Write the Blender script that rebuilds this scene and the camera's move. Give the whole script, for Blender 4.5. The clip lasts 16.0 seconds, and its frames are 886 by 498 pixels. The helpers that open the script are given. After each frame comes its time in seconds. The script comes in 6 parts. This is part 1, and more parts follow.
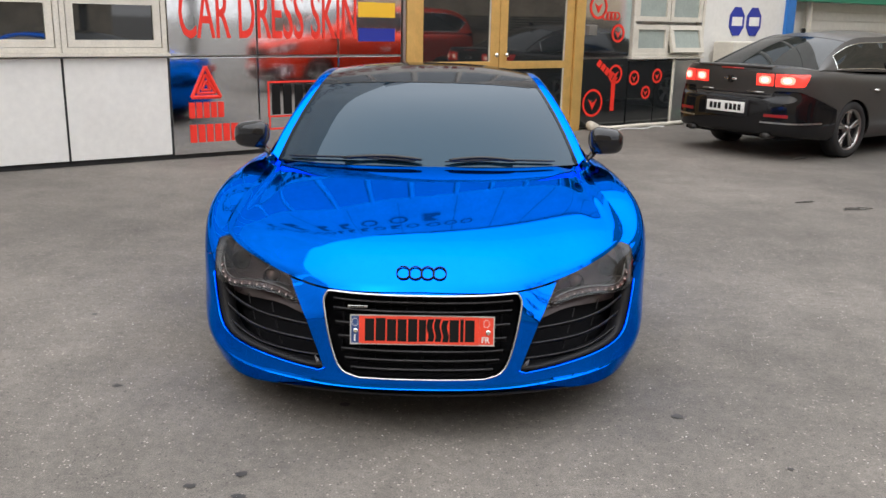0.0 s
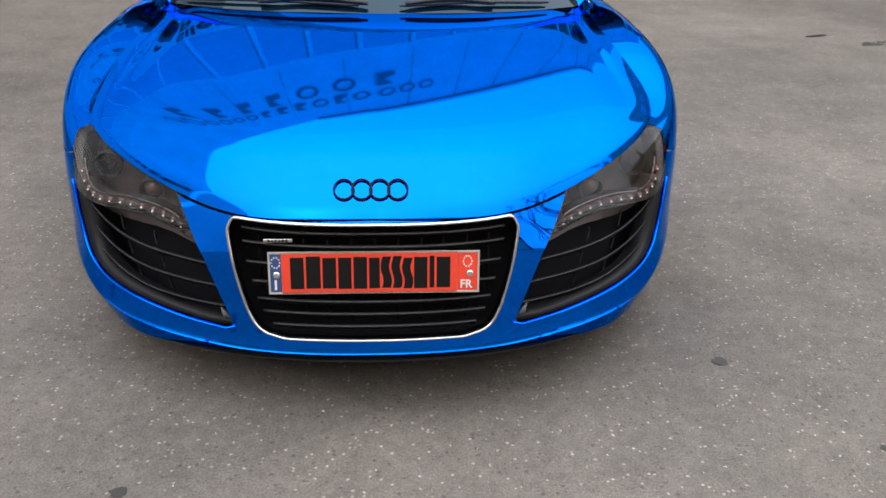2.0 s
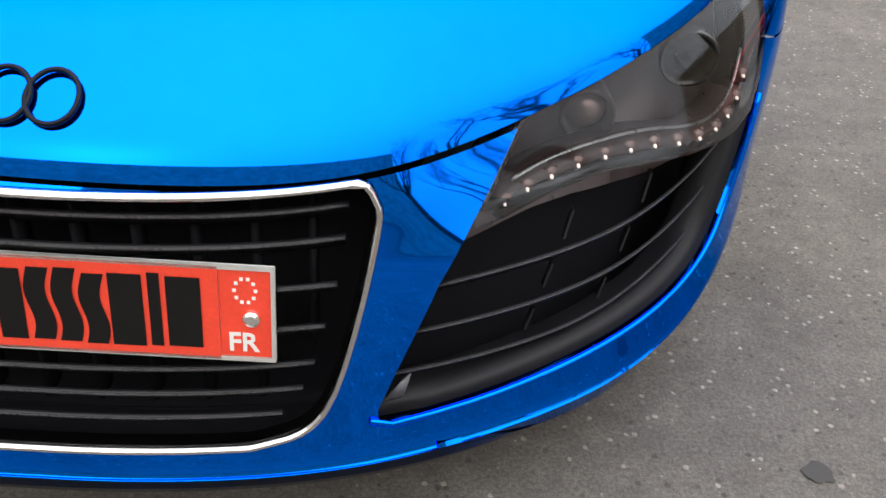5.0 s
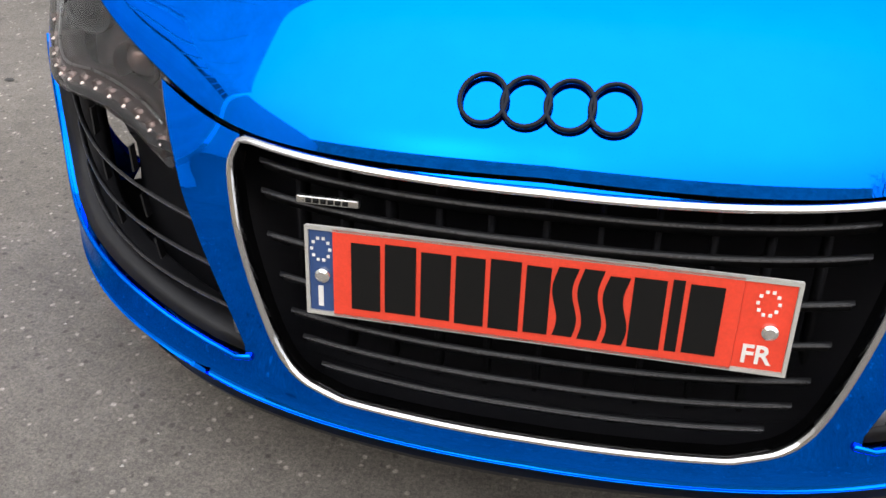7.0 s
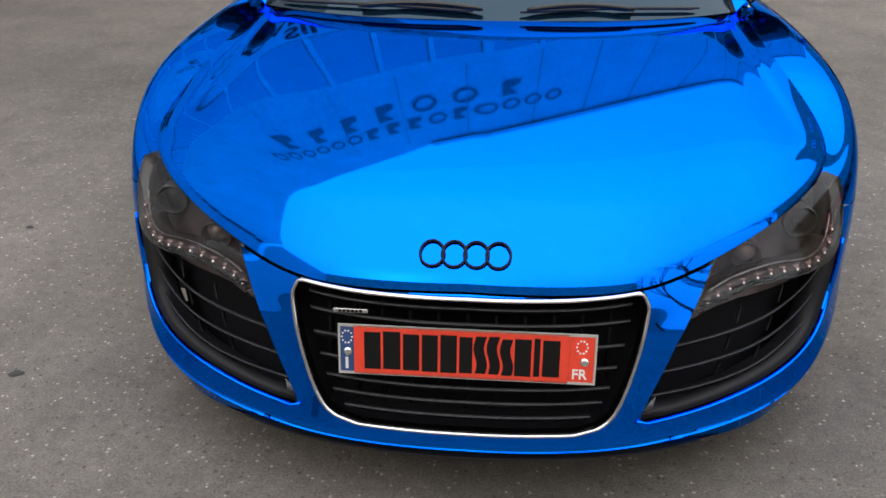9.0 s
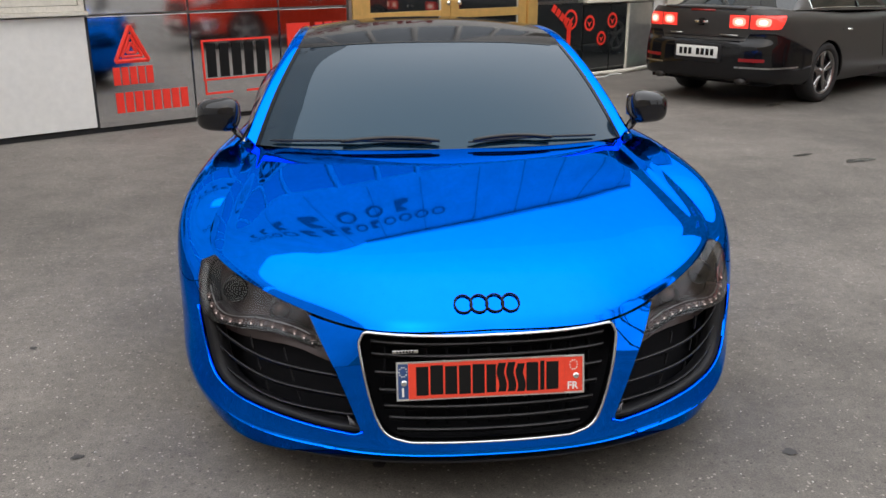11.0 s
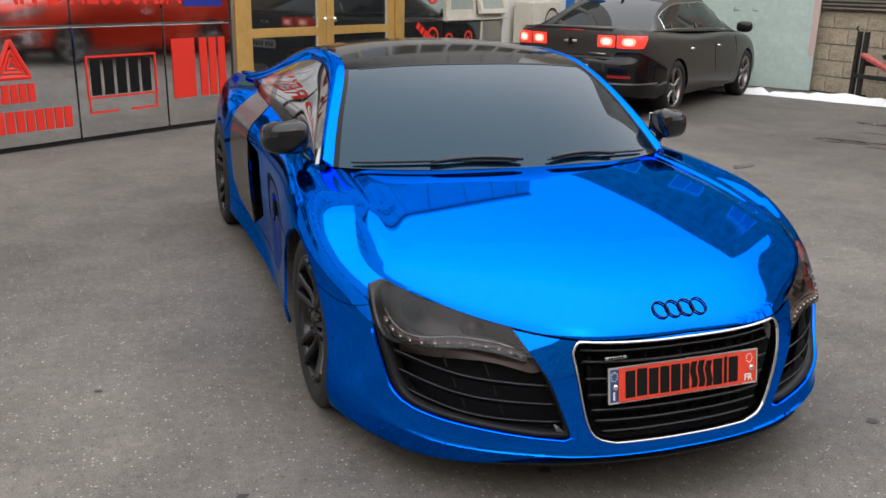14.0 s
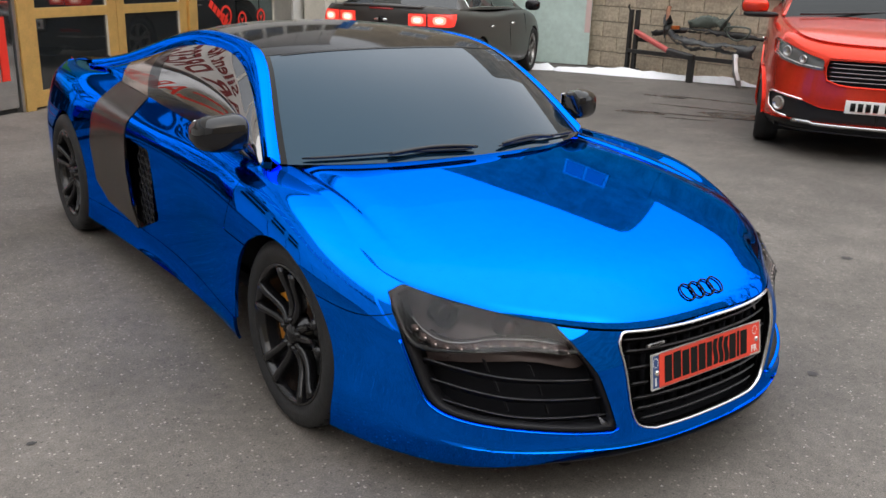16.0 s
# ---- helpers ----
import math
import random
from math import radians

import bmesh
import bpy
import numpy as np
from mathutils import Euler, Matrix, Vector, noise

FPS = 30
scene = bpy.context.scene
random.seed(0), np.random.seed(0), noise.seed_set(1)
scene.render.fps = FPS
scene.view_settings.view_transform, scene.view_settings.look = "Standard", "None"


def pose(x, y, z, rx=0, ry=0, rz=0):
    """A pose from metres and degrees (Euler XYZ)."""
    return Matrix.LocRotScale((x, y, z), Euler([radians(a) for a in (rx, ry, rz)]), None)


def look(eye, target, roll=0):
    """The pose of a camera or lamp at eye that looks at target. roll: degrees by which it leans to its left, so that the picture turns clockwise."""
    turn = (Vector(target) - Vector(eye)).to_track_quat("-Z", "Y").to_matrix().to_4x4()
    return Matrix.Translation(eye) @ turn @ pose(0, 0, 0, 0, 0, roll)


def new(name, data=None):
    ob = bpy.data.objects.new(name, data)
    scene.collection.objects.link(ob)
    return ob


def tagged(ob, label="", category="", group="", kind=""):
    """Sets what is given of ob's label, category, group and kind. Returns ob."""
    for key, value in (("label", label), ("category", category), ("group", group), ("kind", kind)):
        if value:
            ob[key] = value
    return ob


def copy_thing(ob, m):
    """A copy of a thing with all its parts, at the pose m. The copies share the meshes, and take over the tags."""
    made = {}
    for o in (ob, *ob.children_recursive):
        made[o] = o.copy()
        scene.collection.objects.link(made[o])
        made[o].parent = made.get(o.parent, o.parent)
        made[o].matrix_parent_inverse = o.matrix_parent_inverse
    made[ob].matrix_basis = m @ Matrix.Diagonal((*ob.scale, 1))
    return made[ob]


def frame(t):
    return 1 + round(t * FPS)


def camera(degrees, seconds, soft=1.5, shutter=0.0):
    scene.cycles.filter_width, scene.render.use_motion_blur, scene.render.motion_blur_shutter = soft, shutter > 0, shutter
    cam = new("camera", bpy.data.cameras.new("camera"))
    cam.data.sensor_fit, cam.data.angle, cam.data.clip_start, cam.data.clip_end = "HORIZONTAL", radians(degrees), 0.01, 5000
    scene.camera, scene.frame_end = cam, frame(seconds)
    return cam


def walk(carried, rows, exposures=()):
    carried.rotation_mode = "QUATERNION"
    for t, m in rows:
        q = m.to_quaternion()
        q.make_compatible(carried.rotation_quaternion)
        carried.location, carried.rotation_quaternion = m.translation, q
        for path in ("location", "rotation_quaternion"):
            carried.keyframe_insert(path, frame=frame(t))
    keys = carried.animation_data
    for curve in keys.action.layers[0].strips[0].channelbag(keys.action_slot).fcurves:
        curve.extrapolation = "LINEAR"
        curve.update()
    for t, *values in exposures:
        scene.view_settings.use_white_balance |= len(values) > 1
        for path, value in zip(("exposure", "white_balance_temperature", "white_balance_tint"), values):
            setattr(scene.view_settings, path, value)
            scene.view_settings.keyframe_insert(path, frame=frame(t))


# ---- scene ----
cam = camera(53.9, 16.0)
PATH = [
    (0, (0.039, -2.951, 1.501), (0.058, -1.017, 0.992), 1.2),
    (0.5, (0.046, -2.82, 1.469), (0.095, -0.902, 0.905), 1.5),
    (1, (0.103, -2.539, 1.435), (0.117, -0.655, 0.764), 2.0),
    (1.5, (0.079, -2.206, 1.429), (0.118, -0.375, 0.626), 2.3),
    (2, (0.038, -1.909, 1.424), (0.16, -0.118, 0.542), 1.2),
    (2.5, (0.131, -1.613, 1.384), (0.26, 0.139, 0.427), 0.7),
    (3, (0.227, -1.339, 1.364), (0.351, 0.377, 0.344), 1.0),
    (3.2, (0.255, -1.22, 1.343), (0.38, 0.479, 0.296), 1.1),
    (5.5, (0.406, -0.644, 0.925), (0.459, 0.988, -0.23), 5.3),
    (6, (0.225, -0.713, 0.913), (0.286, 0.966, -0.172), 5.6),
    (6.5, (0.162, -0.726, 0.941), (-0.087, 0.923, -0.162), 1.9),
    (7, (0.074, -0.743, 0.973), (-0.31, 0.883, -0.126), -0.6),
    (7.5, (0.058, -0.763, 1.035), (-0.373, 0.861, -0.048), -1.7),
    (8, (0.094, -0.902, 1.216), (-0.303, 0.734, 0.137), -2.2),
    (8.5, (0.117, -1.185, 1.35), (-0.182, 0.517, 0.342), -1.4),
    (9, (0.087, -1.45, 1.418), (-0.074, 0.316, 0.493), -0.2),
    (9.5, (-0.015, -1.698, 1.421), (-0.09, 0.139, 0.634), -0.8),
    (9.8, (-0.111, -1.809, 1.486), (-0.101, 0.037, 0.717), -0.6),
    (10, (-0.141, -1.887, 1.496), (-0.099, -0.025, 0.767), -0.5),
    (10.2, (-0.154, -1.954, 1.495), (-0.092, -0.08, 0.798), -0.7),
    (12.3, (-0.834, -2.23, 1.504), (-0.435, -0.358, 0.925), 1.3),
    (12.5, (-0.89, -2.206, 1.508), (-0.473, -0.341, 0.919), 1.1),
    (13, (-1.056, -2.15, 1.519), (-0.547, -0.312, 0.916), 1.1),
    (13.5, (-1.311, -2.083, 1.529), (-0.715, -0.267, 0.94), 1.0),
    (14, (-1.505, -1.988, 1.53), (-0.851, -0.191, 0.944), 1.3),
    (14.5, (-1.614, -1.847, 1.536), (-0.81, -0.112, 0.951), 1.3),
    (15, (-1.765, -1.734, 1.533), (-0.815, -0.079, 0.935), 1.5),
    (15.5, (-1.992, -1.617, 1.542), (-0.931, -0.034, 0.935), 1.6),
    (16, (-2.125, -1.472, 1.522), (-0.991, 0.055, 0.904), 2.1),
]
walk(cam, [(t, look(eye, target, roll)) for t, eye, target, roll in PATH],
     exposures=[(0, 0.03), (3, 0.03), (5.5, 0.2), (6, 0.25), (6.5, 0.24), (7.5, 0.1), (8, -0.04), (8.5, -0.24), (9, -0.24), (10, -0.22), (12.5, -0.2), (16, -0.22)])
# ---- end of path ----

# ---- light ----
world = bpy.data.worlds.new("overcast_sky")
scene.world = world
world.use_nodes = True
wn, wl = world.node_tree.nodes, world.node_tree.links
sky = wn.new("ShaderNodeTexSky")
sky.sky_type, sky.sun_disc = "NISHITA", False
sky.sun_elevation, sky.sun_rotation = radians(38), radians(200)
sky.air_density, sky.dust_density, sky.ozone_density = 1.0, 6.0, 1.0
# an even overcast veil, three times as bright overhead as at the horizon
aloft, height, cloud = wn.new("ShaderNodeTexCoord"), wn.new("ShaderNodeSeparateXYZ"), wn.new("ShaderNodeMapRange")
cloud.inputs[1].default_value, cloud.inputs[2].default_value = 0.0, 1.0
cloud.inputs[3].default_value, cloud.inputs[4].default_value = 9.5, 27.0
tone = wn.new("ShaderNodeVectorMath")
tone.operation = "SCALE"
tone.inputs[0].default_value = (0.975, 0.99, 1.03)
wl.new(aloft.outputs["Generated"], height.inputs[0]), wl.new(height.outputs[2], cloud.inputs[0]), wl.new(cloud.outputs[0], tone.inputs["Scale"])
veil = wn.new("ShaderNodeMix")
veil.data_type = "RGBA"
veil.inputs[0].default_value = 0.8
wl.new(tone.outputs[0], veil.inputs[7])
wl.new(sky.outputs[0], veil.inputs[6])
wl.new(veil.outputs[2], wn["Background"].inputs["Color"])
wn["Background"].inputs["Strength"].default_value = 0.13
sun = new("sun", bpy.data.lights.new("sun", "SUN"))
sun.data.energy, sun.data.angle, sun.data.color = 0.5, radians(170), (1.0, 0.96, 0.9)
sun.matrix_world = look((3, -8, 9), (0, 0, 0))


# ---- materials ----
def mat(name, color, rough=0.5, metal=0.0, vary=0.0, scale=8.0, bump=0.0, bump_scale=60.0, coat=0.0, emit=0.0, spec=0.5):
    """A plain surface with stains at two scales and fine relief, in object space."""
    m = bpy.data.materials.new(name)
    m.use_nodes = True
    n, l = m.node_tree.nodes, m.node_tree.links
    b = n["Principled BSDF"]
    b.inputs["Base Color"].default_value = (*color, 1)
    b.inputs["Roughness"].default_value = rough
    b.inputs["Metallic"].default_value = metal
    b.inputs["Coat Weight"].default_value = coat
    b.inputs["Coat Roughness"].default_value = 0.03
    b.inputs["Specular IOR Level"].default_value = spec
    if emit:
        b.inputs["Emission Color"].default_value = (*color, 1)
        b.inputs["Emission Strength"].default_value = emit
    co = n.new("ShaderNodeTexCoord")
    if vary:
        big, fine, mixed = n.new("ShaderNodeTexNoise"), n.new("ShaderNodeTexNoise"), n.new("ShaderNodeMath")
        big.inputs["Scale"].default_value, big.inputs["Detail"].default_value = scale, 4
        fine.inputs["Scale"].default_value, fine.inputs["Detail"].default_value = scale * 9, 3
        mixed.operation = "ADD"
        l.new(co.outputs["Object"], big.inputs[0]), l.new(co.outputs["Object"], fine.inputs[0])
        l.new(big.outputs[0], mixed.inputs[0]), l.new(fine.outputs[0], mixed.inputs[1])
        hsv, span = n.new("ShaderNodeHueSaturation"), n.new("ShaderNodeMapRange")
        span.inputs[1].default_value, span.inputs[2].default_value = 0.7, 1.3
        span.inputs[3].default_value, span.inputs[4].default_value = 1 - vary, 1 + vary
        l.new(mixed.outputs[0], span.inputs[0]), l.new(span.outputs[0], hsv.inputs["Value"])
        hsv.inputs["Color"].default_value = (*color, 1)
        l.new(hsv.outputs[0], b.inputs["Base Color"])
        rr = n.new("ShaderNodeMapRange")
        rr.inputs[1].default_value, rr.inputs[2].default_value = 0.7, 1.3
        rr.inputs[3].default_value, rr.inputs[4].default_value = rough * (1 - vary * 0.6), min(1, rough * (1 + vary * 0.6))
        l.new(mixed.outputs[0], rr.inputs[0]), l.new(rr.outputs[0], b.inputs["Roughness"])
    if bump:
        t, bp = n.new("ShaderNodeTexNoise"), n.new("ShaderNodeBump")
        t.inputs["Scale"].default_value, t.inputs["Detail"].default_value = bump_scale, 5
        bp.inputs["Strength"].default_value, bp.inputs["Distance"].default_value = bump, 0.01
        l.new(co.outputs["Object"], t.inputs[0]), l.new(t.outputs[0], bp.inputs["Height"]), l.new(bp.outputs[0], b.inputs["Normal"])
    return m


def glass(name, color, rough=0.02, alpha=0.35, ior=1.55):
    """Tinted sheet glass: a clear sheet under a glossy face."""
    m = bpy.data.materials.new(name)
    m.use_nodes = True
    n, l = m.node_tree.nodes, m.node_tree.links
    out = n["Material Output"]
    n.remove(n["Principled BSDF"])
    gloss, clear, mix, fres = n.new("ShaderNodeBsdfGlossy"), n.new("ShaderNodeBsdfTransparent"), n.new("ShaderNodeMixShader"), n.new("ShaderNodeFresnel")
    gloss.inputs["Roughness"].default_value = rough
    gloss.inputs["Color"].default_value = (0.95, 0.97, 1.0, 1)
    clear.inputs["Color"].default_value = (*[c * alpha for c in color], 1)
    fres.inputs["IOR"].default_value = ior
    l.new(fres.outputs[0], mix.inputs[0]), l.new(clear.outputs[0], mix.inputs[1]), l.new(gloss.outputs[0], mix.inputs[2])
    l.new(mix.outputs[0], out.inputs["Surface"])
    return m


BLUE = mat("blue_chrome_wrap", (0.0012, 0.165, 0.93), 0.035, 1.0, 0.03, 3.0)
BLUE.node_tree.nodes["Principled BSDF"].inputs["Specular Tint"].default_value = (0.26, 0.55, 1.0, 1)
GLOSS_BLACK = mat("gloss_black", (0.006, 0.006, 0.007), 0.08, 0.0, coat=0.0, spec=0.4)
ROOF_BLACK = mat("black_roof_film", (0.006, 0.006, 0.007), 0.07, spec=0.08)
PLASTIC = mat("black_plastic", (0.011, 0.011, 0.0125), 0.42, 0.0, 0.2, 20.0, spec=0.35)
RUBBER = mat("tyre_rubber", (0.012, 0.012, 0.0125), 0.75, 0.0, 0.25, 15.0, 0.25, 120)
CHROME = mat("chrome", (0.86, 0.86, 0.85), 0.07, 1.0)
STEEL = mat("brushed_steel", (0.55, 0.55, 0.54), 0.28, 1.0, 0.1, 30)
TINT = mat("dark_window_film", (0.003, 0.011, 0.022), 0.015, 0.0, spec=0.62)
TINT.node_tree.nodes["Principled BSDF"].inputs["Specular Tint"].default_value = (0.52, 0.8, 1.0, 1)
SIDE_TINT = mat("mirror_window_film", (0.3, 0.285, 0.275), 0.015, 1.0)
BLADE_FILM = mat("dark_bronze_film", (0.085, 0.072, 0.063), 0.17, 0.9, 0.15, 6)
BRONZE = mat("bronze_chrome_film", (0.36, 0.27, 0.22), 0.09, 1.0, 0.1, 5)
CLEAR = glass("clear_lamp_glass", (1, 1, 1), 0.01, 0.75, 1.36)
RED_FILM = mat("red_film", (0.8, 0.062, 0.03), 0.35, 0.0, 0.08, 30)
INK = mat("black_ink", (0.006, 0.006, 0.006), 0.55, spec=0.2)
WHITE = mat("white_paint", (0.78, 0.77, 0.74), 0.45, 0.0, 0.06, 5)
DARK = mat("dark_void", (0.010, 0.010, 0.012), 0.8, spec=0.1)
INTAKE_BLACK = mat("intake_black", (0.011, 0.011, 0.013), 0.5, 0.0, 0.2, 20, spec=0.25)
FRAME_CHROME = mat("dim_chrome", (0.62, 0.62, 0.63), 0.12, 1.0)


# ---- building helpers ----
def spline(keys):
    """A natural cubic curve through rows of (t, values...)."""
    a = np.array(keys, float)
    t, v = a[:, 0], a[:, 1:]
    n = len(t)
    h = np.diff(t)
    m = np.zeros((n, n))
    r = np.zeros((n, v.shape[1]))
    m[0, 0] = m[-1, -1] = 1
    for i in range(1, n - 1):
        m[i, i - 1], m[i, i], m[i, i + 1] = h[i - 1], 2 * (h[i - 1] + h[i]), h[i]
        r[i] = 6 * ((v[i + 1] - v[i]) / h[i] - (v[i] - v[i - 1]) / h[i - 1])
    c = np.linalg.solve(m, r).tolist()
    tt, vv, hh, dims = t.tolist(), v.tolist(), h.tolist(), range(v.shape[1])

    def at(x):
        x = min(max(float(x), tt[0]), tt[-1])
        i = 0
        while i < n - 2 and x > tt[i + 1]:
            i += 1
        p, q, k = (tt[i + 1] - x) / hh[i], (x - tt[i]) / hh[i], hh[i] ** 2 / 6
        e, f, v0, v1, c0, c1 = (p**3 - p) * k, (q**3 - q) * k, vv[i], vv[i + 1], c[i], c[i + 1]
        out = [p * v0[d] + q * v1[d] + e * c0[d] + f * c1[d] for d in dims]
        return np.array(out) if len(out) > 1 else out[0]

    at.plain = lambda x: tuple(at(x))
    return at


def along(points, even=False):
    """A smooth curve through points, by index from 0 to len - 1; even: it starts square to the car's middle plane."""
    first = [(-1, -points[1][0], *points[1][1:])] if even else []
    return spline(first + [(i, *p) for i, p in enumerate(points)])


def whole(fn):
    """A surface of one half, continued over the middle plane for negative s."""
    def at(s, t):
        p = np.array(fn(abs(s), t), float)
        p[0] = math.copysign(p[0], s) if s else 0.0
        return p
    return at


def link(name, bm, material, parent=None, label="", smooth=True, flip=False):
    if flip:
        bmesh.ops.reverse_faces(bm, faces=bm.faces[:])
    me = bpy.data.meshes.new(name)
    for f in bm.faces:
        f.smooth = smooth
    bm.to_mesh(me)
    bm.free()
    for m in material if isinstance(material, (list, tuple)) else [material]:
        me.materials.append(m)
    ob = new(name, me)
    if parent:
        ob.parent = parent
    if label:
        tagged(ob, label)
    return ob


part = link


def thing(name, label, category, m=None, group="", kind=""):
    ob = new(name)
    ob.empty_display_size = 0.1
    if m is not None:
        ob.matrix_world = m
    return tagged(ob, label, category, group, kind)


def box(bm, lo, hi, m=None):
    vs = [bm.verts.new((x, y, z)) for x in (lo[0], hi[0]) for y in (lo[1], hi[1]) for z in (lo[2], hi[2])]
    for q in ((0, 1, 3, 2), (4, 6, 7, 5), (0, 4, 5, 1), (2, 3, 7, 6), (0, 2, 6, 4), (1, 5, 7, 3)):
        bm.faces.new([vs[i] for i in q])
    if m is not None:
        for v in vs:
            v.co = m @ v.co
    return vs


def boxes(*pairs, bevel=0.0, m=None):
    bm = bmesh.new()
    for lo, hi in pairs:
        box(bm, lo, hi, m)
    if bevel:
        bmesh.ops.bevel(bm, geom=bm.edges[:], offset=bevel, segments=2, affect="EDGES", profile=0.6)
    return bm


def sheet(fn, us, vs, keep=(), edge=0.012, mirror=False):
    """A surface fn(u, v) over a grid, cut exactly where any of the functions keep(point) turns negative, with a rim of depth edge folded inwards."""
    pts = {}

    def at(u, v):
        k = (round(u, 7), round(v, 7))
        if k not in pts:
            pts[k] = np.array(fn(*k), float)
        return k, pts[k]

    polys, seen = [], {}

    def judge(n, p):
        k = (n, *p)
        if k not in seen:
            seen[k] = keep[n](at(*p)[1])
        return seen[k]

    us, vs = [round(u, 7) for u in us], [round(v, 7) for v in vs]
    for i in range(len(us) - 1):
        for j in range(len(vs) - 1):
            poly = [(us[i], vs[j]), (us[i + 1], vs[j]), (us[i + 1], vs[j + 1]), (us[i], vs[j + 1])]
            for n, g in enumerate(keep):
                val = [judge(n, p) for p in poly]
                if min(val) >= 0:
                    continue
                if max(val) < 0:
                    poly = []
                    break
                got = []
                for a in range(len(poly)):
                    b = (a + 1) % len(poly)
                    if val[a] >= 0:
                        got.append(poly[a])
                    if (val[a] >= 0) != (val[b] >= 0):
                        lo, hi, flo = (0.0, 1.0, val[a])
                        # the cut is sought from the corner with the smaller key, so that neighbours agree
                        p, q = poly[a], poly[b]
                        if q < p:
                            p, q, flo = q, p, val[b]
                        for _ in range(13):
                            mid = (lo + hi) / 2
                            w = (p[0] + (q[0] - p[0]) * mid, p[1] + (q[1] - p[1]) * mid)
                            if (g(np.array(fn(*w), float)) >= 0) == (flo >= 0):
                                lo = mid
                            else:
                                hi = mid
                        mid = (lo + hi) / 2
                        got.append((p[0] + (q[0] - p[0]) * mid, p[1] + (q[1] - p[1]) * mid))
                poly = got
                if len(poly) < 3:
                    break
            if len(poly) >= 3:
                polys.append([at(*p)[0] for p in poly])
    bm = bmesh.new()
    made = {}
    s = -1 if mirror else 1
    for poly in polys:
        ring = []
        for k in poly:
            if k not in made:
                p = pts[k]
                made[k] = bm.verts.new((s * p[0], p[1], p[2]))
            if made[k] not in ring:
                ring.append(made[k])
        if len(ring) >= 3:
            try:
                bm.faces.new(ring[::-1] if mirror else ring)
            except ValueError:
                pass
    bmesh.ops.remove_doubles(bm, verts=bm.verts[:], dist=0.0004)
    bm.normal_update()
    if edge:
        rim = [e for e in bm.edges if e.is_boundary]
        for e in rim:
            e.smooth = False
        ways = {v: v.normal.copy() for e in rim for v in e.verts}
        near = {v: Vector() for v in ways}
        for e in rim:
            near[e.verts[0]] += ways[e.verts[1]]
            near[e.verts[1]] += ways[e.verts[0]]
        copies = {}
        for v, way in ways.items():
            if near[v].length > 0.1 and way.dot(near[v].normalized()) < 0.6:
                way = near[v].normalized()
            copies[v] = bm.verts.new(v.co - way * edge)
        for e in rim:
            a, b = e.verts
            loop = e.link_loops[0]
            if loop.vert is not a:
                a, b = b, a
            try:
                bm.faces.new((b, a, copies[a], copies[b]))
            except ValueError:
                pass
    return bm


def steps(a, b, n):
    return [a + (b - a) * i / n for i in range(n + 1)]


def tube(bm, points, r, sides=8, closed=False, caps=True):
    """A round bar along points."""
    pts = [Vector(p) for p in points]
    n = len(pts)
    rings, up = [], None
    for i, p in enumerate(pts):
        a, b = (pts[i - 1], pts[(i + 1) % n]) if closed else (pts[max(i - 1, 0)], pts[min(i + 1, n - 1)])
        d = (b - a).normalized()
        if up is None:
            up = d.orthogonal().normalized()
        up = (up - d * up.dot(d)).normalized()
        w = d.cross(up)
        rr = r[i] if isinstance(r, (list, tuple)) else r
        rings.append([bm.verts.new(p + (up * math.cos(k * math.tau / sides) + w * math.sin(k * math.tau / sides)) * rr) for k in range(sides)])
    for i in range(n if closed else n - 1):
        a, b = rings[i], rings[(i + 1) % n]
        off = 0
        if closed and i == n - 1:
            off = min(range(sides), key=lambda o: (a[0].co - b[o].co).length)
        for k in range(sides):
            bm.faces.new((a[k], a[(k + 1) % sides], b[(k + 1 + off) % sides], b[(k + off) % sides]))
    if caps and not closed:
        bm.faces.new(rings[0][::-1]), bm.faces.new(rings[-1])
    return bm


def lathe(profile, n=48, axis="x", bm=None):
    """Turns rows of (along, radius) about an axis."""
    bm = bm or bmesh.new()
    rings = []
    for a, r in profile:
        ring = []
        for k in range(n):
            c, s = r * math.cos(k * math.tau / n), r * math.sin(k * math.tau / n)
            ring.append(bm.verts.new((a, c, s) if axis == "x" else (c, s, a) if axis == "z" else (c, a, s)))
        rings.append(ring)
    for a, b in zip(rings, rings[1:]):
        for k in range(n):
            bm.faces.new((a[k], a[(k + 1) % n], b[(k + 1) % n], b[k]))
    bmesh.ops.recalc_face_normals(bm, faces=bm.faces[:])
    return bm


def letters(text, size, depth=0.002, m=None, stretch=1.0, bold=0.0, align="LEFT", shear=0.0):
    """A bmesh of letters in the built-in font, standing in the xz plane and facing -y."""
    cu = bpy.data.curves.new("letters", "FONT")
    cu.body, cu.size, cu.extrude, cu.offset, cu.align_x, cu.shear = text, size, depth / 2, bold, align, shear
    cu.resolution_u = 3
    ob = bpy.data.objects.new("letters", cu)
    me = ob.to_mesh()
    bm = bmesh.new()
    bm.from_mesh(me)
    ob.to_mesh_clear()
    bpy.data.objects.remove(ob)
    bpy.data.curves.remove(cu)
    turn = Matrix.Diagonal((stretch, 1, 1, 1))
    bmesh.ops.transform(bm, matrix=(m or Matrix()) @ pose(0, 0, 0, 90) @ turn, verts=bm.verts)
    return bm


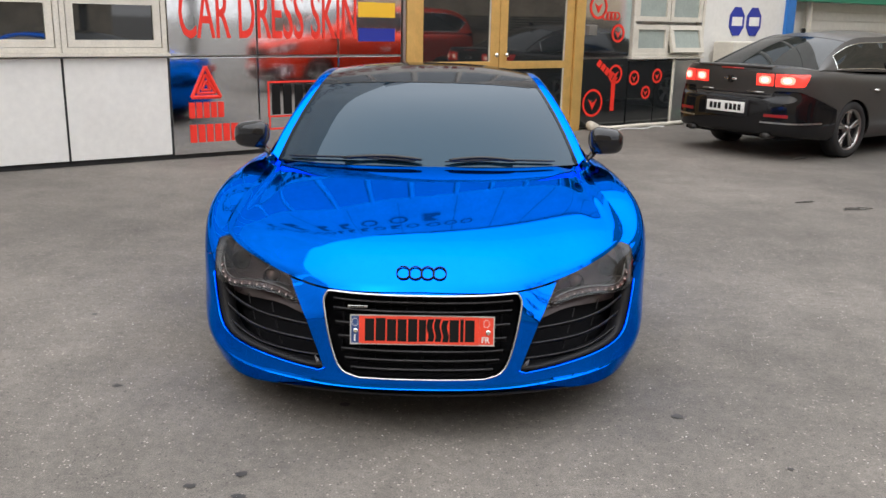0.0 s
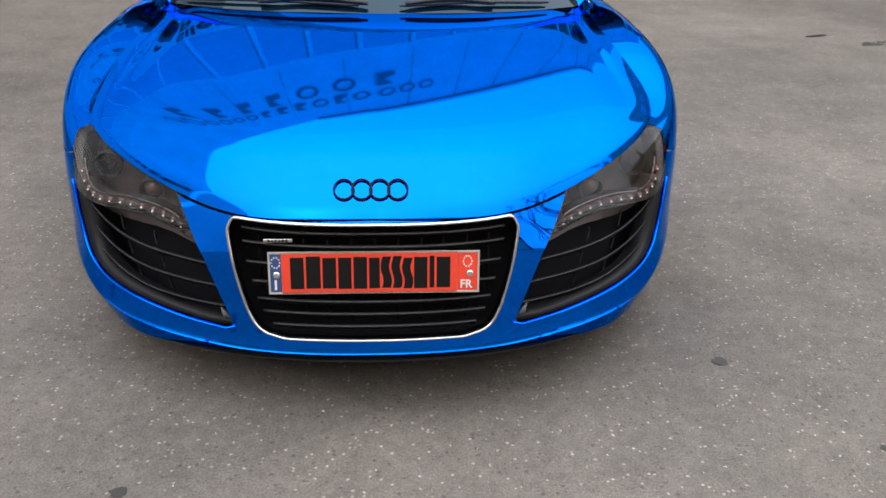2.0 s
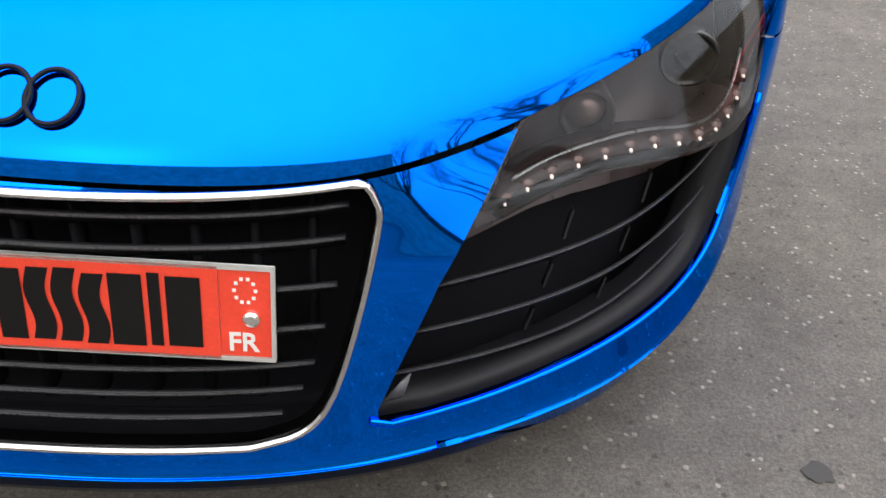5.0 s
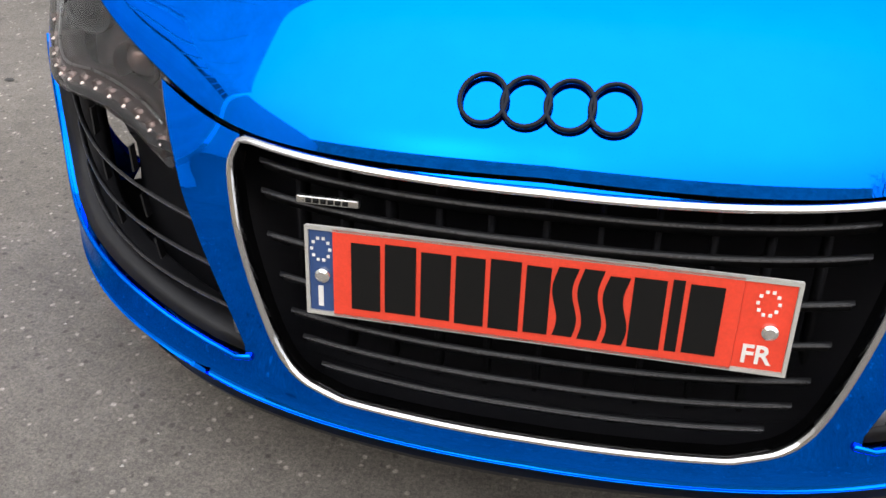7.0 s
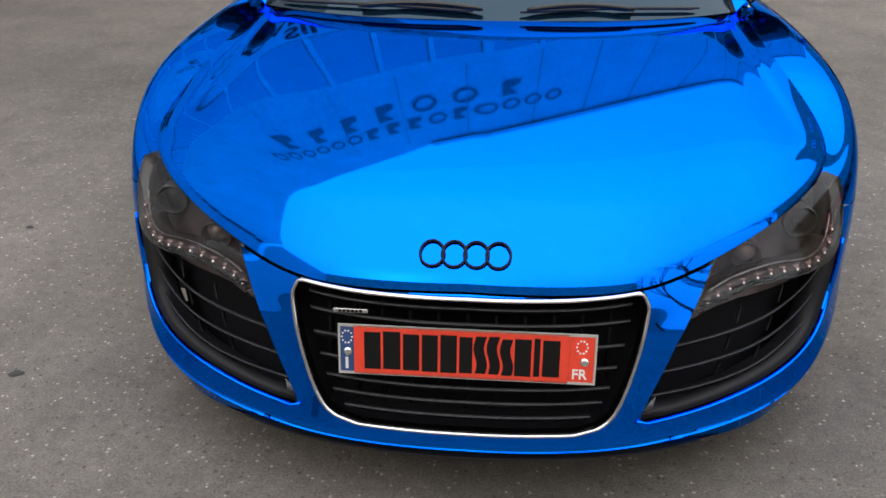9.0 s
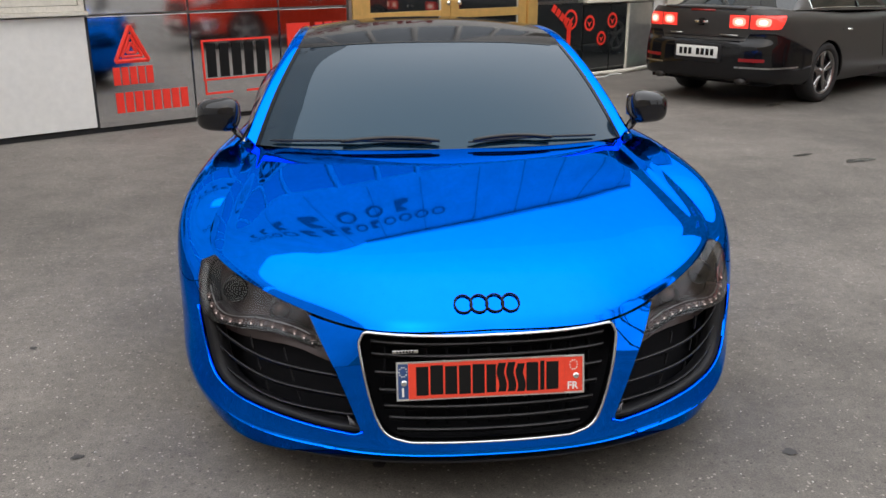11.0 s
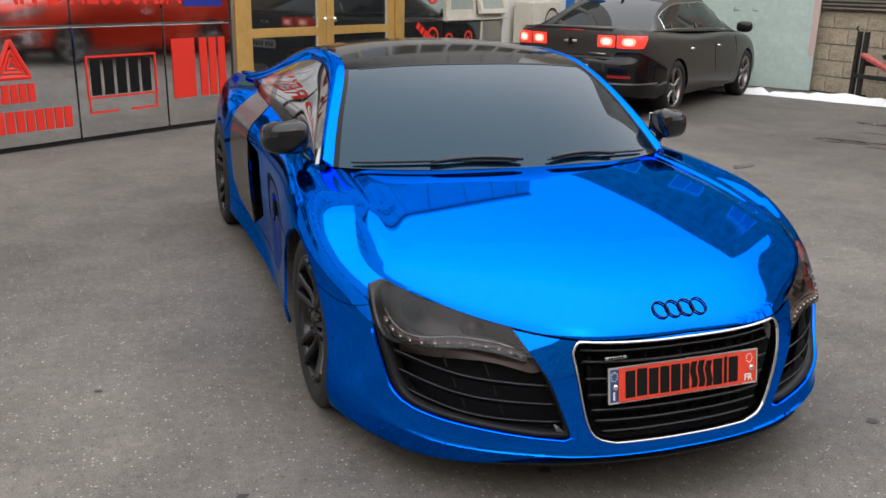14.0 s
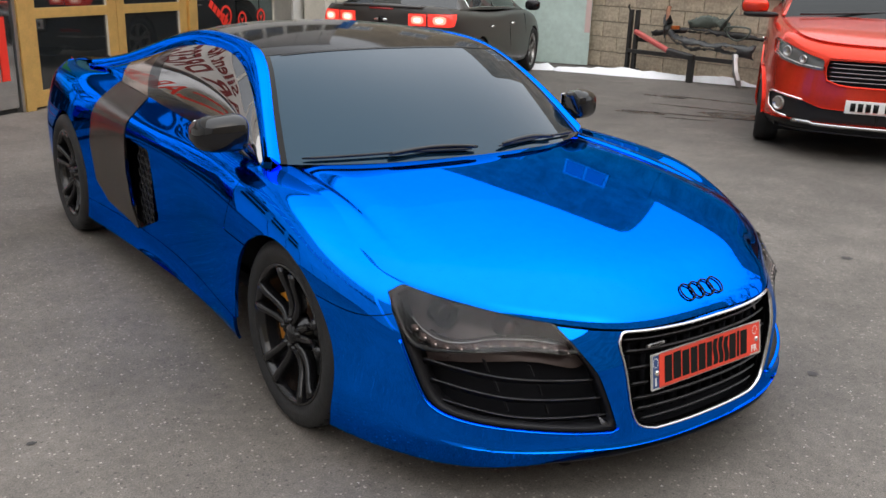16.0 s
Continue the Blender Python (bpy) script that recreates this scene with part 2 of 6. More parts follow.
# ---- ground ----
def concrete_ground():
    """Worn concrete: broad stains, hand-sized blotches, sand grain and pale and dark grit."""
    m = bpy.data.materials.new("worn_concrete")
    m.use_nodes = True
    n, l = m.node_tree.nodes, m.node_tree.links
    b = n["Principled BSDF"]
    b.inputs["Roughness"].default_value = 0.82
    co = n.new("ShaderNodeTexCoord")

    def noisy(scale, detail=4, rough=0.6):
        t = n.new("ShaderNodeTexNoise")
        t.inputs["Scale"].default_value, t.inputs["Detail"].default_value, t.inputs["Roughness"].default_value = scale, detail, rough
        l.new(co.outputs["Object"], t.inputs[0])
        return t.outputs[0]

    def spread(source, lo, hi, a, c):
        r = n.new("ShaderNodeMapRange")
        for i, v in enumerate((lo, hi, a, c)):
            r.inputs[i + 1].default_value = v
        l.new(source, r.inputs[0])
        return r.outputs[0]

    def times(a, c):
        t = n.new("ShaderNodeMath")
        t.operation = "MULTIPLY"
        l.new(a, t.inputs[0]), l.new(c, t.inputs[1])
        return t.outputs[0]

    tone = times(spread(noisy(0.45, 5), 0.3, 0.7, 0.72, 1.3), spread(noisy(2.6, 6, 0.7), 0.3, 0.7, 0.78, 1.2))
    tone = times(tone, spread(noisy(24, 5, 0.75), 0.3, 0.7, 0.78, 1.22))
    tone = times(tone, spread(noisy(150, 3, 0.8), 0.3, 0.7, 0.58, 1.46))
    tone = times(tone, spread(noisy(420, 2, 0.8), 0.3, 0.7, 0.7, 1.32))
    # the yard's tone drops to 0.74 towards the block wall, with an uneven edge
    split, shift = n.new("ShaderNodeSeparateXYZ"), n.new("ShaderNodeMath")
    shift.operation = "MULTIPLY_ADD"
    shift.inputs[1].default_value = 3.0
    l.new(co.outputs["Object"], split.inputs[0]), l.new(noisy(0.8, 4), shift.inputs[0]), l.new(split.outputs[0], shift.inputs[2])
    tone = times(tone, spread(shift.outputs[0], 4.2, 6.4, 1.0, 0.74))
    grain = n.new("ShaderNodeTexVoronoi")
    grain.inputs["Scale"].default_value, grain.inputs["Randomness"].default_value = 75, 1
    l.new(co.outputs["Object"], grain.inputs[0])
    chance = n.new("ShaderNodeSeparateColor")
    l.new(grain.outputs["Color"], chance.inputs[0])
    pale = times(spread(chance.outputs[0], 0.88, 0.90, 0, 1), spread(grain.outputs["Distance"], 0.25, 0.4, 1, 0))
    dark = times(spread(chance.outputs[1], 0.90, 0.93, 0, 1), spread(grain.outputs["Distance"], 0.3, 0.45, 1, 0))
    tone = times(tone, spread(pale, 0, 1, 1, 2.3))
    tone = times(tone, spread(dark, 0, 1, 1, 0.6))
    hsv = n.new("ShaderNodeHueSaturation")
    hsv.inputs["Color"].default_value = (0.134, 0.12, 0.104, 1)
    l.new(tone, hsv.inputs["Value"])
    l.new(hsv.outputs[0], b.inputs["Base Color"])
    bump = n.new("ShaderNodeBump")
    bump.inputs["Strength"].default_value, bump.inputs["Distance"].default_value = 0.55, 0.006
    l.new(noisy(110, 6, 0.75), bump.inputs["Height"])
    l.new(bump.outputs[0], b.inputs["Normal"])
    return m


ground_mat = concrete_ground()
bm = bmesh.new()
bmesh.ops.create_grid(bm, x_segments=20, y_segments=20, size=400)
tagged(link("ground", bm, ground_mat), "worn grey concrete yard with grit and oil stains", "ground", kind="structure")

# ---- shop front, along a wall that turns away to the right ----
WALL = pose(-2.75, 6.27, 0, 0, 0, 34.8)


# ---- the blue sports car: nose at y = 0, tail at y = 4.4 ----
car = thing("sports_car", "low sports car in mirror-like blue chrome wrap with black roof", "car")

# plan outline of one half, from the middle of the nose round to the middle of the tail
OUTLINE = along([(0, -0.025), (0.25, -0.006), (0.45, 0.053), (0.625, 0.15), (0.775, 0.30), (0.896, 0.51), (0.961, 0.72), (0.988, 0.98), (0.975, 1.4), (0.945, 1.8),
                 (0.925, 2.3), (0.945, 2.85), (0.982, 3.35), (0.992, 3.66), (0.965, 4.05), (0.88, 4.3), (0.6, 4.4), (0.3, 4.425), (0, 4.43)], even=True)
# sections from the sill to the shoulder, as (inwards, height), at places along the outline
SECTIONS = [
    (0, [(0.012, 0.185), (-0.012, 0.205), (0.0, 0.226), (0.006, 0.40), (0.013, 0.49), (0.021, 0.536), (0.034, 0.560)]),
    (1.4, [(0.012, 0.183), (-0.012, 0.204), (0.0, 0.226), (0.006, 0.40), (0.016, 0.48), (0.027, 0.522), (0.04, 0.555)]),
    (2.5, [(0.016, 0.16), (-0.008, 0.204), (0.001, 0.232), (0.012, 0.40), (0.038, 0.48), (0.063, 0.525), (0.088, 0.566)]),
    (4, [(0.03, 0.122), (-0.005, 0.205), (0.0, 0.25), (0.01, 0.45), (0.036, 0.53), (0.065, 0.572), (0.098, 0.608)]),
    (5.2, [(0.035, 0.118), (-0.002, 0.22), (0.0, 0.34), (0.004, 0.48), (0.016, 0.575), (0.042, 0.628), (0.095, 0.660)]),
    (7, [(0.03, 0.135), (0.0, 0.24), (0.0, 0.40), (0.002, 0.58), (0.02, 0.695), (0.078, 0.765), (0.21, 0.775)]),
    (8.3, [(0.02, 0.19), (0.01, 0.25), (0.014, 0.40), (0.012, 0.59), (0.028, 0.72), (0.078, 0.800), (0.19, 0.812)]),
    (10, [(0.0, 0.175), (0.022, 0.25), (0.024, 0.42), (0.022, 0.62), (0.027, 0.735), (0.072, 0.797), (0.135, 0.855)]),
    (11.5, [(0.01, 0.16), (0.014, 0.26), (0.016, 0.42), (0.018, 0.62), (0.032, 0.755), (0.085, 0.835), (0.17, 0.905)]),
    (13, [(0.02, 0.16), (0.0, 0.28), (0.0, 0.42), (0.01, 0.6), (0.05, 0.77), (0.12, 0.87), (0.24, 0.92)]),
    (15, [(0.06, 0.2), (0.02, 0.3), (0.0, 0.45), (0.0, 0.6), (0.03, 0.75), (0.07, 0.85), (0.14, 0.905)]),
    (18, [(0.10, 0.22), (0.03, 0.3), (0.0, 0.45), (0.0, 0.6), (0.02, 0.75), (0.05, 0.86), (0.10, 0.905)]),
]
ring_keys = [spline([(-1.4, *SECTIONS[1][1][k])] + [(u, *s[k]) for u, s in SECTIONS]) for k in range(7)]
SECTION_CACHE = {}


def section(u):
    k = round(u, 6)
    if k not in SECTION_CACHE:
        SECTION_CACHE[k] = spline([(i, *ring_keys[i](u)) for i in range(7)])
    return SECTION_CACHE[k]


FRAME_CACHE = {}


def plan(u):
    """Place and direction of the outline at u."""
    k = round(u, 6)
    if k not in FRAME_CACHE:
        o = OUTLINE(u)
        d = OUTLINE(min(u + 0.02, 18)) - OUTLINE(max(u - 0.02, -1))
        d = d / np.hypot(*d)
        if u >= 17.99:
            d = (-1.0, 0.0)
        FRAME_CACHE[k] = (float(o[0]), float(o[1]), float(d[0]), float(d[1]))
    return FRAME_CACHE[k]


def side(u, v, inset=0.0):
    """A point of the car's flank, v from the sill (0) to the shoulder (6)."""
    ox, oy, dx, dy = plan(u)
    off, z = section(u)(v)
    off += inset
    return max(ox - dy * off, 0.0), oy + dx * off, z


U_COWL = 8.05
FRONT_HUB, REAR_HUB, HUB_Z = 0.992, 3.65, 0.326


def face(x, z, inset=0.0):
    """The point of the nose at a given side distance and height."""
    u, v = min(x * 4.6, 4.5), 3.0
    for _ in range(9):
        p, pu, pv = side(u, v), side(u + 0.01, v), side(u, v + 0.01)
        a, b, c, d = (pu[0] - p[0]) * 100, (pv[0] - p[0]) * 100, (pu[2] - p[2]) * 100, (pv[2] - p[2]) * 100
        ex, ez = x - p[0], z - p[2]
        det = a * d - b * c
        if abs(det) < 1e-9 or abs(ex) + abs(ez) < 1e-6:
            break
        u = min(max(u + min(max((ex * d - b * ez) / det, -0.6), 0.6), 0.0), 7.0)
        v = min(max(v + min(max((a * ez - c * ex) / det, -0.8), 0.8), 0.0), 6.0)
    return Vector(side(u, v, inset))


def arch(y0, r):
    return lambda p: math.hypot(p[1] - y0, p[2] - HUB_Z) - r


def poly_distance(x, y, pts, r):
    """Distance in the plane to a polygon with corners rounded by r: negative inside."""
    d, inside = 1e9, False
    n = len(pts)
    for i in range(n):
        (ax, ay), (bx, by) = pts[i], pts[(i + 1) % n]
        ex, ey, wx, wy = bx - ax, by - ay, x - ax, y - ay
        k = min(max((wx * ex + wy * ey) / (ex * ex + ey * ey), 0), 1)
        d = min(d, math.hypot(wx - ex * k, wy - ey * k))
        if (ay > y) != (by > y) and x < ax + (y - ay) / (by - ay) * (bx - ax):
            inside = not inside
    return (-d if inside else d) - r


GRILLE = [(-0.334, 0.534), (0.334, 0.534), (0.342, 0.518), (0.335, 0.465), (0.302, 0.315), (0.264, 0.266), (0.225, 0.256),
          (-0.225, 0.256), (-0.264, 0.266), (-0.302, 0.315), (-0.335, 0.465), (-0.342, 0.518)]
LAMP = [(0.462, 0.486), (0.512, 0.572), (0.62, 0.606), (0.72, 0.622), (0.80, 0.630), (0.836, 0.614), (0.843, 0.576), (0.839, 0.524), (0.828, 0.494), (0.80, 0.488), (0.745, 0.495), (0.67, 0.505), (0.60, 0.508), (0.54, 0.503)]
CHEEK = [(0.368, 0.262), (0.392, 0.33), (0.43, 0.43), (0.462, 0.486), (0.512, 0.572), (0.62, 0.606), (0.72, 0.622), (0.80, 0.630), (0.836, 0.614), (0.843, 0.576),
         (0.837, 0.50), (0.827, 0.44), (0.809, 0.362), (0.79, 0.322), (0.757, 0.302), (0.693, 0.290), (0.60, 0.281), (0.485, 0.270)]
def eased(poly, first, last):
    """The polygon with its points from first to last joined by a smooth curve."""
    run = along(poly[first:last + 1])
    return poly[:first] + [tuple(run(k / 4)) for k in range(4 * (last - first) + 1)] + poly[last + 1:]


CHEEK = eased(CHEEK, 9, 17)
GRILLE = eased(eased(GRILLE, 8, 11), 2, 5)
cut_grille = lambda p: poly_distance(p[0], p[2], GRILLE, 0.02) if p[1] < 0.7 else 1.0
cut_cheek = lambda p: poly_distance(abs(p[0]), p[2], CHEEK, 0.008) if p[1] < 0.7 else 1.0
in_lamp = lambda p: -poly_distance(abs(p[0]), p[2], LAMP, 0.008) if p[1] < 0.75 else -1.0
shut_z = spline([(-1, 0.72), (0.25, 0.72), (0.34, 0.70), (0.44, 0.59), (0.5, 0.556), (0.7, 0.556), (1.2, 0.57), (2, 0.57)])
door_y = lambda z: 1.43 - 0.4 * (z - 0.6)
GAP = 0.0022
nose = whole(side)
part("bumper", sheet(nose, steps(-7, 7, 280), steps(0, 6, 44)[:-1], [cut_grille, cut_cheek, arch(FRONT_HUB, 0.345), lambda p: shut_z(p[1]) - 0.4 * GAP - p[2]], edge=0.006), BLUE, car)
part("chin", sheet(whole(lambda u, t: np.array(side(u, 0.2, 0.014 - 0.024 * t * (1 - (u / 2.75) ** 4))) - np.array([0, 0, 0.008 + 0.006 * t])), steps(-2.7, 2.7, 80), steps(0, 1, 3), edge=0.007), PLASTIC, car, "matt black lower lip")

BLADE = [(2.62, 0.265), (2.70, 0.36), (2.75, 0.54), (2.715, 0.80), (2.70, 0.96), (3.11, 0.96), (3.16, 0.80), (3.21, 0.59), (3.15, 0.40), (3.0, 0.32)]
VENT = [(2.37, 0.38), (2.44, 0.672), (2.735, 0.685), (2.725, 0.54), (2.68, 0.36), (2.63, 0.275)]
blade = lambda p: poly_distance(p[1], p[2], BLADE, 0.004)
vent = lambda p: poly_distance(p[1], p[2], VENT, 0.012)
for mir in (False, True):
    part("fender", sheet(side, steps(4.3, 8.3, 90), steps(0, 6, 48), [arch(FRONT_HUB, 0.345), cut_cheek, lambda p: p[2] - shut_z(p[1]) - GAP,
         lambda p: door_y(p[2]) - GAP - p[1], lambda p: (p[2] - 0.588) if p[1] > 1.05 else 1.0], mirror=mir), BLUE, car)
    door = part("door", sheet(side, steps(7.2, 11.2, 110), steps(0, 6, 48), [arch(FRONT_HUB, 0.345), lambda p: p[1] - door_y(p[2]) - GAP if p[2] > 0.583 else 1.0,
         lambda p: p[2] - 0.275, blade, vent], mirror=mir), BLUE, car)
    part("sill", sheet(side, steps(7.0, 12.6, 130), steps(0, 3, 20), [arch(FRONT_HUB, 0.345), arch(REAR_HUB, 0.36), lambda p: 0.271 - p[2], lambda p: p[1] - FRONT_HUB - 0.365], mirror=mir), BLUE, car)
    part("side_blade", sheet(lambda u, v: side(u, v, -0.004), steps(10.2, 12.5, 80), steps(0.4, 6, 50), [lambda p: -blade(p) - 0.002], mirror=mir), BLADE_FILM, car, "dark bronze-grey gloss blade")
    part("rear_fender", sheet(side, steps(10.9, 18, 130), steps(0, 6, 40), [arch(REAR_HUB, 0.36), blade, lambda p: p[1] - 2.9, lambda p: p[2] - 0.275 if p[1] < 3.4 else 1.0], mirror=mir), BLUE, car)

# bonnet: from the leading edge over the grille and lamps back to the screen
COWL = along([(0, 1.14, 0.826), (0.3, 1.17, 0.826), (0.6, 1.275, 0.818), (0.752, 1.38, 0.812)], even=True)
RISE = along([(0, 0), (0.0165, 0.11), (0.044, 0.21), (0.09, 0.34), (0.165, 0.49), (0.33, 0.65), (0.6, 0.825), (0.87, 0.955), (1, 1.0)])
U_EDGE = 5.2
LEAD, LAST = np.array(side(U_EDGE, 6)), np.array(COWL(3))


def bonnet(s, t):
    a, k = RISE(8 * t)
    lead, cowl = np.array(side(s * U_EDGE, 6)), np.array(COWL(3 * s))
    p = np.array([*(lead + (cowl - lead) * a)[:2], lead[2] + (cowl[2] - lead[2]) * k])
    own = np.array([*(LEAD + (LAST - LEAD) * a)[:2], LEAD[2] + (LAST[2] - LEAD[2]) * k])
    edge = np.array(side(U_EDGE + (U_COWL - U_EDGE) * a, 6)) * 1.0
    fold = min(max((t - 0.35) / 0.5, 0), 1)
    dip = 0.009 * fold * fold * (3 - 2 * fold) * math.exp(-(((s - 0.84) / 0.03) ** 2 if s > 0.84 else ((s - 0.84) / 0.09) ** 2))
    return p + (edge - own) * s**4 - np.array([0, 0, dip])


bonnet_ob = part("bonnet", sheet(whole(bonnet), steps(-1, 1, 150), steps(0.006, 1, 90), edge=0.02), BLUE, car)

# greenhouse
PILLAR_IN = along([(0.752, 1.385, 0.812), (0.678, 1.60, 0.995), (0.595, 1.84, 1.147), (0.565, 2.14, 1.199), (0.56, 2.57, 1.198), (0.59, 3.02, 1.11), (0.645, 3.46, 1.0), (0.70, 3.88, 0.92)])
PILLAR_OUT = along([(0.80, 1.44, 0.815), (0.72, 1.67, 0.985), (0.653, 1.93, 1.107), (0.628, 2.2, 1.15), (0.628, 2.55, 1.132), (0.665, 2.95, 1.06), (0.72, 3.35, 0.965), (0.77, 3.75, 0.92)])
ROOF_MID = along([(0, 1.77, 1.179), (0, 2.1, 1.229), (0, 2.5, 1.246), (0, 2.95, 1.2), (0, 3.4, 1.1), (0, 3.85, 0.98)])


def screen(s, t):
    e, c = np.array(PILLAR_IN(2 * t)), np.array(COWL(0)) * (1 - t) + np.array(ROOF_MID(0)) * t
    p = c + (e - c) * np.array([s, s**2.7, s**2.7])
    p[2] += 0.04 * math.sin(math.pi * t) * (1 - s * s)
    return p


def roof(s, t):
    e, c = np.array(PILLAR_IN(2 + 5 * t)), np.array(ROOF_MID(5 * t))
    return c + (e - c) * np.array([s, s * s, s**2.5])


def pillar(s, t):
    a, b = np.array(PILLAR_IN(7 * t)), np.array(PILLAR_OUT(7 * t))
    return a + (b - a) * s + np.array([0.25, 0, 0.5]) * 0.05 * math.sin(math.pi * s)


def glazing(s, t):
    top, low = np.array(PILLAR_OUT(7 * t)), np.array(side(8.05 + 5.2 * t, 6))
    p = top * (1 - s) + low * s
    p[0] += 0.03 * math.sin(math.pi * s)
    return p


FRIT = mat("black_glass_edge", (0.004, 0.004, 0.004), 0.3, spec=0.2)
part("windscreen", sheet(whole(screen), steps(-1, 1, 56), steps(0, 1, 30)), TINT, car, "dark tinted curved windscreen")
part("roof", sheet(whole(roof), steps(-1, 1, 48), steps(0.004, 1, 50)), ROOF_BLACK, car, "gloss black roof")
def border(q, t):
    """The narrow black edge of the windscreen."""
    inner = 0.978 - 0.006 * t
    return screen(inner + (1 - inner) * q, t) + np.array([0, -0.0015, 0.002])


for mir in (False, True):
    part("screen_border", sheet(border, steps(0, 1, 10), steps(0, 1, 40), edge=0.002, mirror=mir), FRIT, car, "black border of the windscreen")
part("screen_border", sheet(whole(lambda s, t: screen(s, 0.985 + 0.015 * t) + np.array([0, -0.0012, 0.0016])), steps(-0.9, 0.9, 40), steps(0, 1, 3), edge=0.001), FRIT, car, "black border of the windscreen")
b_post = lambda p: 2.60 + (p[2] - 0.9) * 0.55 - p[1]
quarter = lambda p: p[1] - (2.73 + (p[2] - 0.9) * 0.55)
for mir in (False, True):
    part("pillar", sheet(pillar, steps(0, 1, 10), steps(0, 1, 90), mirror=mir), BLUE, car)
    part("side_window", sheet(glazing, steps(0, 1, 14), steps(0, 1, 50), [b_post], mirror=mir), SIDE_TINT, car, "mirror tinted side window")
    part("window_base_trim", sheet(lambda q, t: glazing(0.80 + 0.2 * q, t) + np.array([0.004, 0, 0.001]), steps(0, 1, 5), steps(0.02, 1, 50), [b_post], edge=0.004, mirror=mir), GLOSS_BLACK, car)
    part("centre_post", sheet(glazing, steps(0, 1, 14), steps(0, 1, 50), [lambda p: -b_post(p) - 0.002, lambda p: -quarter(p) - 0.002], mirror=mir), GLOSS_BLACK, car)
    part("quarter_panel", sheet(glazing, steps(0, 1, 14), steps(0, 1, 50), [quarter, lambda p: 3.12 - p[1]], mirror=mir), BRONZE, car, "bronze mirror quarter panel")
    part("rear_quarter", sheet(glazing, steps(0, 1, 14), steps(0, 1, 60), [lambda p: p[1] - 3.124], mirror=mir), BLUE, car)


part("engine_cover", sheet(whole(lambda s, t: np.array([s * (0.72 + 0.02 * t), 3.72 + 0.66 * t - 0.04 * s**4, 0.955 - 0.05 * t + 0.02 * (1 - s * s) * (1 - t)])), steps(-1, 1, 30), steps(0, 1, 12)), GLOSS_BLACK, car)
for mir in (-1, 1):
    part("tail_lamp", boxes(((mir * 0.7 - 0.15, 4.33, 0.68), (mir * 0.7 + 0.15, 4.385, 0.78)), bevel=0.015), mat("tail_lamp_red", (0.4, 0.01, 0.01), 0.1, coat=1), car, "red tail lamp")

# dark inside: floor, liners and black sheets painted as shade behind openings and joints
under = [boxes(((-0.66, 0.62, 0.14), (0.66, 4.1, 0.2))), boxes(((-0.62, 0.5, 0.2), (0.62, 4.1, 0.70))), boxes(((-0.62, 1.45, 0.69), (0.62, 3.7, 0.9)))]
for bm in under:
    part("floor_pan", bm, DARK, car, "unlit black underside")
# near-black sheet stands in for the shaded hollow behind the slats
part("shade_backing", sheet(nose, steps(-5.2, 5.2, 98), steps(0.6, 5.8, 20), edge=0), DARK, car)
backing = bpy.data.objects["shade_backing"]
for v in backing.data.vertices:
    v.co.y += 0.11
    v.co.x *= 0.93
# black shelf painted as shade, covers the ground seen through the openings
part("intake_shade_floor", sheet(whole(lambda u, t: np.array(side(u, 1.25, 0.012 + 0.15 * t))), steps(-4.6, 4.6, 70), steps(0, 1, 3), edge=0), DARK, car)
for y0, r in ((FRONT_HUB, 0.352), (REAR_HUB, 0.366)):
    for x in (-1, 1):
        liner = bmesh.new()
        rings = []
        for xx in (0.90, 0.60):
            rings.append([liner.verts.new((x * xx, y0 + r * math.cos(a), HUB_Z + r * math.sin(a))) for a in np.linspace(-0.12, math.pi + 0.12, 30)])
        for k in range(29):
            liner.faces.new((rings[0][k], rings[0][k + 1], rings[1][k + 1], rings[1][k]))
        liner.faces.new(rings[1])
        part("wheel_arch_liner", liner, PLASTIC, car)


# ---- grille, lamps and intakes ----
def outline_points(poly, r, n=140):
    """Points along a polygon grown by r with round corners, at even steps."""
    c = np.mean(poly, axis=0)
    dense = []
    for k in range(n):
        a = math.tau * k / n
        lo, hi = 0.0, 1.0
        for _ in range(24):
            mid = (lo + hi) / 2
            if poly_distance(c[0] + mid * math.cos(a), c[1] + mid * math.sin(a), poly, r) < 0:
                lo = mid
            else:
                hi = mid
        dense.append((c[0] + lo * math.cos(a), c[1] + lo * math.sin(a)))
    return dense


def sided(x, z, inset=0.0):
    p = face(abs(x), z, inset)
    return Vector((math.copysign(p.x, x), p.y, p.z))


def ring_sweep(rows):
    """Joins closed rows of points with faces, and the last to the first."""
    bm = bmesh.new()
    vs = [[bm.verts.new(p) for p in row] for row in rows]
    n = len(vs[0])
    for i in range(len(vs)):
        a, b = vs[i], vs[(i + 1) % len(vs)]
        for k in range(n):
            bm.faces.new((a[k], a[(k + 1) % n], b[(k + 1) % n], b[k]))
    bmesh.ops.recalc_face_normals(bm, faces=bm.faces[:])
    return bm


grille = part("grille", ring_sweep([[sided(x, z, i) for x, z in outline_points(GRILLE, r, 280)] for r, i in ((0.0195, 0.004), (0.0192, -0.004), (0.0165, -0.0068), (0.0135, -0.005), (0.0122, 0.002), (0.013, 0.02))]), FRAME_CHROME, car, "polished chrome grille frame")


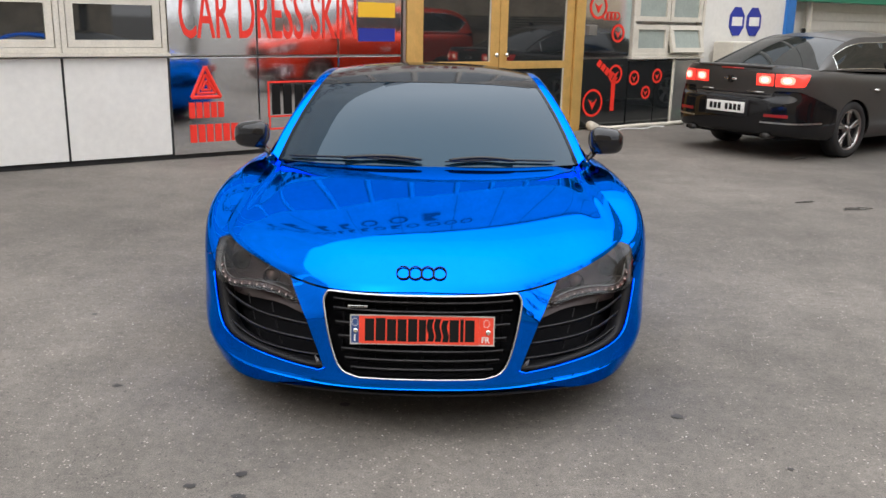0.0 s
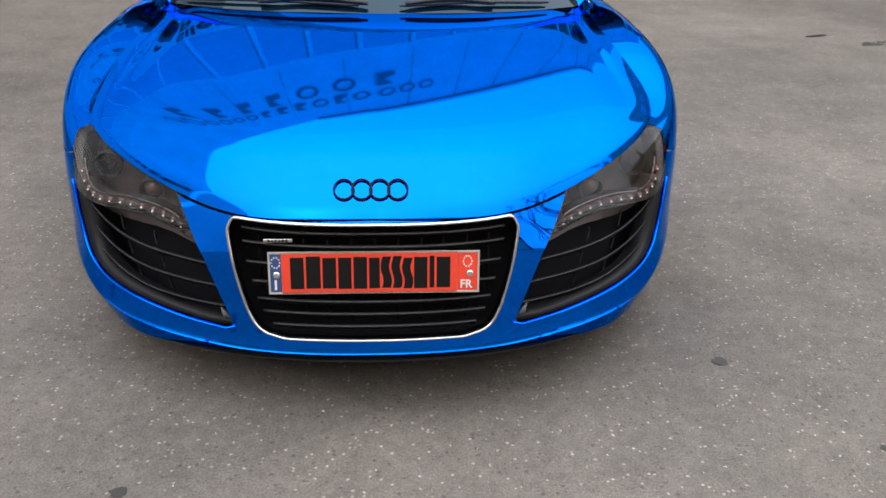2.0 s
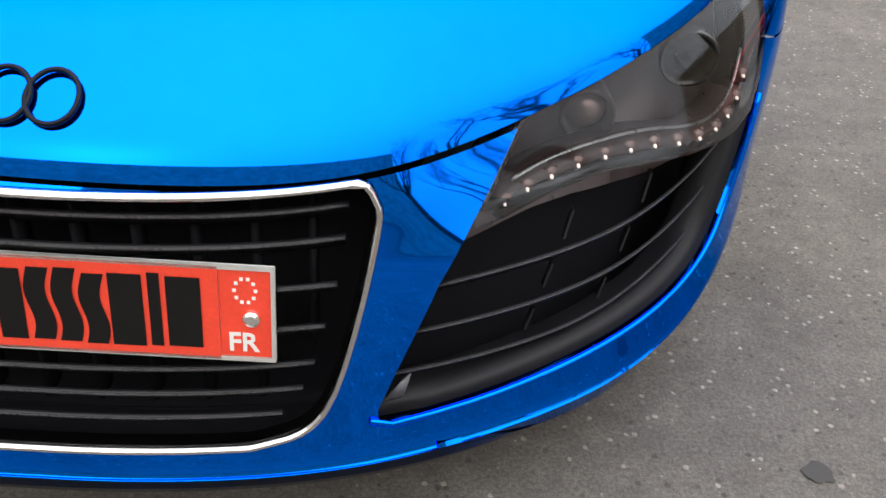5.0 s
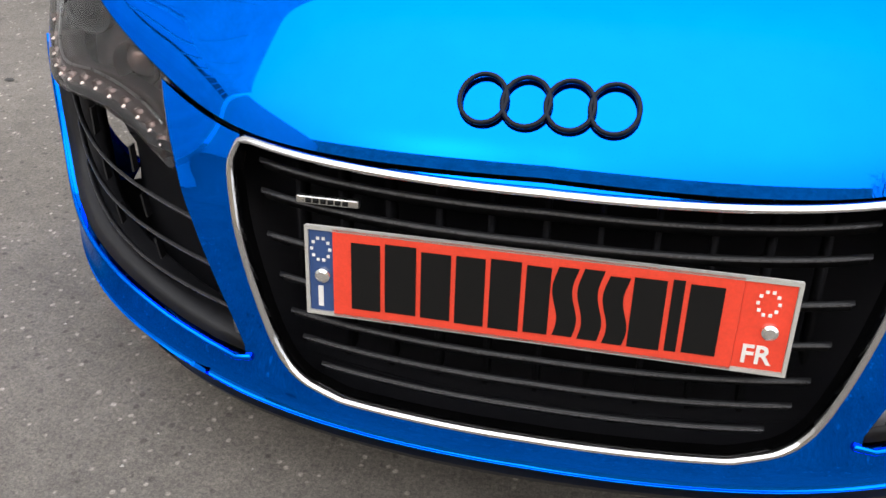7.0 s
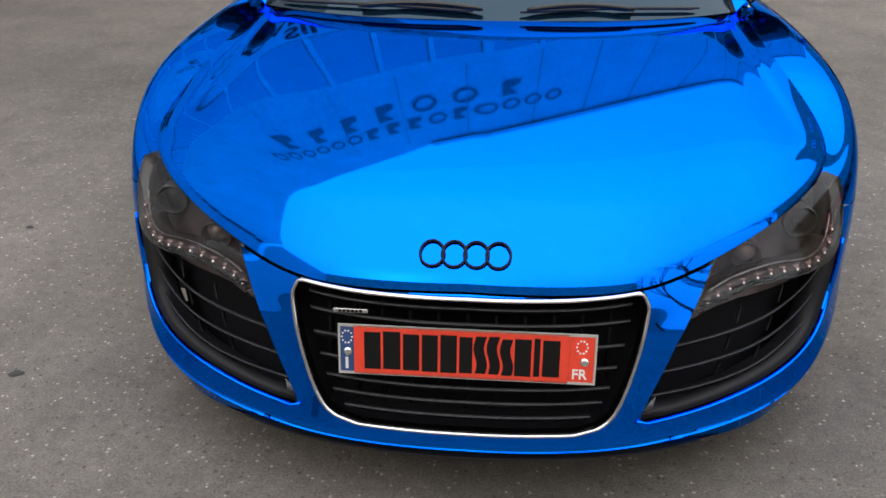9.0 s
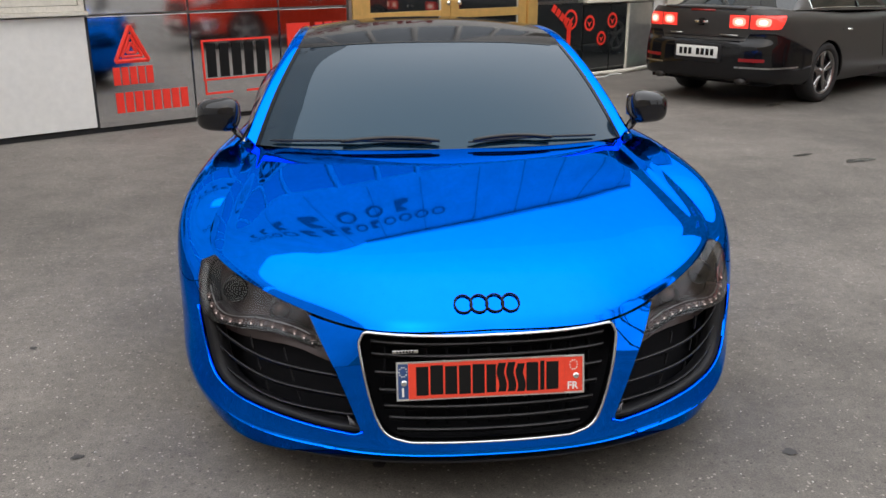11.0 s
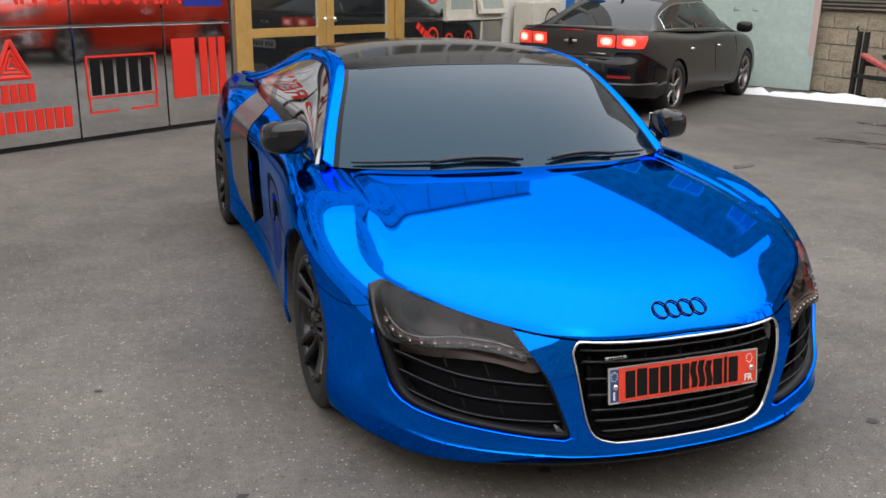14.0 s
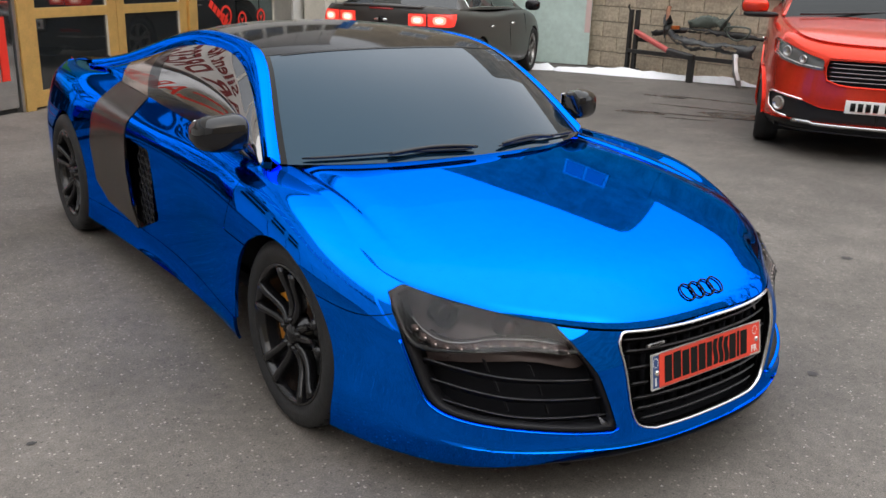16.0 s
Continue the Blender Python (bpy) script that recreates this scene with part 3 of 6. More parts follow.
def bar(rows):
    """A closed bar from rows of four corners."""
    bm = bmesh.new()
    vs = [[bm.verts.new(p) for p in row] for row in rows]
    m = len(vs[0])
    for a, b in zip(vs, vs[1:]):
        for k in range(m):
            bm.faces.new((a[k], a[(k + 1) % m], b[(k + 1) % m], b[k]))
    bm.faces.new(vs[0]), bm.faces.new(vs[-1][::-1])
    bmesh.ops.recalc_face_normals(bm, faces=bm.faces[:])
    return bm


def slat(points, drop=0.012, depth=0.03, thick=0.0036):
    """A grille blade: a rounded front edge and a web that falls away behind it. points: (x, z, inset)."""
    rows = []
    for x, z, i in points:
        f = sided(x, z, i)
        w = Vector((0, depth * 0.45, -drop * 1.1))
        rows.append([f + Vector((0, 0.004, thick)), f + Vector((0, 0, thick * 0.4)), f + Vector((0, 0, -thick * 0.4)), f + Vector((0, 0.004, -thick)), f + w + Vector((0, 0, -thick)), f + w + Vector((0, 0, thick))])
    bm = bar(rows)
    # front faces take a lighter material, a highlight painted along the edge
    for k, f in enumerate(bm.faces):
        f.material_index = 0 if k % 6 in (1, 2) and k < 6 * (len(rows) - 1) else 1
    return bm


# lighter tones for the slat fronts, with the caught light in the colour
SLAT_EDGE = mat("lit_slat_edge", (0.07, 0.07, 0.075), 0.3, 0.0, 0.3, 40, spec=0.7)
STEEL_GREY = mat("grey_web", (0.16, 0.16, 0.165), 0.4, 0.2, 0.2, 30)
SATIN = mat("lit_satin_slat", (0.06, 0.06, 0.066), 0.28, 0.0, 0.2, 30, spec=0.6)
for z, half in ((0.520, 0.332), (0.487, 0.330)):
    part("slat", slat([(x, z, 0.02) for x in np.linspace(-half, half, 25)]), [SATIN, PLASTIC], grille)
for z, half in ((0.34, 0.298), (0.305, 0.285), (0.27, 0.262)):
    part("slat", slat([(x, z, 0.016) for x in np.linspace(-half, half, 25)]), [SATIN, PLASTIC], grille)
for z, half in ((0.438, 0.322), (0.387, 0.310)):
    for s in (-1, 1):
        part("slat", slat([(s * x, z, 0.018) for x in np.linspace(0.255, half, 7)]), [SATIN, PLASTIC], grille)
for k in range(11):
    x = -0.30 + 0.06 * k
    z0 = 0.27 if abs(x) < 0.25 else 0.34
    top, low = sided(x, 0.53, 0.05), sided(x, z0, 0.045)
    part("rib", bar([[p + Vector((dx, dy, 0)) for dx, dy in ((-0.003, 0), (0.003, 0), (0.003, 0.03), (-0.003, 0.03))] for p in (low, top)]), DARK, grille)
badge = part("badge", boxes(((-0.0355, -0.003, -0.0045), (0.0355, 0.006, 0.0045)), bevel=0.002), STEEL, grille, "small brushed metal badge")
badge.matrix_world = pose(-0.234, 0.022, 0.5, -14)
for k in range(6):
    mark = part("badge_mark", boxes(((-0.003, -0.0045, -0.0025), (0.003, -0.002, 0.0025))), INK, badge)
    mark.matrix_world = pose(-0.234 - 0.021 + 0.0084 * k, 0.022, 0.5, -14)

# number plate with a film wrap: each letter of the maker's wording stays a plain bar
plate = part("plate", boxes(((-0.26, 0, 0), (0.26, 0.004, 0.108)), bevel=0.0015), WHITE, car, "red novelty plate in a pale rim")
PLATE = pose(0, -0.004, 0.366, -9.5)
plate.matrix_world = PLATE
PLATE_BLUE = mat("plate_blue", (0.03, 0.07, 0.2), 0.35, 0.0, 0.1, 30)


def on_plate(name, bm, material, label=""):
    ob = part(name, bm, material, plate, label, smooth=False)
    ob.matrix_world = PLATE
    return ob


on_plate("blue_end", boxes(((-0.2555, -0.0012, 0.005), (-0.228, 0, 0.103))), PLATE_BLUE)
on_plate("red_end", boxes(((0.205, -0.0012, 0.005), (0.2555, 0, 0.103))), RED_FILM)
on_plate("film", boxes(((-0.2275, -0.003, 0.001), (0.2045, -0.0002, 0.107))), RED_FILM, "bright red vinyl film")
rim = bmesh.new()
for lo, hi in (((-0.26, -0.003, 0.104), (0.26, 0.001, 0.108)), ((-0.26, -0.003, 0), (0.26, 0.001, 0.004)), ((-0.26, -0.003, 0.004), (-0.256, 0.001, 0.104)), ((0.256, -0.003, 0.004), (0.26, 0.001, 0.104))):
    box(rim, lo, hi)
on_plate("rim", rim, mat("pale_rim", (0.5, 0.49, 0.46), 0.35, 0.2, 0.1, 40))
# plain bars as wide as the wording's letters; three of them wave
pen = -0.206
for k, w in enumerate((0.033, 0.035, 0.033, 0.032, 0.033, 0.026, 0.021, 0.021, 0.021, 0.033, 0.012, 0.034)):
    bm = bmesh.new()
    n, tall, z0 = 18, 0.081 + 0.002 * math.sin(k * 2.1), 0.0135 + 0.001 * math.sin(k * 1.3)
    rows = []
    for i in range(n + 1):
        q = i / n
        sway = 0.0035 * math.sin(q * math.tau * 1.1) if 6 <= k <= 8 else 0.0
        x0, x1 = pen + sway, pen + w + sway
        rows.append([bm.verts.new((x, -0.0042, z0 + q * tall)) for x in (x0, x1)])
    for lower, upper in zip(rows, rows[1:]):
        bm.faces.new((lower[0], lower[1], upper[1], upper[0]))
    on_plate("letter_bar", bm, INK)
    pen += w + 0.0054
for x, material in ((-0.2418, WHITE), (0.2305, WHITE)):
    for k in range(10):
        a = k * math.tau / 10
        c = Vector((x + 0.0105 * math.cos(a), -0.002, 0.081 + 0.0135 * math.sin(a)))
        bm = boxes(((c.x - 0.0017, -0.0022, c.z - 0.0017), (c.x + 0.0017, -0.001, c.z + 0.0017)))
        on_plate("star", bm, material)
    bolt = lathe([(-0.006, 0.0), (-0.006, 0.0055), (-0.004, 0.0085), (0, 0.0095)], 16, "y")
    bmesh.ops.translate(bolt, verts=bolt.verts, vec=(x + (0.002 if x < 0 else 0.006), -0.001, 0.05))
    on_plate("bolt", bolt, CHROME, "domed bright screw")
on_plate("country_mark", letters("I", 0.034, 0.001, Matrix.Translation((-0.2475, -0.002, 0.012)), 1.1, 0.001), WHITE)
on_plate("country_mark", letters("FR", 0.03, 0.001, Matrix.Translation((0.212, -0.002, 0.012)), 0.95, 0.0006), WHITE)

# four plain rings on the bonnet
RING = mat("satin_black_ring", (0.003, 0.005, 0.012), 0.38, spec=0.15)


def bonnet_by_z(x, z):
    lo, hi = 0.0, 0.6
    for _ in range(22):
        t = (lo + hi) / 2
        s, p = abs(x) / 0.75, None
        for _ in range(3):
            p = bonnet(s, t)
            s = s * abs(x) / max(p[0], 1e-4) if abs(x) > 1e-4 else 0.0
        if p[2] < z:
            lo = t
        else:
            hi = t
    return Vector((x, p[1], z))


for k in range(4):
    cx = -0.0065 + 0.0435 * (k - 1.5)
    pts = []
    for a in np.linspace(0, math.tau, 40, endpoint=False):
        p = bonnet_by_z(cx + 0.0238 * math.cos(a), 0.6165 + 0.0165 * math.sin(a))
        pts.append(p + Vector((0, -0.004, 0.003)))
    part("ring", tube(bmesh.new(), pts, 0.0027, 8, closed=True), RING, car, "satin black ring emblem")

SMOKED = mat("lamp_housing", (0.06, 0.041, 0.039), 0.3, 0.3, 0.15, 20)
LAMP_BLACK = mat("lamp_bezel", (0.012, 0.012, 0.012), 0.2, coat=0.5)
LED = mat("led_chip", (1.0, 0.84, 0.78), 0.3, emit=1.0)
LED_CUP = mat("led_cup", (0.24, 0.17, 0.155), 0.25, 0.6, 0.2, 40)
for s, mir in ((1, False), (-1, True)):
    lamp = part("headlamp", sheet(side, steps(1.6, 5.6, 110), steps(2.4, 6, 50), [in_lamp], mirror=mir), CLEAR, car, "clear headlamp glass over dark housing")
    lamp.visible_shadow = False
    part("housing", sheet(lambda u, v: side(u, v, 0.07 + 0.012 * math.sin(v * 2)), steps(1.4, 5.8, 70), steps(2.6, 6, 30), [lambda p: -poly_distance(abs(p[0]) * 1.04 + 0.002, p[2], LAMP, 0.06)], mirror=mir, edge=0), SMOKED, lamp)

    def spot(x, z, inset):
        p = face(x, z, inset)
        return Vector((s * p.x, p.y, p.z))

    part("bezel", ring_sweep([[spot(x, z, i) for x, z in outline_points(LAMP, r, 90)] for r, i in ((0.007, 0.004), (0.0, 0.004), (-0.004, 0.03), (0.007, 0.07))]), LAMP_BLACK, lamp)
    # low beam projector and outer reflector bowl
    for x, z, r, inset in ((0.755, 0.565, 0.034, 0.035), (0.61, 0.538, 0.03, 0.04)):
        c = spot(x, z, inset)
        ring = lathe([(0.05, r * 1.05), (0, r * 1.12), (-0.006, r * 1.08), (-0.004, r * 0.92), (0.02, r * 0.85)], 28, "y")
        bmesh.ops.translate(ring, verts=ring.verts, vec=c)
        holder = part("projector", ring, LAMP_BLACK if x > 0.7 else SMOKED, lamp)
        eye = lathe([(-0.004, 0.0), (-0.002, r * 0.35), (0.004, r * 0.65), (0.016, r * 0.88)], 24, "y")
        bmesh.ops.translate(eye, verts=eye.verts, vec=c)
        part("lens", eye, GLOSS_BLACK if x > 0.7 else LED_CUP, holder)
    # bright strip that sweeps below the lamps, with its row of chips
    strip = along([(0.484, 0.497, 0), (0.54, 0.511, 0), (0.61, 0.516, 0), (0.68, 0.513, 0), (0.75, 0.503, 0), (0.797, 0.514, 0), (0.820, 0.555, 0), (0.828, 0.60, 0)])
    part("trim_strip", tube(bmesh.new(), [spot(strip(k)[0], strip(k)[1] + 0.007, 0.014) for k in np.linspace(0.3, 6, 40)], 0.0022, 6), STEEL, lamp, "thin bright strip")
    shelf = bar([[spot(strip(k)[0], strip(k)[1] + d, i) for d, i in ((0.006, 0.012), (-0.018, 0.006), (-0.02, 0.03), (0.004, 0.05))] for k in np.linspace(0, 5.2, 34)])
    part("lamp_shelf", shelf, SMOKED, lamp)
    for k in np.linspace(0.1, 5.7, 13):
        x, z, _ = strip(k)
        c = spot(x, z - 0.006, 0.005)
        chip = lathe([(-0.002, 0.0), (-0.0015, 0.0016), (0.003, 0.0021)], 10, "y")
        bmesh.ops.translate(chip, verts=chip.verts, vec=c)
        part("led", chip, LED, lamp)
        c = spot(x, z - 0.002, 0.009)
        cup = bar([[c + Vector((a, b, d)) for a, b in ((-0.009, -0.001), (0.009, -0.001), (0.009, 0.02), (-0.009, 0.02))] for d in (-0.014, 0.004)])
        part("reflector", cup, LED_CUP, lamp)
    # intake: slats that sweep round the corner, upright fins behind
    intake = part("intake", ring_sweep([[spot(x, z, i) for x, z in outline_points(CHEEK, r, 100)] for r, i in ((0.0065, 0.005), (-0.002, 0.022), (-0.006, 0.06), (0.0065, 0.07))]), INTAKE_BLACK, car, "black side air intake")
    lip = [spot(x, z, -0.001) for x, z in outline_points(CHEEK, 0.013, 120) if z < 0.50 and (x > 0.47 or z < 0.268)]
    lip.sort(key=lambda p: math.atan2(p.z - 0.45, abs(p.x) - 0.55))
    part("intake_lip", tube(bmesh.new(), lip, 0.0045, 8), BLUE, intake)
    for knots in (((0.428, 0.410), (0.60, 0.413), (0.71, 0.425), (0.815, 0.446)), ((0.404, 0.353), (0.59, 0.354), (0.70, 0.365), (0.804, 0.388)), ((0.382, 0.298), (0.58, 0.297), (0.69, 0.309), (0.785, 0.331))):
        row = along(knots)
        part("slat", slat([(s * row(k)[0], row(k)[1], 0.026) for k in np.linspace(0, 3, 30)], depth=0.03, thick=0.003), [SLAT_EDGE, INTAKE_BLACK], intake)
    tip = bar([[spot(x, z, i) for x, z, i in ((0.374, 0.266, 0.02 + d), (0.398, 0.268, 0.02 + d), (0.408, 0.292, 0.028 + d))] for d in (0, 0.004)])
    part("corner_web", tip, STEEL_GREY, intake)
    for x, z, h in ((0.582, 0.437, 0.03), (0.69, 0.447, 0.034), (0.563, 0.379, 0.03), (0.668, 0.387, 0.03), (0.546, 0.322, 0.028), (0.645, 0.327, 0.026)):
        lo, hi = spot(x, z - h / 2, 0.03), spot(x + 0.008, z + h / 2, 0.03)
        part("fin", bar([[p + Vector((a, b, 0)) for a, b in ((-0.0014, 0.004), (0.0014, 0.004), (0.0014, 0.016), (-0.0014, 0.016))] for p in (lo, hi)]), INTAKE_BLACK, intake, smooth=False)

# ---- mirrors, wipers, side vents ----
CARBON_DARK = mat("gloss_carbon", (0.006, 0.006, 0.007), 0.05, 0.0, 0.1, 120, spec=0.55)
for s in (-1, 1):
    bm = bmesh.new()
    bmesh.ops.create_uvsphere(bm, u_segments=36, v_segments=20, radius=1)
    for v in bm.verts:
        x, y, z = v.co
        sq = lambda q, e: math.copysign(abs(q) ** e, q)
        x, y, z = sq(x, 0.62), sq(y, 0.7), sq(z, 0.62)
        y = min(y, 0.55)
        v.co = (s * (0.915 + 0.093 * x), 1.56 + 0.085 * y + 0.03 * x, 0.912 + 0.057 * z * (1 - 0.12 * x) - 0.006 * x + 0.012 * z * (y < 0))
    mirror = part("door_mirror", bm, CARBON_DARK, car, "gloss carbon door mirror")
    bm = bar([[Vector((s * x, y + b, z)) + Vector((0, 0, 0)) for b in (-0.028, 0.028)] + [Vector((s * (x + 0.028), y + b, z + 0.006)) for b in (0.022, -0.022)] for x, y, z in ((0.775, 1.52, 0.79), (0.82, 1.53, 0.825), (0.862, 1.55, 0.872))])
    part("stem", bm, CARBON_DARK, mirror)
    part("glass", boxes(((s * 0.915 - 0.075, 1.606, 0.87), (s * 0.915 + 0.075, 1.611, 0.955)), bevel=0.002), CHROME, mirror)


def on_screen(x, t, lift=0.0):
    lo, hi = 0.0, 1.0
    for _ in range(20):
        s = (lo + hi) / 2
        if screen(s, t)[0] < abs(x):
            lo = s
        else:
            hi = s
    p = screen(s, t)
    return Vector((math.copysign(p[0], x), p[1] - lift * 0.6, p[2] + lift))


for x0, x1 in ((-0.69, -0.06), (0.08, 0.62)):
    wiper = part("wiper", tube(bmesh.new(), [on_screen(x, 0.025 + 0.02 * math.sin((x - x0) / (x1 - x0) * 3.1), 0.012) for x in np.linspace(x0, x1, 18)], [0.003] + [0.0055] * 16 + [0.003], 6), PLASTIC, car, "black wiper resting on the screen")
    m0 = x0 + (x1 - x0) * 0.45 if x0 < 0 else x0 + 0.02
    m1 = x1 + 0.03 if x0 < 0 else x0 + (x1 - x0) * 0.62
    part("wiper_arm", tube(bmesh.new(), [on_screen(x, 0.03 + 0.025 * math.sin((x - m0) / (m1 - m0) * 3.1), 0.016) for x in np.linspace(m0, m1, 12)], [0.006] + [0.009] * 10 + [0.006], 8), GLOSS_BLACK, wiper)
part("cowl_panel", sheet(whole(lambda s, t: np.array(COWL(3 * s)) + np.array([0, -0.01 + 0.06 * t, -0.012 + 0.004 * t])), steps(-1, 1, 40), steps(0, 1, 2), edge=0), PLASTIC, car)
for s in (-1, 1):
    vent_ob = part("side_vent", boxes(((s * 0.80 - 0.02, 2.4, 0.22), (s * 0.80 + 0.02, 2.95, 0.8))), DARK, car, "black honeycomb air intake")
    for i in range(12):
        for j in range(5):
            y, z = 2.42 + 0.065 * j + (0.026 if i % 2 else 0), 0.27 + 0.036 * i
            bm = bmesh.new()
            tube(bm, [(s * 0.86, y + 0.024 * math.cos(a), z + 0.024 * math.sin(a)) for a in np.linspace(0, math.tau, 6, endpoint=False) + 0.52], 0.004, 4, closed=True)
            part("mesh_cell", bm, PLASTIC, vent_ob)
    cheek = sheet(lambda u, t: np.array(side(10.2 + 0.05 * 0, 1.6 + 1.7 * u)) + np.array([-0.11 * t, 0.12 * t, 0]), steps(0, 1, 12), steps(0, 1, 6), edge=0, mirror=s < 0)
    part("vent_wall", cheek, BLUE, vent_ob)

# ---- wheels: five twin spokes, black, with amber calipers ----
RIM = mat("gloss_black_rim", (0.008, 0.008, 0.009), 0.16, 0.0, coat=0.0, spec=0.5)
AMBER = mat("amber_caliper", (0.75, 0.28, 0.02), 0.35, 0.0, 0.1, 20)
DISC = mat("brake_disc", (0.3, 0.29, 0.28), 0.35, 1.0, 0.15, 40)


def build_wheel(name, r, width, rim_r, tyre_label):
    w = new(name)
    w.parent = car
    tagged(w, tyre_label)
    h = width / 2
    part("tyre", lathe([(h * 0.9, rim_r - 0.004), (h, rim_r + 0.012), (h * 1.04, (rim_r + r) / 2), (h * 0.97, r - 0.02), (h * 0.88, r - 0.006), (h * 0.6, r), (h * 0.56, r - 0.007), (h * 0.5, r - 0.007), (h * 0.46, r), (h * 0.08, r),
                        (h * 0.04, r - 0.007), (-h * 0.04, r - 0.007), (-h * 0.08, r), (-h * 0.46, r), (-h * 0.5, r - 0.007), (-h * 0.56, r - 0.007), (-h * 0.6, r), (-h * 0.88, r - 0.006), (-h * 0.97, r - 0.02), (-h, rim_r)], 72), RUBBER, w)
    for k in range(44):
        a = k * math.tau / 44
        # black bar stands in for the shade in a cross groove
        bm = boxes(((h * 0.60, -0.003, r - 0.012), (h * 0.87, 0.003, r - 0.0035)), m=Matrix.Rotation(a, 4, "X"))
        part("tread_groove", bm, DARK, w)
    part("rim", lathe([(h * 0.9, rim_r - 0.001), (h * 0.97, rim_r - 0.004), (h * 0.93, rim_r - 0.014), (h * 0.7, rim_r - 0.022), (-h * 0.9, rim_r - 0.035), (-h * 0.9, rim_r - 0.05)], 64), RIM, w)
    part("brake_disc", lathe([(0.005, 0.0), (0.005, 0.17), (-0.02, 0.17), (-0.02, 0.0)], 48), DISC, w)
    for k in range(5):
        a0 = k * math.tau / 5 + 0.3
        for lean in (-1, 1):
            rows = []
            for q in np.linspace(0, 1, 9):
                rr = 0.045 + (rim_r - 0.06) * q
                a = a0 + lean * (0.26 - 0.16 * q + 0.10 * q * q)
                half = 0.0145 - 0.003 * q + 0.006 * q**6
                c = Vector((h * 0.80 - 0.035 * math.sin(math.pi * q) ** 1 * (1 - q) + 0.02 * q, rr * math.cos(a), rr * math.sin(a)))
                t = Vector((0, -math.sin(a), math.cos(a)))
                rows.append([c - t * half, c - t * half * 0.55 + Vector((0.008, 0, 0)), c + t * half * 0.55 + Vector((0.008, 0, 0)), c + t * half, c + t * half * 0.8 + Vector((-0.03, 0, 0)), c - t * half * 0.8 + Vector((-0.03, 0, 0))])
            part("spoke", bar(rows), RIM, w)
        b = Vector((h * 0.80 + 0.006, 0.05 * math.cos(a0), 0.05 * math.sin(a0)))
        bolt = lathe([(0.008, 0.0), (0.008, 0.008), (-0.02, 0.009)], 10)
        bmesh.ops.translate(bolt, verts=bolt.verts, vec=b)
        part("wheel_bolt", bolt, RIM, w)
    part("hub_cap", lathe([(h * 0.84 + 0.008, 0.0), (h * 0.84 + 0.006, 0.028), (h * 0.80, 0.034), (h * 0.80 - 0.03, 0.07), (h * 0.4, 0.075)], 30), RIM, w)
    return w


def caliper(w, front):
    rows = []
    for a in np.linspace(-0.5, 0.5, 9) + (math.pi if not front else 0):
        rows.append([Vector((x, rr * math.cos(a), rr * math.sin(a))) for x, rr in ((0.052, 0.115), (0.055, 0.18), (0.0, 0.188), (-0.05, 0.18), (-0.05, 0.115))])
    part("caliper", bar(rows), AMBER, w, "amber brake caliper")


front_wheel = build_wheel("wheel", 0.326, 0.24, 0.246, "black twin-spoke wheel on a wide low tyre")
caliper(front_wheel, False)
front_wheel.matrix_world = pose(0.822, FRONT_HUB, HUB_Z)
rear_wheel = build_wheel("wheel", 0.334, 0.29, 0.246, "black twin-spoke wheel on a wide low tyre")
caliper(rear_wheel, False)
rear_wheel.matrix_world = pose(0.838, REAR_HUB, 0.334)
copy_thing(front_wheel, pose(-0.822, FRONT_HUB, HUB_Z, 0, 0, 180))
copy_thing(rear_wheel, pose(-0.838, REAR_HUB, 0.334, 0, 0, 180))

# ---- materials of the place ----
MIRROR_PANEL = mat("mirror_panel", (0.72, 0.72, 0.73), 0.06, 1.0, 0.1, 2.0, 0.03, 2.5)
PALE_PANEL = mat("pale_cladding", (0.70, 0.685, 0.65), 0.5, 0.0, 0.06, 1.5, 0.05, 30)
FRAME_WHITE = mat("aged_white_frame", (0.62, 0.58, 0.5), 0.5, 0.0, 0.12, 6, 0.05, 60)
GOLD = mat("gold_anodised_metal", (0.72, 0.46, 0.15), 0.42, 0.55, 0.12, 8)
GREY_STEEL = mat("grey_steel", (0.45, 0.44, 0.43), 0.3, 0.9, 0.1, 10)
SHOP_GLASS = mat("dark_shop_glass", (0.015, 0.017, 0.018), 0.03, 0.0, spec=1.0, coat=0.6)
FROSTED = mat("frosted_glass", (0.32, 0.36, 0.33), 0.3, 0.0, 0.12, 5)
SIGN_RED = mat("sign_red", (0.8, 0.035, 0.02), 0.4, 0.0, 0.05, 20)
SIGN_YELLOW = mat("sign_yellow", (0.85, 0.5, 0.03), 0.4)
SIGN_BLUE = mat("sign_blue", (0.015, 0.03, 0.3), 0.4)
FACADE = mat("grey_tile_facade", (0.74, 0.73, 0.71), 0.55, 0.0, 0.12, 1.2, 0.1, 12)
COATED = mat("coated_office_glass", (0.3, 0.32, 0.34), 0.06, 1.0, 0.08, 1.5)
JOINT = mat("dark_joint", (0.02, 0.02, 0.02), 0.8)
BLOCK = mat("concrete_block", (0.43, 0.36, 0.265), 0.9, 0.0, 0.36, 2.2, 0.4, 70)
MORTAR = mat("mortar", (0.27, 0.24, 0.19), 0.95, 0.0, 0.2, 6, 0.3, 90)
SNOW = mat("old_snow", (0.82, 0.83, 0.85), 0.7, 0.0, 0.06, 6, 0.6, 25)
PALE_SHEET = mat("pale_green_sheet", (0.50, 0.62, 0.57), 0.35, 0.0, 0.1, 1.6)
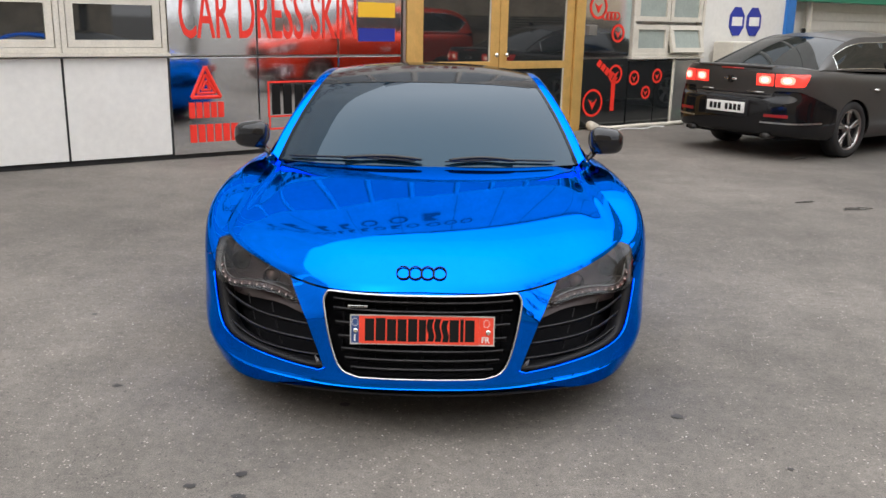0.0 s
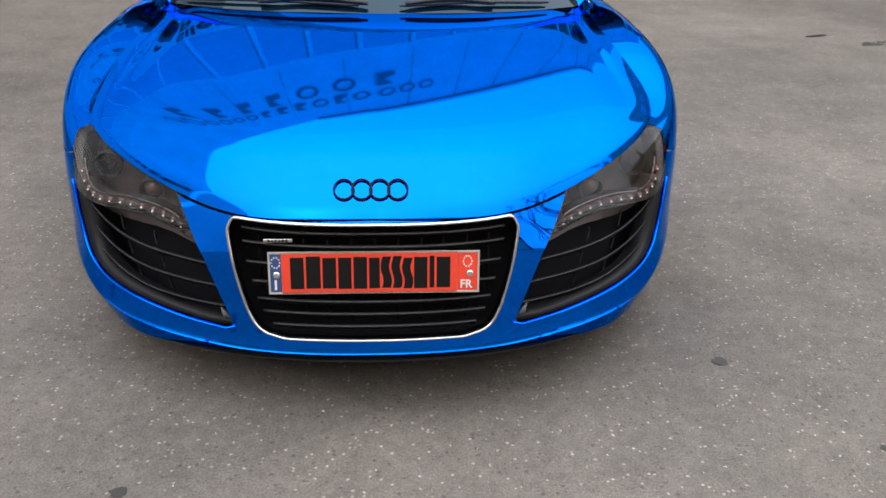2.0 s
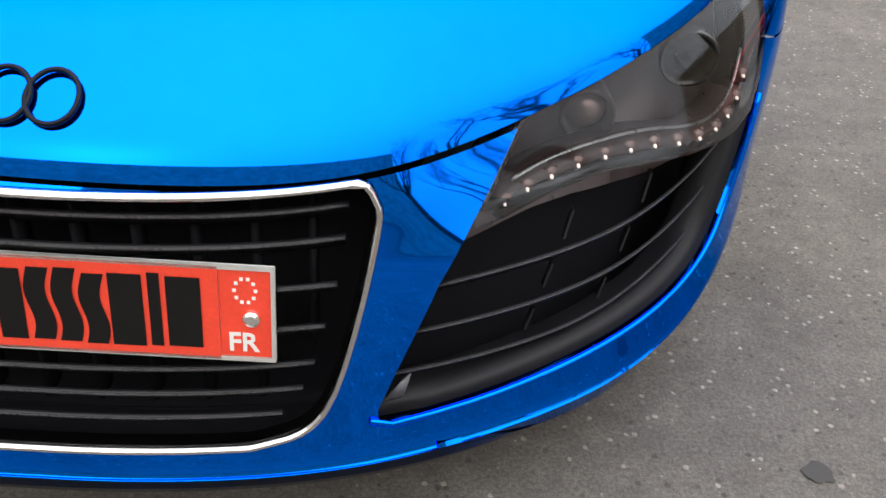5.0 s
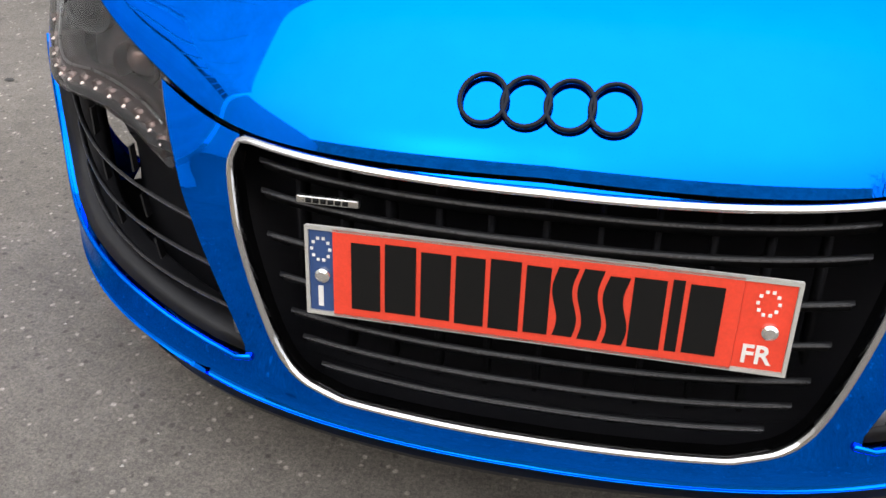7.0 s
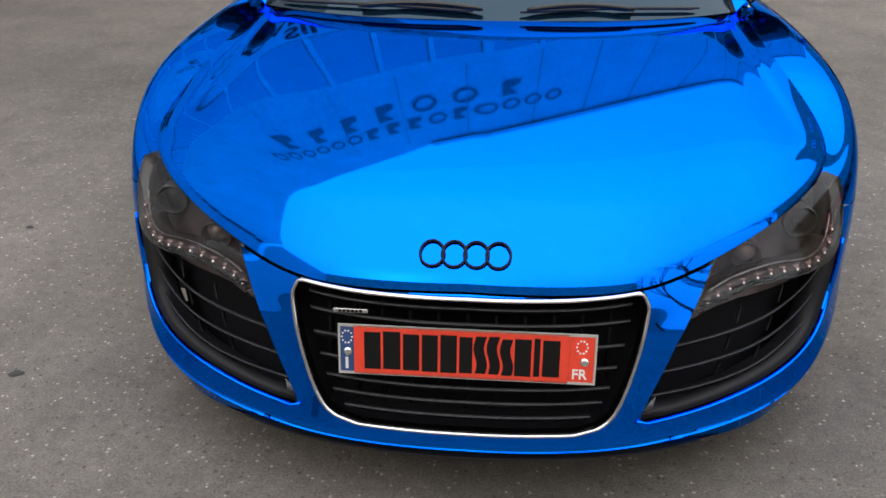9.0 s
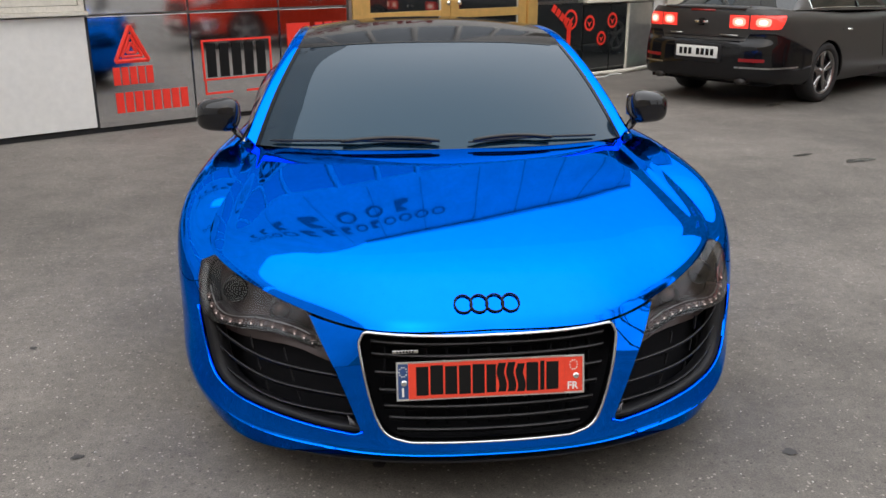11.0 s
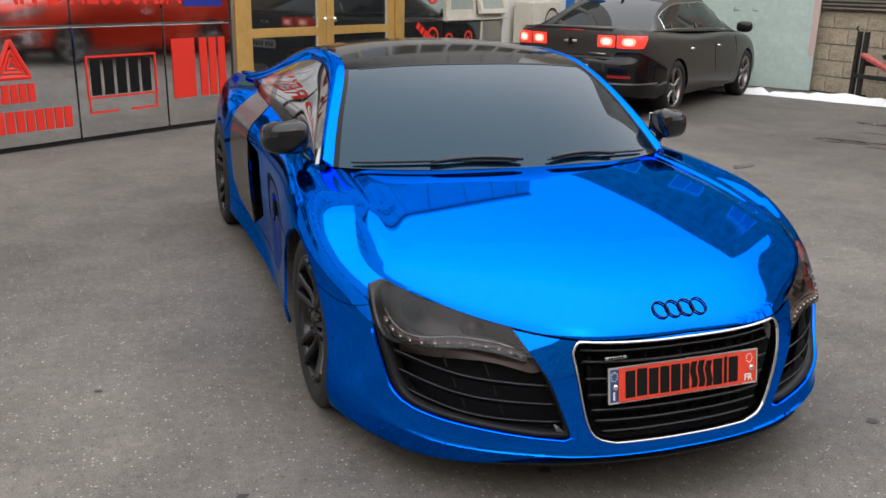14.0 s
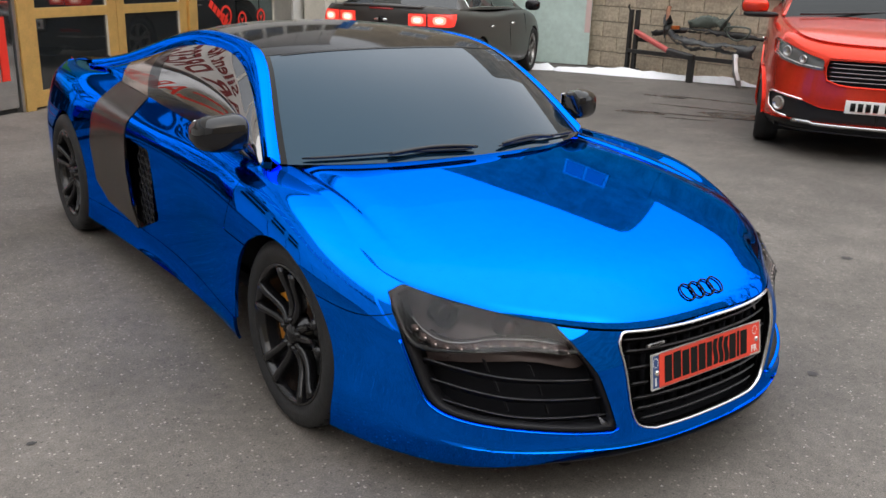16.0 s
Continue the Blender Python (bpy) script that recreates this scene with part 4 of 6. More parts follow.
IRON = mat("dark_iron", (0.035, 0.033, 0.032), 0.5, 0.4, 0.25, 12)


def local(name, bm, material, m, parent=None, label="", category="", kind="", smooth=False):
    ob = link(name, bm, material, None, "", smooth)
    ob.matrix_world = m
    if parent:
        ob.parent = parent
        ob.matrix_parent_inverse = parent.matrix_world.inverted()
    return tagged(ob, label, category, kind=kind)


def wall_box(name, material, lo, hi, parent=None, label="", category="", kind="", bevel=0.0):
    return local(name, boxes((lo, hi), bevel=bevel), material, WALL, parent, label, category, kind)


# ---- shop front: x along the wall, z up, -y towards the yard ----
def slab(profile, y0, y1):
    """A wall of even thickness with an outline in x and z."""
    bm = bmesh.new()
    a, b = [bm.verts.new((x, y0, z)) for x, z in profile], [bm.verts.new((x, y1, z)) for x, z in profile]
    n = len(profile)
    bm.faces.new(a), bm.faces.new(b[::-1])
    for k in range(n):
        bm.faces.new((a[k], b[k], b[(k + 1) % n], a[(k + 1) % n]))
    bmesh.ops.recalc_face_normals(bm, faces=bm.faces[:])
    return bm


ROOF_Z = 7.08
wall_shop = local("wall_shop", slab([(-13, 0), (10.5, 0), (10.5, ROOF_Z), (2.0, ROOF_Z), (-2.5, ROOF_Z + 1.75), (-13, ROOF_Z + 1.9)], 0.10, 0.4), FACADE, WALL, None, "pale clad shop building with a flat parapet", "wall", "structure")
wall_box("wall_kerb", JOINT, (-9, 0.035, 0), (2.85, 0.10, 0.05), wall_shop)
for k in range(6):
    hi = -0.012 - 1.035 * k
    wall_box("panel", PALE_PANEL, (hi - 1.011, 0.0, 0.06), (hi, 0.10, 1.065), wall_shop, bevel=0.004)
    wall_box("panel_joint", JOINT, (hi, 0.012, 0.06), (hi + 0.024, 0.10, 1.06), wall_shop)
for x0, x1 in ((0.012, 0.975), (0.993, 1.975), (1.993, 2.845)):
    wall_box("panel", MIRROR_PANEL, (x0, 0.0, 0.05), (x1, 0.10, 1.062), wall_shop, bevel=0.003)
    wall_box("panel", MIRROR_PANEL, (x0, 0.0, 1.082), (x1, 0.10, 2.25), wall_shop, bevel=0.003)
for x0, x1, z0, z1 in ((5.87, 6.80, 1.03, 2.25), (5.87, 6.80, 0.03, 1.0), (6.83, 7.40, 0.03, 0.97), (7.42, 7.78, 0.03, 0.97)):
    wall_box("panel", SHOP_GLASS if z0 < 0.5 else MIRROR_PANEL, (x0, 0.0, z0), (x1, 0.10, z1), wall_shop, bevel=0.003)
wall_box("panel", PALE_PANEL, (8.42, 0.0, 0.02), (10.5, 0.10, 2.4), wall_shop)
wall_box("panel", GREY_STEEL, (7.84, 0.02, 0.02), (8.40, 0.10, 0.97), wall_shop)
wall_box("corner_post", FRAME_WHITE, (7.785, -0.01, 0.02), (7.835, 0.10, 1.0), wall_shop)
wall_box("blue_post", mat("blue_paint", (0.02, 0.16, 0.5), 0.4, 0, 0.1, 8), (10.5, -0.06, 0), (10.72, 0.34, 4.2), label="bright blue painted steel post at the corner", category="post", kind="structure")


def window(n, x0, x1, z0, z1, rows, label, pane, open_sash=-1):
    """A window with an outer frame, and one sash for each bay, with a thick frame and a pane."""
    w = thing(f"window_{n}", label, "window", WALL, kind="structure")
    for lo, hi in (((x0, -0.03, z0), (x1, 0.10, z0 + 0.05)), ((x0, -0.03, z1 - 0.05), (x1, 0.10, z1)), ((x0, -0.03, z0 + 0.05), (x0 + 0.05, 0.10, z1 - 0.05)), ((x1 - 0.05, -0.03, z0 + 0.05), (x1, 0.10, z1 - 0.05))):
        wall_box("frame", FRAME_WHITE, lo, hi, w, bevel=0.004)
    wall_box("sill", FRAME_WHITE, (x0 - 0.02, -0.06, z0 - 0.035), (x1 + 0.02, 0.10, z0 - 0.002), w, bevel=0.004)
    bays, heights = rows
    step = (x1 - x0 - 0.1) / bays
    for r, (za, zb) in enumerate(heights):
        for b in range(bays):
            xa, xb = x0 + 0.05 + step * b + 0.008, x0 + 0.05 + step * (b + 1) - 0.008
            tilt = open_sash == b and r == 0
            m = WALL @ pose(xa, -0.02, zb - 0.01, 0, 0, 0) @ (pose(0, 0, 0, -14, 0, 0) if tilt else Matrix()) @ pose(-xa, 0.02, -zb + 0.01)
            bm = bmesh.new()
            for lo, hi in (((xa, -0.02, za + 0.01), (xb, 0.04, za + 0.08)), ((xa, -0.02, zb - 0.08), (xb, 0.04, zb - 0.01)), ((xa, -0.02, za + 0.08), (xa + 0.07, 0.04, zb - 0.08)), ((xb - 0.07, -0.02, za + 0.08), (xb, 0.04, zb - 0.08))):
                box(bm, lo, hi)
            sash = local("sash", bm, FRAME_WHITE, m, w)
            local("pane", boxes(((xa + 0.07, 0.008, za + 0.08), (xb - 0.07, 0.016, zb - 0.08))), pane, m, sash)
    return w


window(1, -2.06, -1.035, 1.115, 2.2, (1, [(1.16, 1.66), (1.67, 2.15)]), "aged white framed window over pale cladding", SHOP_GLASS)
window(2, -1.03, -0.01, 1.115, 2.2, (1, [(1.16, 1.66), (1.67, 2.15)]), "aged white framed window over pale cladding", SHOP_GLASS)
window(3, -3.1, -2.07, 1.115, 2.2, (1, [(1.16, 1.66), (1.67, 2.15)]), "aged white framed window over pale cladding", SHOP_GLASS)
window(4, 6.84, 8.42, 1.03, 2.25, (2, [(1.07, 1.50), (1.53, 2.2)]), "white window with frosted panes, one sash ajar", FROSTED, 1)

# gold framed double door
door_1 = thing("door_1", "gold anodised glass double door with dark panes", "door", WALL, kind="structure")
wall_box("jamb", GREY_STEEL, (2.86, -0.02, 0), (2.90, 0.10, 2.5), door_1)
for x0, x1 in ((2.905, 3.02), (5.68, 5.855)):
    wall_box("jamb", GOLD, (x0, -0.04, 0), (x1, 0.10, 2.5), door_1, bevel=0.004)
wall_box("lintel", GOLD, (3.02, -0.04, 2.15), (5.68, 0.10, 2.5), door_1, bevel=0.004)
for x0, x1, hx in ((3.03, 4.355, 4.28), (4.365, 5.67, 4.45)):
    leaf = wall_box("door_leaf", SHOP_GLASS, (x0 + 0.1, 0.02, 0.15), (x1 - 0.1, 0.035, 2.1), door_1)
    for lo, hi in (((x0, -0.01, 0.02), (x0 + 0.13, 0.06, 2.14)), ((x1 - 0.14, -0.01, 0.02), (x1, 0.06, 2.14)), ((x0 + 0.13, -0.008, 0.02), (x1 - 0.14, 0.06, 0.18)), ((x0 + 0.13, -0.008, 0.885), (x1 - 0.14, 0.06, 0.985)), ((x0 + 0.13, -0.008, 2.02), (x1 - 0.14, 0.06, 2.14))):
        wall_box("door_rail", GOLD, lo, hi, leaf, bevel=0.004)
    wall_box("bead", FRAME_WHITE, (x1 - 0.152, 0.0, 0.18), (x1 - 0.141, 0.03, 2.0), leaf)
    knob = lathe([(0.0, 0.012), (-0.04, 0.012), (-0.045, 0.028), (-0.07, 0.03), (-0.078, 0.0)], 20, "y")
    bmesh.ops.translate(knob, verts=knob.verts, vec=(hx, -0.005, 1.07))
    local("door_handle", knob, CHROME, WALL, leaf, smooth=True)


# signs on the front: plain shapes for trade marks
def sign(name, bm, material, label, category="sign", y=-0.004):
    return local(name, bm, material, WALL @ Matrix.Translation((0, y, 0)), None, label, category)


def plate_poly(points, depth=0.003):
    bm = bmesh.new()
    f = bm.faces.new([bm.verts.new((x, 0, z)) for x, z in points])
    r = bmesh.ops.extrude_face_region(bm, geom=[f])
    bmesh.ops.translate(bm, verts=[v for v in r["geom"] if isinstance(v, bmesh.types.BMVert)], vec=(0, -depth, 0))
    bmesh.ops.recalc_face_normals(bm, faces=bm.faces[:])
    return bm


sign("shop_sign", letters("CAR DRESS SKIN", 0.74, 0.003, Matrix.Translation((0.12, 0, 1.27)), 0.385, 0.006), SIGN_RED, "red lettering along the dark mirror panels")
sign("yellow_mark", plate_poly([(2.25, 1.51), (2.75, 1.51), (2.75, 1.68), (2.25, 1.68)]), SIGN_YELLOW, "yellow rectangle sticker on mirror panel", "sticker")
sign("blue_mark", plate_poly([(2.25, 1.235), (2.75, 1.235), (2.75, 1.385), (2.25, 1.385)]), SIGN_BLUE, "dark blue rectangle sticker on mirror panel", "sticker")


def bars(x0, z0, w, h, n, gap=0.2, lean=0.0):
    """A row of plain upright bars in place of a trade name."""
    bm = bmesh.new()
    step = w / n
    for k in range(n):
        a = x0 + step * k
        box(bm, (a, -0.003, z0), (a + step * (1 - gap), 0, z0 + h))
    return bm


SIGN_PLANE = WALL @ Matrix.Translation((0, -0.004, 0))


def sign_bars(name, x0, z0, w, h, n, gap, material, label):
    """A sticker of separate upright bars."""
    owner = thing(name, label, "sticker", SIGN_PLANE)
    for k in range(n):
        a = x0 + w / n * k
        local("bar", boxes(((a, -0.003, z0), (a + w / n * (1 - gap), 0, z0 + h))), material, SIGN_PLANE, owner)


def ring_poly(cx, cz, r, t, n=36, sx=1.0):
    bm = bmesh.new()
    a = [bm.verts.new((cx + sx * r * math.cos(k * math.tau / n), -0.003, cz + r * math.sin(k * math.tau / n))) for k in range(n)]
    b = [bm.verts.new((cx + sx * (r - t) * math.cos(k * math.tau / n), -0.003, cz + (r - t) * math.sin(k * math.tau / n))) for k in range(n)]
    for k in range(n):
        bm.faces.new((a[k], a[(k + 1) % n], b[(k + 1) % n], b[k]))
    return bm


tri = thing("triangle_mark", "red rounded triangle emblem on mirror panel", "sticker", SIGN_PLANE)
for k in range(3):
    pts = [(0.385 + 0.175 * math.cos(a) * 1.05, 0.755 + 0.215 * math.sin(a)) for a in (math.pi / 2 + k * math.tau / 3, math.pi / 2 + (k + 1) * math.tau / 3)]
    (ax, az), (bx, bz) = pts
    for q in (1.0, 0.62, 0.3):
        c = (0.385, 0.755)
        p0, p1 = (c[0] + (ax - c[0]) * q, c[1] + (az - c[1]) * q), (c[0] + (bx - c[0]) * q, c[1] + (bz - c[1]) * q)
        local("stroke", tube(bmesh.new(), [(p0[0], 0.007, p0[1]), (p1[0], 0.007, p1[1])], 0.022 if q == 1 else 0.016, 6), SIGN_RED, SIGN_PLANE, tri)
sign_bars("name_bars", 0.19, 0.43, 0.40, 0.165, 5, 0.2, SIGN_RED, "row of red bars under the triangle emblem")
sign_bars("name_bars", 0.19, 0.17, 0.735, 0.19, 8, 0.2, SIGN_RED, "long row of red bars on mirror panel")
frame_mark = thing("frame_mark", "red outlined box sticker on mirror panel", "sticker", SIGN_PLANE)
for lo, hi in (((1.09, -0.003, 0.40), (1.11, 0, 0.80)), ((1.85, -0.003, 0.40), (1.87, 0, 0.80)), ((1.11, -0.003, 0.78), (1.85, 0, 0.80)), ((1.11, -0.003, 0.40), (1.85, 0, 0.418)), ((1.10, -0.003, 0.26), (1.40, 0, 0.28)), ((1.56, -0.003, 0.26), (1.86, 0, 0.28)), ((1.10, -0.003, 0.28), (1.115, 0, 0.4)), ((1.845, -0.003, 0.28), (1.86, 0, 0.4))):
    local("frame_line", boxes((lo, hi)), SIGN_RED, SIGN_PLANE, frame_mark)
sign_bars("name_bars", 1.14, 0.43, 0.70, 0.33, 5, 0.3, INK, "five black bars inside a red frame")
sign_bars("number_mark", 2.07, 0.32, 0.30, 0.60, 1, 0.05, SIGN_RED, "large red block sticker beside the gold door")
sign_bars("number_mark", 2.42, 0.32, 0.37, 0.60, 3, 0.22, SIGN_RED, "large red bars sticker beside the gold door")
for cx, cz, r in ((6.13, 1.72, 0.17), (6.55, 1.36, 0.13), (6.12, 0.38, 0.20), (6.55, 0.78, 0.14), (7.22, 0.50, 0.10), (7.45, 0.74, 0.11), (6.95, 0.72, 0.11)):
    sign("round_mark", ring_poly(cx, cz, r, 0.035), SIGN_RED, "red ring sticker on dark glossy panel", "sticker")
    sign("round_mark_core", plate_poly([(cx - r * 0.45, cz + r * 0.3), (cx, cz - r * 0.5), (cx + r * 0.45, cz + r * 0.3), (cx, cz)]), SIGN_RED, "red angular sticker inside a ring", "sticker")
for k in range(4):
    sign("ring_mark", ring_poly(6.28 + 0.075 * k, 1.60, 0.06, 0.016), SIGN_RED, "small red ring sticker on mirror panel", "sticker")
bar_mark = bars(0, 0, 0.5, 0.1, 5)
bmesh.ops.transform(bar_mark, matrix=Matrix.Translation((6.15, 0, 0.92)) @ Matrix.Rotation(radians(35), 4, "Y"), verts=bar_mark.verts)
sign("bar_mark", bar_mark, SIGN_RED, "slanting red bars on dark glossy panel", "sticker")
upright = bars(6.48, 0.25, 0.1, 0.42, 1)
sign("bar_mark", upright, SIGN_RED, "upright red bar on dark glossy panel", "sticker")
wall_box("intercom", GREY_STEEL, (5.93, -0.05, 1.33), (6.08, 0.0, 1.47), label="grey intercom box on the mirror panel", category="intercom", bevel=0.008)
for cx in (9.23, 9.67):
    octo = [(cx + 0.2 * math.cos(a), 1.57 + 0.24 * math.sin(a)) for a in np.linspace(0, math.tau, 8, endpoint=False) + math.pi / 8]
    ob = sign("alarm_sign", plate_poly(octo, 0.01), SIGN_BLUE, "blue octagonal alarm sign with a pale bar", "sign", -0.006)
    core = local("mark_bar", plate_poly([(cx - 0.13, 1.50), (cx + 0.13, 1.50), (cx + 0.13, 1.64), (cx - 0.13, 1.64)]), WHITE, WALL @ Matrix.Translation((0, -0.017, 0)), ob)

# tall sign board and upper storey, mirrored in the car
board = wall_box("sign_board", WHITE, (-1.2, -0.25, 2.28), (6.2, 0.09, 3.2), label="long white sign board with dark red lettering", category="sign board", bevel=0.02)
DEEP_RED = mat("deep_red_letter", (0.2, 0.012, 0.012), 0.4)
local("lettering", letters("CAR DRESS SKIN", 0.55, 0.02, Matrix.Translation((-0.6, -0.26, 2.36)), 1.1, 0.01), DEEP_RED, WALL, board)
local("lettering", letters("Silent Re", 0.42, 0.02, Matrix.Translation((0.2, -0.26, 2.84)), 1.1, 0.006), DEEP_RED, WALL, board)
band = thing("window_5", "long band of coated upper windows with white mullions", "window", WALL, kind="structure")
for k in range(28):
    x = 0.53 + 0.83 * (k - 16)
    wall_box("mullion", WHITE, (x - 0.035, 0.02, 3.35), (x + 0.035, 0.10, 4.55), band)
    wall_box("pane", COATED, (x + 0.035, 0.06, 3.35), (x + 0.795, 0.09, 4.5), band)
for k in range(20):
    x = -12.6 + 1.18 * k
    wall_box("facade_joint", GREY_STEEL, (x, 0.085, 4.7), (x + 0.015, 0.106, ROOF_Z - 0.1), wall_shop)
wall_box("parapet", GREY_STEEL, (2.0, 0.03, ROOF_Z - 0.1), (10.5, 0.098, ROOF_Z + 0.04), wall_shop)
rng = random.Random(4)
LETTER_GREY = mat("weathered_letter", (0.22, 0.21, 0.2), 0.5)
for row, (z, h, n, x0, stepx) in enumerate(((6.15, 0.34, 15, -1.6, 0.42), (5.62, 0.45, 7, -0.9, 0.72))):
    for k in range(n):
        x = x0 + stepx * k
        ob = local("upper_sign_shape", ring_poly(x, z, h / 2, h * 0.16, 14) if rng.random() < 0.45 else plate_poly([(x - h * 0.35, z - h / 2), (x + h * 0.35, z - h / 2), (x + h * 0.35, z - h * 0.2), (x - h * 0.1, z), (x + h * 0.3, z + h / 2), (x - h * 0.35, z + h / 2)]), LETTER_GREY, WALL @ Matrix.Translation((0, 0.08, 0)), None, "dark grey letter-like shape on the upper facade", "sign")

# things along the foot of the front
ac = wall_box("air_conditioner", FRAME_WHITE, (8.62, -0.45, 0.62), (9.5, -0.08, 1.26), label="aged white outdoor air conditioner unit on a bracket", category="air conditioner", bevel=0.02)
local("fan_grille", ring_poly(9.2, 0.93, 0.24, 0.03), PLASTIC, WALL @ Matrix.Translation((0, -0.452, 0)), ac)
for k in range(5):
    local("fan_grille", ring_poly(9.2, 0.93, 0.04 + 0.04 * k, 0.008), GREY_STEEL, WALL @ Matrix.Translation((0, -0.454, 0)), ac)
wall_box("bracket", GREY_STEEL, (8.66, -0.42, 0.0), (8.72, 0.0, 0.62), ac)
wall_box("bracket", GREY_STEEL, (9.4, -0.42, 0.0), (9.46, 0.0, 0.62), ac)
hose = bmesh.new()
tube(hose, [(6.0, -0.12, 0.05), (6.3, -0.2, 0.03), (6.9, -0.15, 0.03), (7.6, -0.18, 0.03), (8.3, -0.12, 0.04)], 0.03, 8)
pipe = local("drain_pipe", hose, FRAME_WHITE, WALL, None, "white plastic pipe lying along the shop wall", "pipe", smooth=True)
bm = bmesh.new()
tube(bm, [(5.95, -0.16, 0.08), (6.02, -0.14, 0.07), (6.12, -0.16, 0.05)], [0.07, 0.06, 0.03], 10)
local("pipe_end", bm, FRAME_WHITE, WALL, pipe, smooth=True)
bm = bmesh.new()
pts = [(6.1 + 0.06 * k, -0.3 - 0.06 * math.sin(k * 0.6), 0.012) for k in range(22)]
tube(bm, pts, 0.01, 6)
local("cable", bm, WHITE, WALL, None, "thin white cable lying on the ground", "cable", smooth=True)
bm = bmesh.new()
bmesh.ops.create_icosphere(bm, subdivisions=3, radius=1)
for v in bm.verts:
    v.co = Vector((8.35 + 0.16 * v.co.x, -0.2 + 0.12 * v.co.y, max(0.005, 0.08 + 0.09 * v.co.z + 0.02 * noise.noise(v.co * 3))))
local("green_bag", bm, mat("green_plastic", (0.03, 0.16, 0.09), 0.4), WALL, None, "crumpled green plastic bag on the ground", "bag", smooth=True)

# grey clad shed with a green eave past the blue post
shed = wall_box("wall_shed", PALE_PANEL, (10.75, 0.6, 0), (17, 0.9, 3.2), label="grey clad shed with a green eave", category="wall", kind="structure")
for k in range(18):
    wall_box("cladding_board", PALE_PANEL, (10.75, 0.575, 0.1 + 0.17 * k), (17, 0.602, 0.255 + 0.17 * k), shed, bevel=0.006)
wall_box("eave", mat("green_eave", (0.02, 0.2, 0.12), 0.5, 0, 0.1, 5), (10.75, 0.2, 1.95), (17, 0.62, 2.3), shed)
bm = bmesh.new()
tube(bm, [(11.9, 0.45, 0), (11.9, 0.45, 3.2)], 0.06, 12)
local("rain_pipe", bm, FRAME_WHITE, WALL, None, "white rain pipe beside the shed", "pipe", kind="", smooth=True)

# ---- block wall on the far side of the yard ----
YARD = pose(8.78, 9.05, 0, 0, 0, math.degrees(math.atan2(-2.9, 0.3)))
wall_yard = local("wall_yard", boxes(((-0.6, 0.02, 0), (9, 0.18, 1.30))), MORTAR, YARD, None, "stained concrete block wall behind the yard", "wall", "structure")
block_mesh = None
brng = random.Random(2)
for r in range(5):
    z = 0.02 + 0.243 * r
    for k in range(14):
        x = -0.55 + 0.615 * k + (0.3 if r % 2 else 0.0)
        if block_mesh is None:
            bm = boxes(((0, 0, 0), (0.603, 0.05, 0.231)), bevel=0.006)
            block = link("block", bm, BLOCK, None, "", False)
            block_mesh = block.data
        else:
            block = new("block", block_mesh)
        block.matrix_world = YARD @ pose(x, -0.004 * brng.random(), z, 0, 0, brng.uniform(-0.3, 0.3))
        block.parent = wall_yard
        block.matrix_parent_inverse = wall_yard.matrix_world.inverted()
for k in range(12):
    local("coping_sheet", boxes(((-0.6, -0.08 - 0.005 * (k % 2), 1.27 + 0.028 * k), (9, 0.2, 1.295 + 0.028 * k)), bevel=0.005), IRON if k % 2 else MORTAR, YARD, wall_yard)
FAR = pose(8.62, 9.12, 0, 0, 0, 122)
sheet_wall = local("wall_sheet", boxes(((0.0, 0, 0.02), (2.3, 0.03, 2.6))), PALE_SHEET, FAR, None, "pale green plastic sheeting on a fence", "fence", "structure")
for i in range(5):
    for j in range(8):
        if (i * 7 + j * 5) % 3:
            local("print_mark", boxes(((0.95 + 0.3 * i, -0.0, 0.75 + 0.22 * j), (1.04 + 0.3 * i, 0.034, 0.765 + 0.22 * j)), ((1.03 + 0.3 * i, -0.0, 0.75 + 0.22 * j), (1.04 + 0.3 * i, 0.034, 0.81 + 0.22 * j))), GREY_STEEL, FAR, sheet_wall)
local("banner_edge", boxes(((0.0, 0.031, 0.55), (0.09, 0.04, 2.4))), mat("pale_pink", (0.6, 0.45, 0.42), 0.6), FAR, sheet_wall)
# right-hand building and one behind, for the mirrored view
wall_far = local("wall_far", boxes(((-14, 3.5, 0), (0.6, 4.0, 9.4))), BLOCK, YARD, None, "plain brown building beyond the block wall", "building", "structure")
local("wall_far_low", boxes(((0.62, 3.5, 0), (8.5, 4.0, 6.0))), BLOCK, YARD, None, "low brown building beyond the block wall", "building", "structure")
for k in range(4):
    for j in (0, 1):
        x0, z0 = -11.6 + 3.1 * k, 2.6 + 3.0 * j
        frame_w = local("window_frame", boxes(((x0, 3.44, z0), (x0 + 1.5, 3.498, z0 + 1.3))), WHITE, YARD, wall_far)
        for h in (0, 1):
            local("pane", boxes(((x0 + 0.08 + 0.72 * h, 3.42, z0 + 0.08), (x0 + 0.70 + 0.72 * h, 3.438, z0 + 1.22))), COATED, YARD, wall_far)

